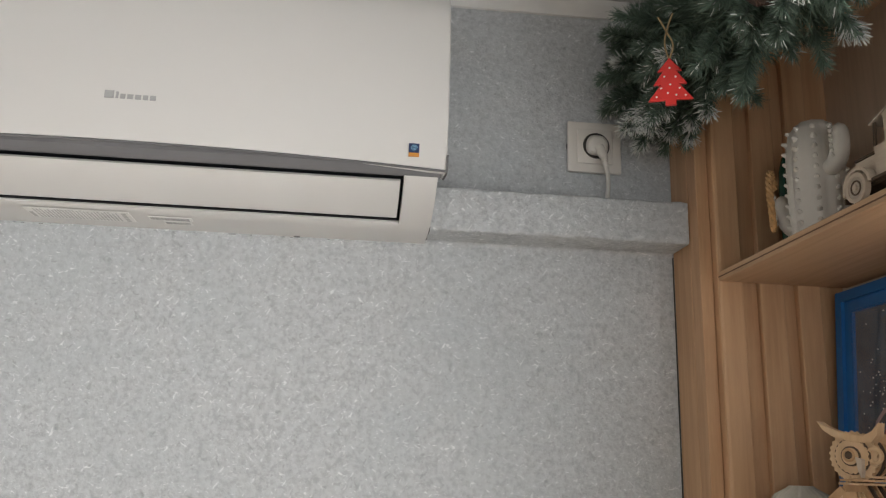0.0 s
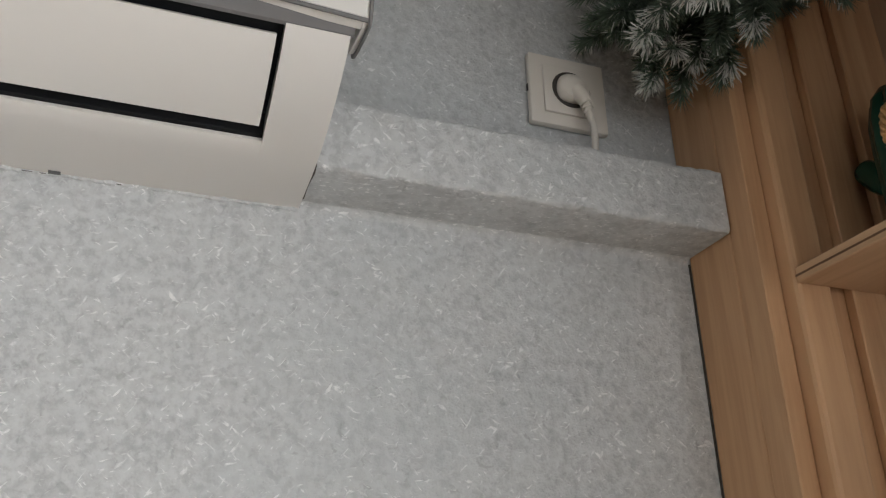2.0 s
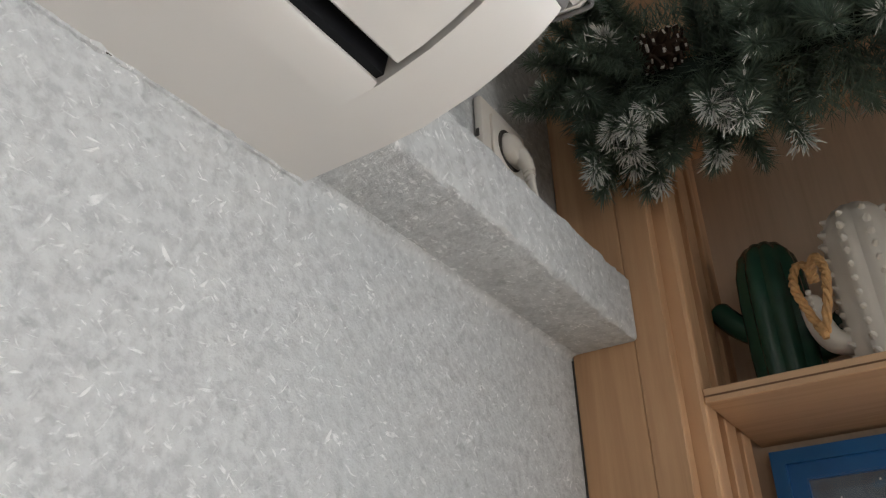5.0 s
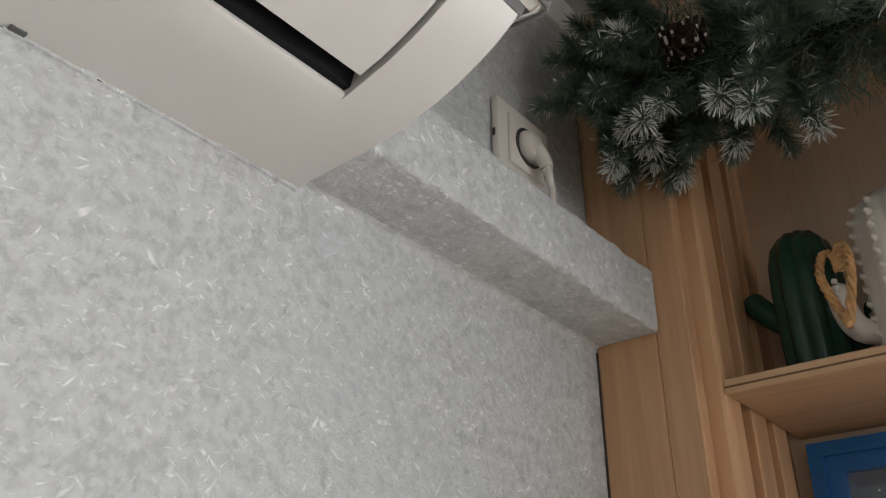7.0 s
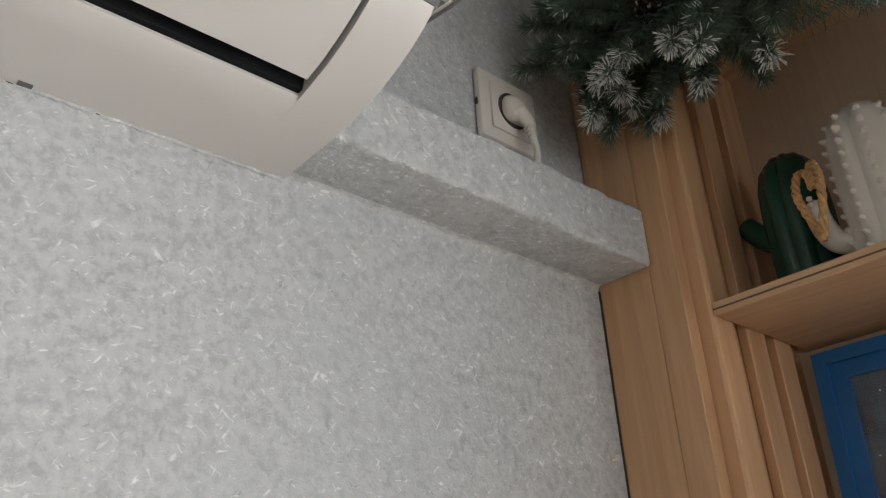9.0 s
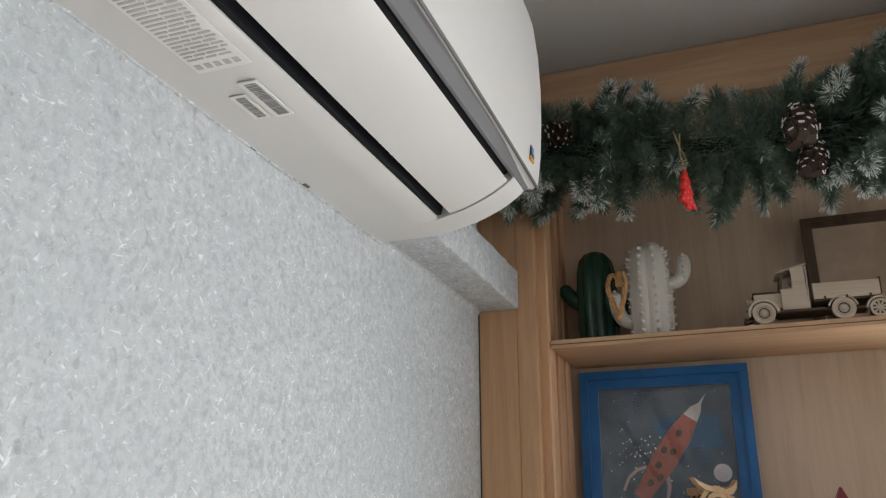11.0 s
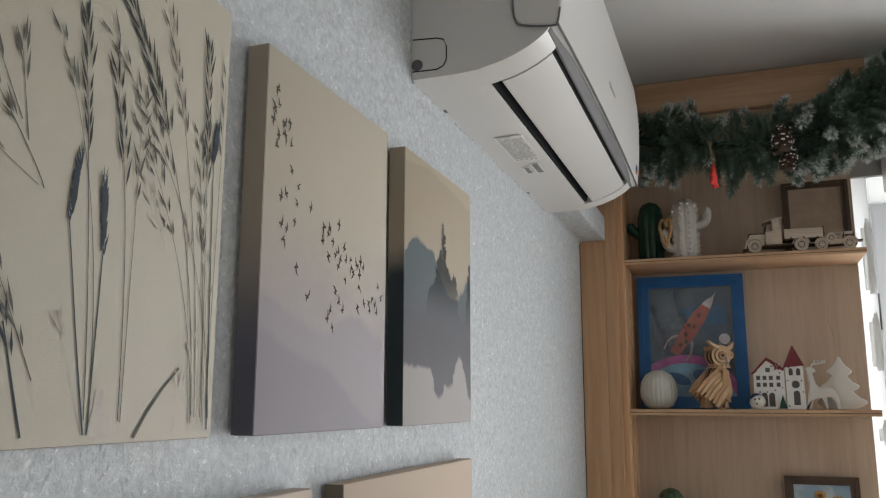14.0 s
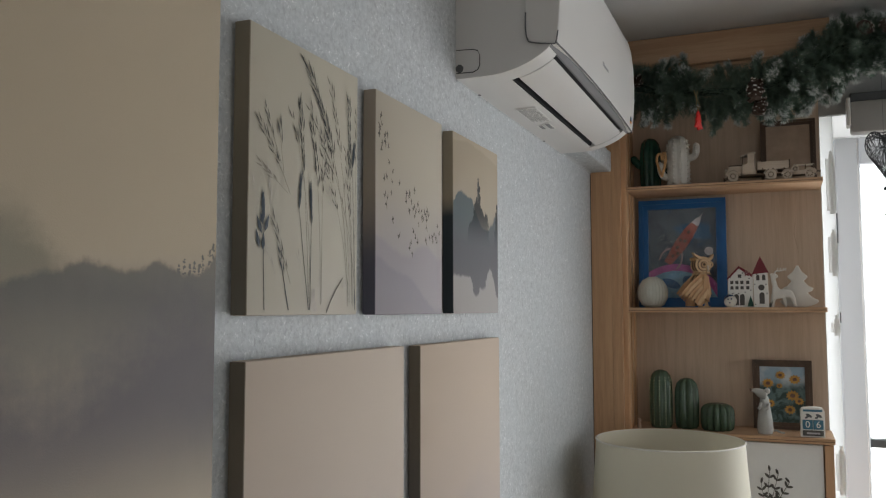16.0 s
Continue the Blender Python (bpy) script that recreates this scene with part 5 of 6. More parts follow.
owl((0.438, -0.314, S2), 30)

# white lantern house with red roofs
hs = thing("lantern_house", (0.425, -0.455, S2), "white cut-out lantern house with dark red roofs", "lantern")
part("main_wall", cutout(bmesh.new(), [(0.058, 0), (0.058, 0.085), (0.028, 0.116), (-0.004, 0.094), (-0.010, 0.094), (-0.010, 0)], 0.03), M_WHITE, hs)
part("tower", cutout(bmesh.new(), [(-0.012, 0), (-0.012, 0.098), (-0.050, 0.102), (-0.053, 0)], 0.034), M_WHITE, hs)
part("tower_roof", cutout(bmesh.new(), [(-0.008, 0.096), (-0.031, 0.148), (-0.054, 0.1005)], 0.036), M_ROOF, hs, "pointed dark red roof")
part("roof", cutout(bmesh.new(), [(0.063, 0.083), (0.028, 0.121), (0.014, 0.112), (-0.010, 0.094), (-0.008, 0.088), (0.028, 0.113), (0.058, 0.082)], 0.034), M_ROOF, hs, "dark red gable")


# walls stay solid; dark plates and dots paint the shade of the cut-outs
def opening(y, z, w, h, x, arch=False):
    o = [(y - w / 2, z), (y + w / 2, z), (y + w / 2, z + h)]
    if arch:
        o += [(y + w / 2 * math.cos(a), z + h + w / 2 * math.sin(a)) for a in (0.6, 1.2, 1.57, 1.95, 2.5)]
    o += [(y - w / 2, z + h)]
    part("opening_shade_plate", flat(bmesh.new(), o, x, 0.0008), M_HOLE, hs)


for yy in (0.048, 0.034, 0.020, 0.004):
    for zz_ in (0.052, 0.068):
        opening(yy, zz_, 0.0085, 0.0095, -0.0151)
opening(0.026, 0.086, 0.010, 0.010, -0.0151)
for yy in (0.036, 0.020):
    opening(yy, 0.006, 0.013, 0.026, -0.0151, True)
for yy in (-0.024, -0.040):
    opening(yy, 0.078, 0.009, 0.012, -0.0171, True)
opening(-0.034, 0.010, 0.014, 0.026, -0.0171, True)
part("round_window", flat(bmesh.new(), ellipse(-0.033, 0.057, 0.0085, 0.0085), -0.0171), M_HOLE, hs)
for yy, zz_ in ((0.052, 0.088), (0.030, 0.040), (0.0, 0.084), (-0.004, 0.050), (0.012, 0.044), (0.046, 0.040), (0.018, 0.100), (-0.016, 0.066), (-0.046, 0.066), (-0.020, 0.096), (-0.048, 0.040), (-0.016, 0.008)):
    part("punched_dot", flat(bmesh.new(), ellipse(yy, zz_, 0.0018, 0.0018, 10), -0.0151 if yy > -0.011 else -0.0171, 0.0006), M_HOLE, hs)
_o = [((0.0105 if k % 2 == 0 else 0.0045) * math.cos(math.pi * k / 5 + 0.3) + 0.006, (0.0105 if k % 2 == 0 else 0.0045) * math.sin(math.pi * k / 5 + 0.3) + 0.098) for k in range(10)]
star = part("star", flat(bmesh.new(), _o, -0.0176, 0.002), M_ROOF, hs, "dark red star with white dots")
_w = bmesh.new()
for dy, dz in ((0, 0), (0.005, 0.001), (-0.004, 0.003), (0.001, -0.005), (0.002, 0.005)):
    flat(_w, ellipse(0.006 + dy, 0.098 + dz, 0.0010, 0.0010, 8), -0.0196, 0.0004)
part("star_dots", _w, M_WHITE, star)
part("little_fir", flat(bmesh.new(), [(0.006, 0.002), (-0.012, 0.002), (-0.003, 0.034)], -0.0185, 0.002), M_CER_G, hs, "small green painted fir")

bb = thing("penguin_bauble", (0.402, -0.402, S2), "small round blue and white painted bauble", "bauble")
_w = bmesh.new()
ball(_w, (0, 0, 0.018), 0.018, 3)
part("globe", _w, M_CER_W, bb, "white glazed ball", soft=True)
_w = bmesh.new()
ball(_w, (0.0015, 0.001, 0.0200), 0.0176, 3)
part("cap", _w, M_NAVY, bb, "dark blue painted back and cap", soft=True)
_w = bmesh.new()
ball(_w, (-0.0165, -0.004, 0.024), 0.0024, 2)
ball(_w, (-0.0160, 0.005, 0.023), 0.0024, 2)
ball(_w, (-0.0175, 0.001, 0.013), 0.0022, 2)
part("marks", _w, M_NAVY, bb)
_w = bmesh.new()
lathe(_w, [(0.009, 0.0), (0.0105, 0.002), (0.009, 0.004)], 20)
part("base_ring", _w, M_CER_W, bb, soft=True)

DEER = [(0.044, 0.0), (0.037, 0.0), (0.033, 0.030), (0.030, 0.040), (0.028, 0.060), (0.033, 0.090), (0.036, 0.094), (0.030, 0.098), (0.024, 0.098), (0.014, 0.094), (0.012, 0.088), (0.020, 0.082), (0.014, 0.060), (0.008, 0.052), (-0.016, 0.050), (-0.026, 0.044), (-0.032, 0.026), (-0.036, 0.0), (-0.029, 0.0), (-0.024, 0.020), (-0.016, 0.028), (-0.008, 0.027), (-0.010, 0.0), (-0.004, 0.0), (0.004, 0.026), (0.016, 0.024), (0.022, 0.020), (0.026, 0.0)]
de = thing("deer_figurine", (0.432, -0.546, S2), "white ceramic deer with antlers", "figurine")
part("deer_body", cutout(bmesh.new(), DEER[::-1], 0.018, 0.003), M_CER_W, de, soft=True)
_w = bmesh.new()
tube(_w, smooth_path([(0, 0.022, 0.096), (0, 0.018, 0.104), (0, 0.004, 0.106), (0, -0.010, 0.111)], 5), 0.0022, 8)
for y in (0.014, 0.006, -0.002, -0.008):
    tube(_w, [(0, y, 0.104 + 0.0004 * (14 - y * 1000) * 0.2), (0, y - 0.001, 0.114)], 0.0018, 8)
part("antlers", _w, M_CER_W, de, soft=True)
tr = thing("fir_figurine", (0.458, -0.586, S2), "white ceramic fir tree with swept pointed tiers", "figurine")
FIR = [(0.012, 0.0), (-0.024, 0.0), (-0.046, 0.008), (-0.055, 0.015), (-0.053, 0.021), (-0.038, 0.028), (-0.026, 0.041), (-0.040, 0.049), (-0.041, 0.055), (-0.026, 0.063), (-0.016, 0.077), (-0.026, 0.085), (-0.027, 0.090), (-0.012, 0.103), (-0.003, 0.121), (0.002, 0.121), (0.012, 0.103), (0.027, 0.090), (0.026, 0.085), (0.016, 0.077), (0.026, 0.063), (0.041, 0.055), (0.040, 0.049), (0.026, 0.041), (0.038, 0.028), (0.050, 0.016), (0.040, 0.006)]
part("fir_shape", cutout(bmesh.new(), FIR, 0.016, 0.003), M_CER_W, tr, soft=True)

# ---- things on the lowest visible shelf ----
GREEN = [((0.462, -0.190, S3), 0.0350, 0.174, 12, 0.07), ((0.470, -0.266, S3), 0.0365, 0.150, 7, 0.26), ((0.458, -0.354, S3), 0.049, 0.080, 12, 0.20)]
LBL = ["tall green ceramic cactus with rows of pale dots", "green glazed ceramic cactus with deep ribs", "low round green ceramic cactus"]
for k, (loc, r, h, ribs, amp) in enumerate(GREEN):
    c = thing("cactus_figurine", loc, LBL[k], "figurine", "cactus figurines")
    _w = bmesh.new()
    lathe(_w, column(r, h), ribs * 6, ribs, amp)
    part("stem", _w, M_CER_G2, c, soft=True)
    if k == 0:
        _w = bmesh.new()
        for j in range(ribs):
            a = 2 * math.pi * j / ribs
            for i in range(17):
                z = 0.012 + i * 0.0093
                rr = r if z < h * 0.75 else r * math.cos((z - h * 0.75) / (h * 0.25) * 1.25)
                ball(_w, (rr * math.cos(a), rr * math.sin(a), z), 0.0019, 1)
        part("spine_dots", _w, M_SPINE, c, "pale dots in rows")
fg = thing("tiny_figurine", (0.415, -0.130, S3), "tiny pale ceramic figurine by the stile", "figurine")
_w = bmesh.new()
lathe(_w, [(0.006, 0), (0.007, 0.008), (0.004, 0.016), (0.0055, 0.021), (0.005, 0.027), (0.001, 0.030)], 16)
part("figure_body", _w, M_CARD, fg, soft=True)

sf = picture_frame("picture_frame", (0.548, -0.536, S3), 0.166, 0.205, 0.020, 0.016, M_DKFRAME, "dark framed painting of yellow sunflowers", 3)


def garden_material():
    m, nt, b = nodes_of("garden_painting", 0.5, 0, 0.3)
    v = coords(nt)
    tc = nt.nodes.new("ShaderNodeTexCoord")
    sp = nt.nodes.new("ShaderNodeSeparateXYZ")
    nt.links.new(tc.outputs["Object"], sp.inputs[0])
    n1, n2 = noise_of(nt, v, 40, 4, 0.6, 1.0), noise_of(nt, v, 15, 3)
    green = mix(nt, ramp(nt, n1, 0.4, 0.6), (0.04, 0.07, 0.06), (0.13, 0.20, 0.20))
    skyc = mix(nt, ramp(nt, n2, 0.4, 0.6), (0.30, 0.42, 0.52), (0.55, 0.60, 0.62))
    zz = maths(nt, 'ADD', sp.outputs[2], maths(nt, 'MULTIPLY', n2, 0.05))
    nt.links.new(mix(nt, ramp(nt, zz, 0.14, 0.18), green, skyc), b.inputs["Base Color"])
    bump(nt, b, n1, 0.3, 0.001)
    return m


part("painting", boxm(-0.007, -0.003, -0.064, 0.064, 0.019, 0.187), garden_material(), sf, "green garden and pale sky")
M_PETAL = plain("petal_yellow", (0.52, 0.27, 0.05), 0.6, vary=0.3, scale=80)
for y, z, r in ((0.005, 0.160, 0.016), (-0.035, 0.148, 0.018), (0.040, 0.135, 0.018), (-0.028, 0.100, 0.020), (0.008, 0.128, 0.010), (-0.046, 0.084, 0.014), (-0.020, 0.058, 0.017), (0.035, 0.075, 0.015)):
    o = []
    for k in range(22):
        rr = r * (1.0 if k % 2 else 0.68)
        o.append((y + rr * math.cos(2 * math.pi * k / 22), z + rr * 0.85 * math.sin(2 * math.pi * k / 22)))
    fl = part("painted_sunflower", flat(bmesh.new(), o, -0.0078), M_PETAL, sf)
    part("flower_centre", flat(bmesh.new(), ellipse(y, z, r * 0.36, r * 0.3, 14), -0.0090), M_BROWN, fl)

rat = thing("rat_figurine", (0.432, -0.487, S3), "silver-grey ceramic rat standing upright", "figurine")
_w = bmesh.new()
lathe(_w, [(0.020, 0), (0.0225, 0.010), (0.0215, 0.035), (0.018, 0.060), (0.0135, 0.085), (0.0125, 0.100), (0.009, 0.108), (0.002, 0.111)], 32)
tube(_w, smooth_path([(-0.002, -0.006, 0.110), (-0.004, 0.006, 0.114), (-0.008, 0.022, 0.122), (-0.010, 0.034, 0.124)], 6), [0.013, 0.0145, 0.0155, 0.0155, 0.015, 0.0145, 0.014, 0.0135, 0.013, 0.012, 0.011, 0.010, 0.009, 0.008, 0.007, 0.006, 0.005, 0.004, 0.0025], 16)
part("rat_shape", _w, M_RATG, rat, soft=True)
_w = bmesh.new()
ball(_w, (-0.010, 0.036, 0.1245), 0.0042, 2)
part("nose", _w, M_BROWN, rat, "brown nose", soft=True)
for sx in (-0.012, 0.008):
    _w = bmesh.new()
    ball(_w, (sx, -0.008, 0.122), 0.0085, 2, (0.5, 1, 1))
    part("ear", _w, M_RATG, rat, soft=True)
_w = bmesh.new()
tube(_w, smooth_path([(-0.016, 0.010, 0.088), (-0.024, 0.012, 0.080), (-0.023, 0.016, 0.072)], 4), 0.0042, 8)
tube(_w, smooth_path([(-0.014, -0.012, 0.088), (-0.024, -0.010, 0.076), (-0.025, 0.0, 0.070)], 4), 0.0042, 8)
part("paws", _w, M_RATG, rat, soft=True)
_w = bmesh.new()
tube(_w, smooth_path([(0.0, -0.018, 0.008), (0.0, -0.030, 0.010), (-0.002, -0.042, 0.005), (-0.002, -0.052, 0.004)], 5), 0.0028, 8)
part("tail", _w, M_RATG, rat, soft=True)

cal = thing("block_calendar", (0.420, -0.612, S3), "white wooden block calendar showing 06", "calendar", rz=3)
_w = bmesh.new()
cutout(_w, [(0.031, 0.0), (0.031, 0.074), (0.026, 0.080), (0.010, 0.083), (-0.012, 0.083), (-0.026, 0.081), (-0.031, 0.074), (-0.031, 0.0)], 0.034, 0.001)
part("stand", _w, M_WHITE, cal)
part("header_print", boxm(-0.0178, -0.0168, -0.025, 0.025, 0.071, 0.077), M_TEAL, cal, "teal top band")
_w = bmesh.new()
for cy in (-0.016, 0.010):
    flat(_w, ellipse(cy, 0.060, 0.009, 0.004, 14, 0.5), -0.0172)
    flat(_w, ellipse(cy + 0.006, 0.055, 0.005, 0.003, 12, -0.5), -0.0172)
part("leaf_print", _w, M_VANE, cal, "small dark leaf print")
part("number_block", boxm(-0.0205, -0.012, 0.0008, 0.027, 0.022, 0.048, 0.001), M_TEAL, cal, "dark teal number cube")
part("number_block", boxm(-0.0205, -0.012, -0.027, -0.0008, 0.022, 0.048, 0.001), M_TEAL, cal, "dark teal number cube")
part("month_block", boxm(-0.0195, -0.012, -0.027, 0.027, 0.004, 0.019, 0.001), M_INK, cal, "dark month bar")
part("month_print", boxm(-0.0203, -0.0190, -0.017, 0.017, 0.009, 0.0135), M_GREYP, cal)


def lettering(name, text, size, parent, m, mat):
    cu = bpy.data.curves.new(name, 'FONT')
    cu.body, cu.size, cu.extrude = text, size, 0.0004
    cu.align_x, cu.align_y = 'CENTER', 'CENTER'
    tmp = bpy.data.objects.new("tmp", cu)
    scene.collection.objects.link(tmp)
    me = bpy.data.meshes.new_from_object(tmp.evaluated_get(bpy.context.evaluated_depsgraph_get()))
    bpy.data.objects.remove(tmp)
    me.materials.clear()
    me.materials.append(mat)
    ob = new(name, me)
    ob.parent, ob.matrix_basis = parent, m
    return ob


for ch, y in (("0", 0.0139), ("6", -0.0139)):
    lettering("digit", ch, 0.026, cal, Matrix.Translation((-0.0209, y, 0.035)) @ Matrix(((0, 0, -1, 0), (-1, 0, 0, 0), (0, 1, 0, 0), (0, 0, 0, 1))), M_WHITE)

# white botanical print below the lowest visible shelf
bp = thing("botanical_print", (0.40, -0.50, 0.8005), "white framed print of a dark leafy plant", "framed picture")
part("sheet", boxm(0.0, 0.012, -0.137, 0.13, 0.0, 0.520, 0.001), M_PAPER, bp)
SPRAYS = ((0.018, 0.004, 0.440, 6), (0.014, -0.018, 0.432, 6), (0.010, -0.047, 0.412, 6), (0.014, 0.028, 0.405, 5), (0.010, -0.020, 0.375, 4))
for foot_, tip_, top_, pairs in SPRAYS:
    stem = smooth_path([(-0.0006, 0.012, 0.27), (-0.0006, foot_ * 0.7 + tip_ * 0.3, 0.34), (-0.0006, tip_, top_)], 8)
    _w = bmesh.new()
    tube(_w, stem, 0.0008, 5)
    for k in range(pairs * 2 + 1):
        p = stem[min(len(stem) - 1, 5 + int((len(stem) - 6) * (k // 2) / pairs))]
        lean_ = math.atan2(tip_ - foot_, top_ - 0.34)
        turn_ = math.pi / 2 - lean_ * -1 if k == pairs * 2 else math.pi / 2 + lean_ * -1 + (0.85 if k % 2 else -0.85)
        flat(_w, ellipse(p.y + 0.0085 * math.cos(turn_), p.z + 0.0085 * math.sin(turn_), 0.0085, 0.0034, 10, turn_), -0.0004 - 0.00005 * (k % 3), 0.0005)
    part("leaf_print", _w, M_INK, bp, "dark printed leafy spray")

# ---- floor lamp ----
lp = thing("floor_lamp", (0.10, -0.256, 0.0), "floor lamp with a wide cream drum shade, unlit", "lamp")
_w = bmesh.new()
n = 72
prof = [(0.189, 1.360), (0.1875, 1.361), (0.208, 1.07), (0.2095, 1.07)]
rings = [[_w.verts.new((r * math.cos(2 * math.pi * k / n), r * math.sin(2 * math.pi * k / n), z)) for k in range(n)] for r, z in prof]
for a, b in zip(rings, rings[1:] + rings[:1]):
    for k in range(n):
        _w.faces.new((a[k], a[(k + 1) % n], b[(k + 1) % n], b[k]))
bmesh.ops.recalc_face_normals(_w, faces=_w.faces)
shade = part("shade", _w, M_SHADE, lp, "cream fabric shade", soft=True)
_w = bmesh.new()
tube(_w, [(0.1895 * math.cos(2 * math.pi * k / 60), 0.1895 * math.sin(2 * math.pi * k / 60), 1.3585) for k in range(60)], 0.0022, 6, closed=True)
part("rim", _w, M_WHITE, shade)
_w = bmesh.new()
tube(_w, [(0, 0, 0.0), (0, 0, 1.16)], 0.011, 14)
part("pole", _w, M_BRASS, lp)
_w = bmesh.new()
lathe(_w, [(0.14, 0), (0.14, 0.012), (0.13, 0.018), (0.02, 0.026)], 48)
part("base", _w, M_BRASS, lp, soft=True)
_w = bmesh.new()
for k in range(3):
    a = 2.1 * k
    tube(_w, [(0, 0, 1.15), (0.205 * math.cos(a), 0.205 * math.sin(a), 1.12)], 0.002, 6)
lathe(_w, [(0.02, 1.12), (0.02, 1.17)], 14)
part("spider", _w, M_BRASS, lp)
_w = bmesh.new()
lathe(_w, [(0.012, 1.17), (0.016, 1.19), (0.029, 1.225), (0.029, 1.245), (0.015, 1.268), (0.002, 1.272)], 24)
part("bulb", _w, M_CER_W, lp, soft=True)

# ---- wire heart hanging before the window ----
ht = thing("wire_heart", (0.45, -0.823, 2.145), "black woven wire heart hanging with beads", "hanging ornament", rz=-8)
HEART = []
for k in range(48):
    t = 2 * math.pi * k / 48
    HEART.append((0.048 * math.sin(t) ** 3, (13 * math.cos(t) - 5 * math.cos(2 * t) - 2 * math.cos(3 * t) - math.cos(4 * t)) * 0.0047 + 0.004))
_w = bmesh.new()
tube(_w, [(0, y, z) for y, z in HEART], 0.0016, 6, closed=True)
tube(_w, [(0.012, y * 0.9, z * 0.9) for y, z in HEART], 0.0013, 6, closed=True)
part("heart_rim", _w, M_WIRE, ht, "bent wire rim")
rh = random.Random(5)
_w = bmesh.new()
for k in range(150):
    i, j = rh.randrange(48), rh.randrange(48)
    if abs(i - j) % 48 < 5:
        continue
    a, b = HEART[i], HEART[j]
    mx_ = ((a[0] + b[0]) / 2 + rh.uniform(-0.006, 0.006), (a[1] + b[1]) / 2 + rh.uniform(-0.006, 0.006))
    tube(_w, smooth_path([(0.004, *a), (rh.uniform(-0.012, 0.014), *mx_), (0.004, *b)], 5), 0.0007, 4)
part("weave", _w, M_WIRE, ht, "tangled thin wire")
_w = bmesh.new()
tube(_w, [(0, 0.004 * math.cos(2 * math.pi * k / 16), 0.037 + 0.008 * math.sin(2 * math.pi * k / 16)) for k in range(16)], 0.0010, 5, closed=True)
part("hanging_loop", _w, M_WIRE, ht)
_w = bmesh.new()
tube(_w, [(0, 0, 0.044), (0, 0, 0.24)], 0.0004, 4)
part("thread", _w, M_WIRE, ht, "thin dark thread")
_w = bmesh.new()
tube(_w, [(0, 0, -0.068), (0, 0, -0.235)], 0.0007, 4)
part("thread", _w, M_WIRE, ht, "thin dark thread")
for z, r in ((-0.105, 0.0055), (-0.178, 0.0045), (-0.194, 0.0045), (-0.232, 0.0055)):
    _w = bmesh.new()
    ball(_w, (0, 0.001, z), r, 2, (1, 1, 1.15))
    part("bead", _w, M_WIRE, ht, "dark bead", soft=True)
for y, z in ((0.004, -0.150), (-0.006, -0.168)):
    _w = bmesh.new()
    tube(_w, [(0, y + a * 0.30, z + b * 0.30) for a, b in HEART], 0.0011, 6, closed=True)
    part("charm", _w, M_CRYSTAL, ht, "clear heart charm", soft=True)
_w = bmesh.new()
tube(_w, [(0, 0.005 * math.cos(2 * math.pi * k / 16), -0.072 + 0.006 * math.sin(2 * math.pi * k / 16)) for k in range(16)], 0.0008, 5, closed=True)
part("lower_ring", _w, M_BRASS, ht)

# ---- canvas prints ----
CREAM, WARM, MAUVE, SLATE, BLUEG = (0.47, 0.425, 0.345), (0.45, 0.385, 0.295), (0.30, 0.28, 0.33), (0.055, 0.085, 0.10), (0.17, 0.21, 0.24)


def canvas(x0, x1, z0, z1, mat, label, thick=0.023):
    c = thing("canvas_print", ((x0 + x1) / 2, 0, z0), label, "canvas print", "canvas prints on the wall")
    w, h = (x1 - x0) / 2, z1 - z0
    part("canvas", boxm(-w, w, -thick, -0.0035, 0, h, 0.0022, 2), mat, c, soft=True)
    _w = bmesh.new()
    for a, b in ((-w + 0.006, -w + 0.03), (w - 0.03, w - 0.006)):
        box(_w, a, b, -0.0033, -0.0006, 0.006, h - 0.006)
    part("stretcher_bar", _w, M_PLY, c)
    return c


# misty island with firs and its reflection
m3 = canvas_material("island_print", (0.47, 0.405, 0.31), (0.42, 0.385, 0.35), [
    ((0.40, 0.335, 0.25), [(-0.05, 0.010, 0.05), (0.02, 0.004, 0.05), (0.12, -0.008, 0.05)], 0.012, 0.003, 0.25, 0.298, 0.70, 0.003),
    ((0.105, 0.14, 0.155), [(-0.066, 0.044, 0.046, 1), (-0.120, 0.028, 0.03), (-0.075, 0.012, 0.022), (-0.014, 0.028, 0.03), (0.11, 0.03, 0.03)], 0.006, 0.003, 0.9, 0.156, 0.92, 0.009, 0.03, 0.12),
    ((0.145, 0.145, 0.158), [(0.02, 0.018, 0.035), (0.12, 0.02, 0.03)], 0.01, 0.040, 0.9, 0.146, 0.95, 0.012),
    ((0.026, 0.034, 0.037), [(-0.034, 0.040, 0.014, 1), (-0.004, 0.076, 0.018, 1), (0.018, 0.072, 0.016, 1), (0.049, 0.060, 0.016, 1), (0.126, 0.092, 0.024, 1)], 0.004, 0.002, 0.9, 0.128, 0.92, 0.013, 0.118, 0.188),
    ((0.42, 0.40, 0.385), [(-0.008, -0.034, 0.020, 1), (0.030, -0.022, 0.018, 1), (0.071, 0.018, 0.014), (0.124, -0.036, 0.026, 1)], 0.003, 0.004, 0.9, 0.066, 0.88, 0.008)], 0.05, 0.30)
c3 = canvas(-0.858, -0.616, 1.695, 2.010, m3, "canvas print of a misty wooded island")


def lift(state=[0]):
    """A hair's breadth that differs from stroke to stroke, so that printed strokes lie over one another."""
    state[0] = (state[0] + 1) % 19
    return 0.00004 * state[0]


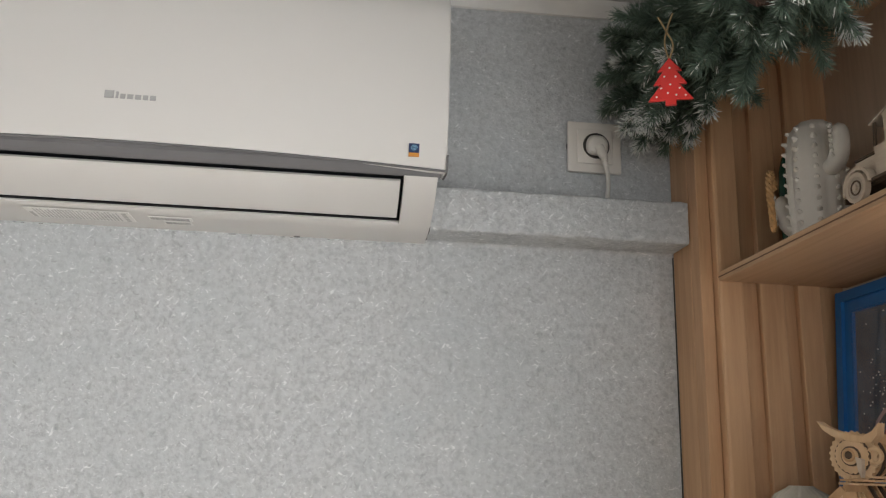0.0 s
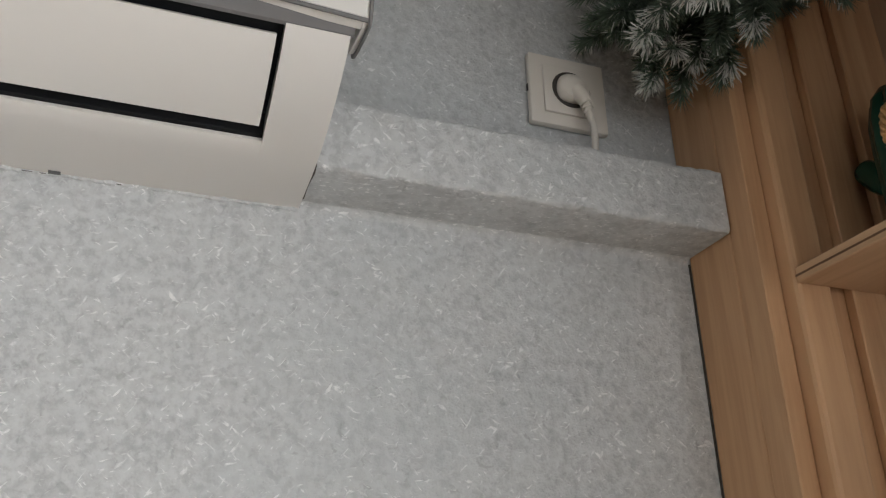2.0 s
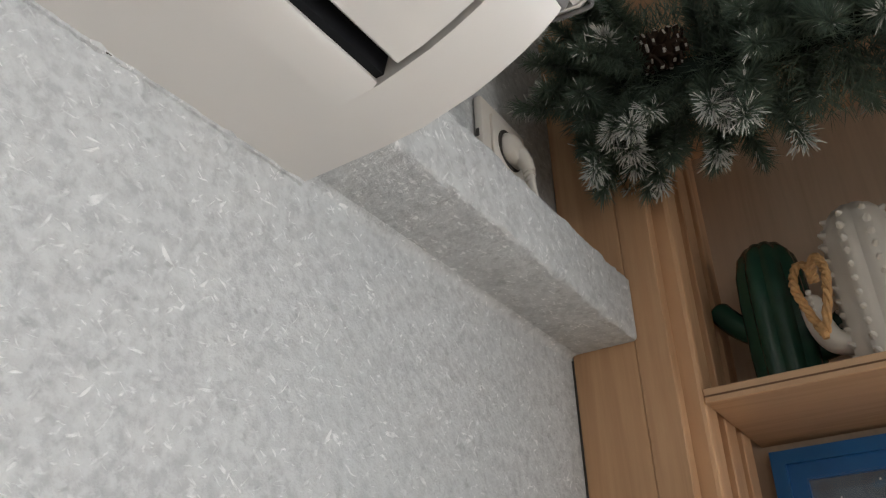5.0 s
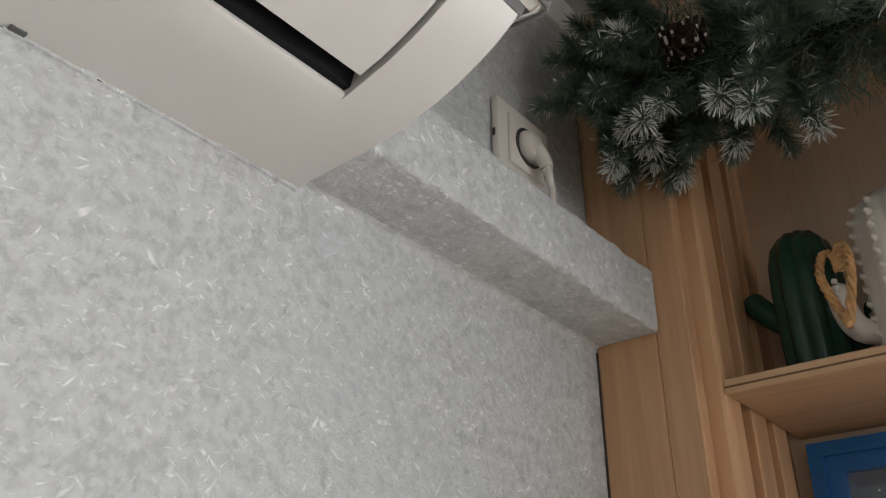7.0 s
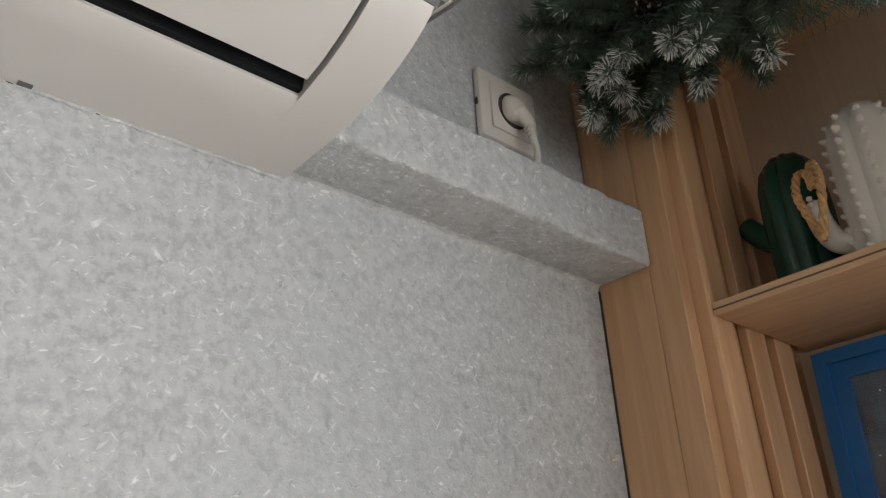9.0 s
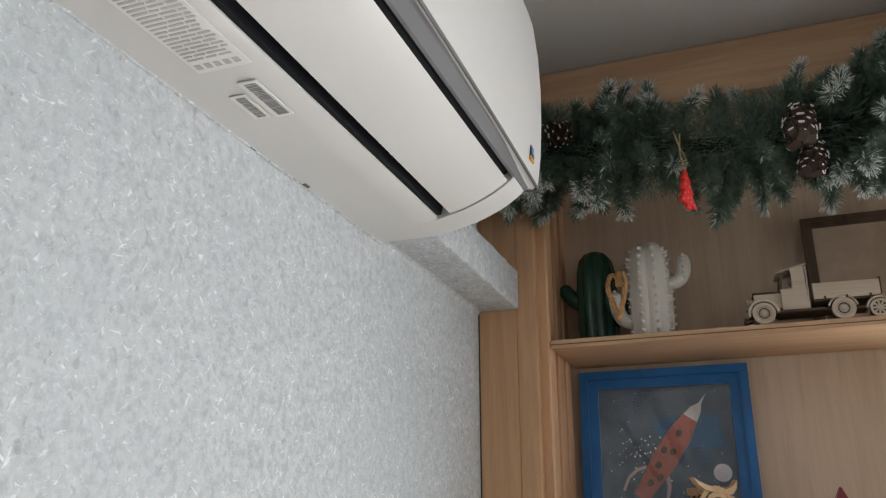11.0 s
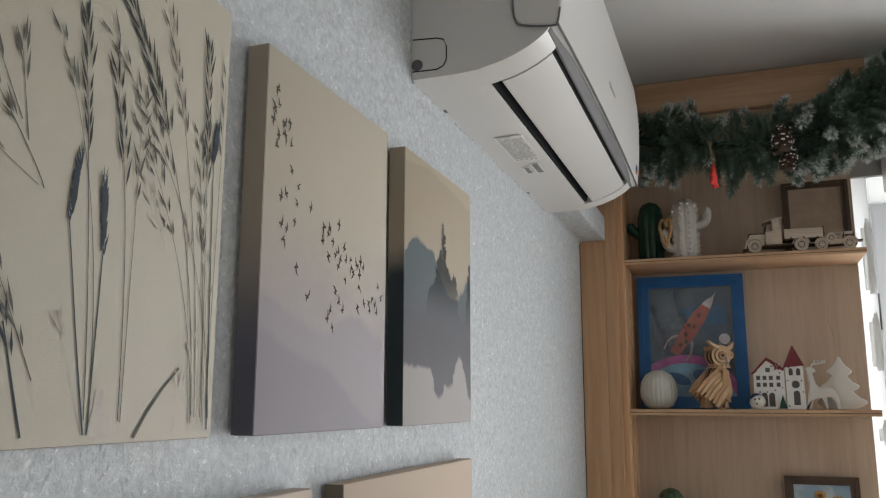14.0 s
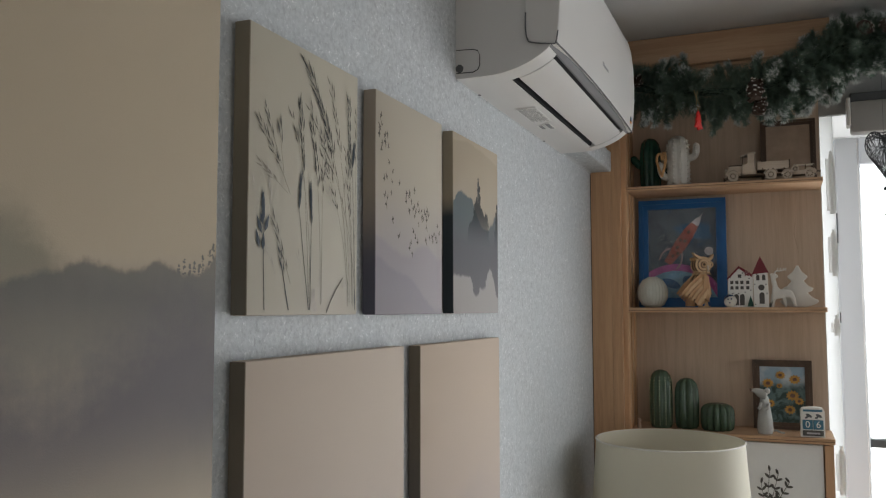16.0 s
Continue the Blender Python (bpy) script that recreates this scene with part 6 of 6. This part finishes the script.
def crown_print(parent, x, z, w, h, count, mat, seed):
    """The printed crown of a tree: many small leaf clumps, thinner towards its pointed top."""
    b, r = bmesh.new(), random.Random(seed)
    for k in range(count):
        t = r.random() ** 0.75
        half = w * (1 - t) ** 0.5 * (0.75 + 0.25 * math.sin(22 * t + seed))
        cx_, cz_ = x + r.uniform(-1, 1) * half, z + h * t
        rad, yy = r.uniform(0.0009, 0.0021), -0.0232 - 0.1 * lift()
        turn_ = r.uniform(0, 6.3)
        b.faces.new([b.verts.new((cx_ + rad * r.uniform(0.6, 1.2) * math.cos(turn_ + a), yy, cz_ + 0.7 * rad * r.uniform(0.6, 1.2) * math.sin(turn_ + a))) for a in (0, 1.26, 2.5, 3.8, 5.0)])
    part("printed_tree", b, mat, parent)


M_FAINTINK = plain("faint_tree_ink", (0.15, 0.142, 0.13), 0.8, vary=0.25, scale=60)
crown_print(c3, 0.0035, 0.203, 0.0066, 0.047, 75, M_FAINTINK, 11)

# flock of birds over mist
m2 = canvas_material("flock_print", CREAM, (0.375, 0.35, 0.36), [
    ((0.345, 0.32, 0.342), [(-0.12, 0.026, 0.06), (0.045, 0.024, 0.042), (0.13, 0.004, 0.03)], 0.02, 0.006, 0.30, 0.083, 0.80, 0.003),
    ((0.285, 0.272, 0.305), [(-0.12, 0.045, 0.06), (-0.02, 0.02, 0.05), (0.10, -0.03, 0.06)], 0.02, 0.005, 0.25, 0.036, 0.65, 0.003)], 0.04, 0.22)
c2 = canvas(-1.151, -0.908, 1.695, 2.010, m2, "canvas print of a bird flock over misty hills")


def bird_mesh(seed):
    """A small flying bird: a short body with a forked tail and two bent narrow wings."""
    r = random.Random(seed)
    b = bmesh.new()
    b.faces.new([b.verts.new((x, 0, z)) for x, z in ((-0.0030, 0.0002), (-0.0012, 0.0011), (0.0014, 0.0008), (0.0040, 0.0013), (0.0032, 0.0), (0.0040, -0.0010), (0.0012, -0.0008), (-0.0014, -0.0007))])
    for a, ln in ((r.uniform(1.2, 1.9), r.uniform(0.0068, 0.0090)), (r.uniform(-2.0, -1.1), r.uniform(0.0040, 0.0066))):
        d, n_ = Vector((math.cos(a), 0, math.sin(a))), Vector((-math.sin(a), 0, math.cos(a)))
        elbow = d * ln * 0.45 + n_ * 0.0008
        p = [n_ * 0.0011, elbow + n_ * 0.0009, d * ln - n_ * r.uniform(0.0, 0.0018), elbow - n_ * 0.0010, n_ * -0.0011]
        b.faces.new([b.verts.new((v.x, -0.00003, v.z)) for v in p])
    return finish("printed_bird", b, M_BIRD)


BIRDS = [bird_mesh(s) for s in range(5)]
rb = random.Random(21)
flown = []
for cx_, cz_, sx_, sz_, n_ in ((-0.110, 0.265, 0.004, 0.012, 10), (-0.098, 0.236, 0.006, 0.007, 5), (-0.08, 0.245, 0.005, 0.012, 3), (-0.078, 0.198, 0.010, 0.006, 5), (-0.045, 0.180, 0.016, 0.005, 4), (-0.088, 0.160, 0.005, 0.008, 7), (-0.072, 0.138, 0.003, 0.003, 1), (-0.01, 0.178, 0.012, 0.014, 5), (0.018, 0.158, 0.012, 0.010, 14), (0.050, 0.150, 0.012, 0.010, 8), (0.030, 0.125, 0.016, 0.010, 7), (0.068, 0.122, 0.010, 0.008, 8), (0.098, 0.132, 0.007, 0.008, 9), (0.118, 0.112, 0.003, 0.003, 2), (-0.001, 0.102, 0.005, 0.005, 5), (-0.045, 0.115, 0.002, 0.002, 1)):
    for k in range(n_):
        x, z = rb.gauss(cx_, sx_), rb.gauss(cz_, sz_)
        if abs(x) < 0.113 and 0.03 < z < 0.30 and all(abs(x - a) + abs(z - c) > 0.0085 for a, c in flown):
            flown.append((x, z))
            s = rb.uniform(0.75, 1.2)
            piece("printed_bird", rb.choice(BIRDS), c2, Matrix.Translation((x, -0.0234, z)) @ Matrix.Rotation(rb.uniform(-0.55, 0.55), 4, 'Y') @ Matrix.Diagonal((s * rb.choice((-1, 1)), 1, s * rb.choice((1, 1, -1)), 1)))

# tall meadow grasses
m1 = canvas_material("grass_print", (0.455, 0.425, 0.345), (0.465, 0.44, 0.37), [((0.50, 0.46, 0.42), [(0.05, 0.05, 0.05)], 0.03, 0.03, 0.2, 0.0, 0.4)], 0.05, 0.28)
c1 = canvas(-1.446, -1.204, 1.696, 2.011, m1, "canvas print of tall meadow grasses on cream")
YC = -0.0234


def strip(b, pts, w):
    pts = [Vector((p[0], 0, p[1])) for p in pts]
    yy = YC - lift() * 0.25
    L, R = [], []
    for i, p in enumerate(pts):
        d = (pts[min(i + 1, len(pts) - 1)] - pts[max(i - 1, 0)]).normalized()
        nrm = Vector((d.z, 0, -d.x)) * (w * (1 - 0.6 * i / len(pts)))
        L.append(b.verts.new((p.x - nrm.x, yy, p.z - nrm.z)))
        R.append(b.verts.new((p.x + nrm.x, yy, p.z + nrm.z)))
    for i in range(len(pts) - 1):
        b.faces.new((L[i], R[i], R[i + 1], L[i + 1]))


def leaf(b, x, z, ang, length, w, y=YC - 0.0003):
    d, nrm = Vector((math.sin(ang), 0, math.cos(ang))), Vector((math.cos(ang), 0, -math.sin(ang)))
    p = Vector((x, y - lift(), z))
    q = [p, p + d * length * 0.35 + nrm * w, p + d * length, p + d * length * 0.4 - nrm * w]
    b.faces.new([b.verts.new(v) for v in q])


rq = random.Random(17)
HALF, TOP = 0.1185, 0.312


def inside(x, z):
    return abs(x) < HALF and 0.004 < z < TOP


def reed(x0, z0, x1, z1, power, mat, spikes, w=0.00032, start=0.55, size=0.015, spread=0.5):
    """A printed stalk that curves away from x0 towards x1, with slanting seed spikes on its upper part."""
    b = bmesh.new()
    P = []
    for k in range(25):
        t = k / 24
        x, z = x0 + (x1 - x0) * (0.15 * t + 0.85 * t ** power), z0 + (z1 - z0) * t
        if inside(x, z):
            P.append((x, z))
    if len(P) < 3:
        return
    strip(b, P, w)
    n = len(P)
    for k in range(spikes):
        t = start + (1 - start) * k / max(1, spikes - 1)
        i = min(n - 2, int(t * (n - 1)))
        f = t * (n - 1) - i
        x, z = P[i][0] * (1 - f) + P[i + 1][0] * f, P[i][1] * (1 - f) + P[i + 1][1] * f
        a0 = math.atan2(P[i + 1][0] - P[i][0], P[i + 1][1] - P[i][1])
        side = -1 if k % 2 else 1
        ln = size * rq.uniform(0.7, 1.3)
        a = a0 + side * rq.uniform(0.15, spread)
        off = rq.uniform(0.0, 0.010)
        x, z = x + math.sin(a) * off, z + math.cos(a) * off
        if inside(x + math.sin(a) * ln, z + math.cos(a) * ln):
            leaf(b, x, z, a, ln, 0.00100)
    part("printed_reed", b, mat, c1)


# the tall bowed plume and its neighbours
reed(0.097, 0.003, -0.017, 0.308, 2.6, M_REED, 46, start=0.60, size=0.019, spread=0.42)
reed(0.100, 0.003, 0.050, 0.278, 2.2, M_INK, 12, start=0.70, size=0.017, spread=0.35)
reed(0.106, 0.003, 0.094, 0.272, 1.5, M_REED, 22, start=0.62, size=0.017, spread=0.30)
reed(0.116, 0.003, 0.002, 0.240, 2.4, M_INK, 16, start=0.66, size=0.017)
reed(0.112, 0.003, 0.116, 0.255, 1.5, M_INK, 10, start=0.72, size=0.015, spread=0.3)
reed(0.000, 0.004, -0.023, 0.245, 1.6, M_REED, 17, start=0.66, size=0.018, spread=0.30)
reed(0.004, 0.004, -0.037, 0.222, 3.0, M_INK, 6, start=0.84, size=0.016, spread=0.30)
reed(0.027, 0.004, 0.004, 0.224, 3.0, M_REED, 15, start=0.66, size=0.018, spread=0.34)
reed(0.029, 0.004, 0.030, 0.205, 1.2, M_INK, 9, start=0.70, size=0.016)
reed(0.096, 0.003, 0.036, 0.186, 2.2, M_INK, 10, start=0.66, size=0.016)
reed(0.108, 0.003, 0.088, 0.205, 1.6, M_INK, 12, start=0.55, size=0.016)
reed(0.062, 0.120, 0.040, 0.160, 1, M_REED3, 7, start=0.1, size=0.014)
# drooping spray on the open side
reed(-0.042, 0.137, -0.112, 0.219, 1.2, M_INK, 15, start=0.30, size=0.016, spread=0.32)
reed(-0.060, 0.170, -0.089, 0.220, 1, M_INK, 5, start=0.55, size=0.015, spread=0.25)
reed(-0.055, 0.160, -0.064, 0.206, 1, M_INK, 5, start=0.60, size=0.016, spread=0.22)
reed(-0.046, 0.138, -0.096, 0.162, 1, M_REED2, 7, start=0.35, size=0.015, spread=0.28)
reed(-0.043, 0.006, -0.060, 0.064, 1, M_BLUEINK, 4, w=0.0009, start=0.55, size=0.018, spread=0.18)
reed(-0.039, 0.035, -0.069, 0.095, 1, M_INK, 7, start=0.25, size=0.017, spread=0.25)
reed(-0.070, 0.046, -0.088, 0.074, 1, M_REED3, 4, start=0.2, size=0.016, spread=0.25)
reed(-0.080, 0.118, -0.083, 0.148, 1, M_REED3, 4, start=0.2, size=0.016, spread=0.20)
reed(-0.105, 0.125, -0.117, 0.146, 1, M_REED3, 3, start=0.3, size=0.015, spread=0.20)
reed(0.000, 0.004, -0.023, 0.064, 1, M_REED3, 3, start=0.8, size=0.012, spread=0.3)
for xx, tt, zz_ in ((0.094, 0.080, 0.150), (0.104, 0.098, 0.150), (0.110, 0.105, 0.110), (0.100, 0.092, 0.060), (0.078, 0.080, 0.030)):
    reed(xx, 0.004, tt, zz_, 1, rq.choice((M_REED2, M_REED3)), 3, start=0.8)
for pts, wd, mt in (([(0.041, 0.003), (0.052, 0.018), (0.066, 0.033), (0.081, 0.046)], 0.0012, M_INK), ([(0.008, 0.005), (0.010, 0.018), (0.011, 0.031)], 0.0050, M_REED3), ([(0.015, 0.004), (0.014, 0.016)], 0.0055, M_REED3)):
    b = bmesh.new()
    strip(b, pts, wd)
    part("printed_blade", b, mt, c1)


def spike_head(x0, z0, x1, z1, w, foot, mat):
    """A dense dark seed head, built of lapped grains, on a thin stem."""
    b = bmesh.new()
    n = 12
    for k in range(n):
        t = k / (n - 1)
        ww = w * math.sin(math.pi * (0.12 + 0.8 * t)) * rq.uniform(0.8, 1.15)
        z = z0 + (z1 - z0) * t
        for s in (-1, 1):
            leaf(b, x0 + (x1 - x0) * t, z - 0.004, s * rq.uniform(0.10, 0.34), 0.010, ww * 0.40)
    strip(b, [(foot, 0.006), ((foot + x0) / 2, z0 * 0.5), (x0, z0)], 0.0006)
    part("printed_seed_head", b, mat, c1)


spike_head(-0.094, 0.104, -0.096, 0.132, 0.0064, -0.090, M_BLUEINK)
spike_head(-0.023, 0.126, -0.018, 0.166, 0.0046, 0.000, M_BLUEINK)
spike_head(0.005, 0.112, 0.001, 0.156, 0.0048, 0.003, M_BLUEINK)
spike_head(0.106, 0.194, 0.109, 0.222, 0.0050, 0.114, M_BLUEINK)
b = bmesh.new()
for dx, dz, a, ln in ((-0.002, 0.088, -0.45, 0.022), (0.003, 0.090, 0.40, 0.022), (0, 0.098, -0.35, 0.014), (-0.006, 0.072, -0.30, 0.022), (0.0, 0.07, 0.1, 0.02)):
    leaf(b, -0.095 + dx, dz, a, ln, 0.0036)
part("printed_seed_head", b, M_BLUEINK, c1)

# large misty lake
m0 = canvas_material("lake_print", (0.41, 0.345, 0.255), (0.41, 0.355, 0.28), [
    ((0.20, 0.19, 0.15), [(-0.01, 0.055, 0.045), (-0.15, 0.05, 0.08), (0.12, 0.010, 0.05)], 0.02, 0.022, 0.9, 0.385, 0.75, 0.010, 0.24, 0.41),
    ((0.125, 0.125, 0.122), [(0.245, 0.038, 0.026), (0.145, 0.010, 0.018), (0.062, 0.008, 0.020), (-0.04, -0.02, 0.05)], 0.010, 0.004, 0.9, 0.401, 0.80, 0.007, 0.29, 0.385),
    ((0.235, 0.220, 0.190), [(0.02, 0.020, 0.07), (0.22, -0.05, 0.06)], 0.05, 0.035, 0.12, 0.345, 0.55),
    ((0.128, 0.120, 0.131), [(0.20, 0.035, 0.07), (0.03, -0.035, 0.06), (-0.15, 0.02, 0.1)], 0.05, 0.055, 0.9, 0.340, 0.90, 0.02, 0.15, 0.29)], 0.05, 0.62)
c0 = canvas(-1.953, -1.496, 1.335, 2.03, m0, "large canvas print of a misty lake shore")
rf = random.Random(5)
M_LAKEFIR = plain("dusky_fir_ink", (0.165, 0.160, 0.145), 0.8, vary=0.2, scale=60)
for k in range(8):
    x = 0.222 - 0.0068 * k + rf.uniform(-0.002, 0.002)
    crown_print(c0, x, 0.398 + 0.038 * math.exp(-((x - 0.245) / 0.026) ** 2), rf.uniform(0.0020, 0.0036), rf.uniform(0.010, 0.018), 16, M_LAKEFIR, k)

m4 = canvas_material("pale_sky_print", (0.50, 0.425, 0.355), (0.455, 0.395, 0.345), [((0.39, 0.35, 0.34), [(0, 0.04, 0.1)], 0.05, 0.03, 0.2, 0.04, 0.3)], 0.02, 0.25)
c4 = canvas(-1.446, -1.056, 1.335, 1.649, m4, "wide canvas print of a pale pink sky")
m5 = canvas_material("peach_sky_print", (0.52, 0.425, 0.34), (0.47, 0.395, 0.335), [((0.39, 0.35, 0.34), [(0.05, 0.04, 0.1)], 0.05, 0.03, 0.2, 0.03, 0.3)], 0.02, 0.25)
c5 = canvas(-0.997, -0.612, 1.335, 1.647, m5, "wide canvas print of a peach-coloured sky")


def shaded_wrap(parent, w, h, top, bottom, z0, z1):
    """The picture's margin, folded round the stretcher's left side, with that side's shade painted into its colour."""
    mat = canvas_material("shaded_edge_print", top, bottom, [], z0, z1)
    part("shaded_wrap", boxm(-w - 0.0006, -w + 0.001, -0.0226, -0.0037, 0.0006, h - 0.0006), mat, parent, "folded canvas edge, its print darkened with painted shade")


# left edges only: folded print plus painted shade of the side away from the window
shaded_wrap(c1, 0.1210, 0.315, (0.235, 0.205, 0.155), (0.185, 0.165, 0.13), 0.05, 0.25)
shaded_wrap(c2, 0.1215, 0.315, (0.34, 0.29, 0.24), (0.10, 0.10, 0.13), 0.04, 0.19)
shaded_wrap(c3, 0.1210, 0.315, (0.32, 0.27, 0.20), (0.035, 0.045, 0.05), 0.165, 0.20)
shaded_wrap(c4, 0.195, 0.314, (0.17, 0.145, 0.11), (0.14, 0.125, 0.11), 0.05, 0.25)
shaded_wrap(c5, 0.1925, 0.312, (0.17, 0.145, 0.11), (0.14, 0.125, 0.11), 0.05, 0.25)
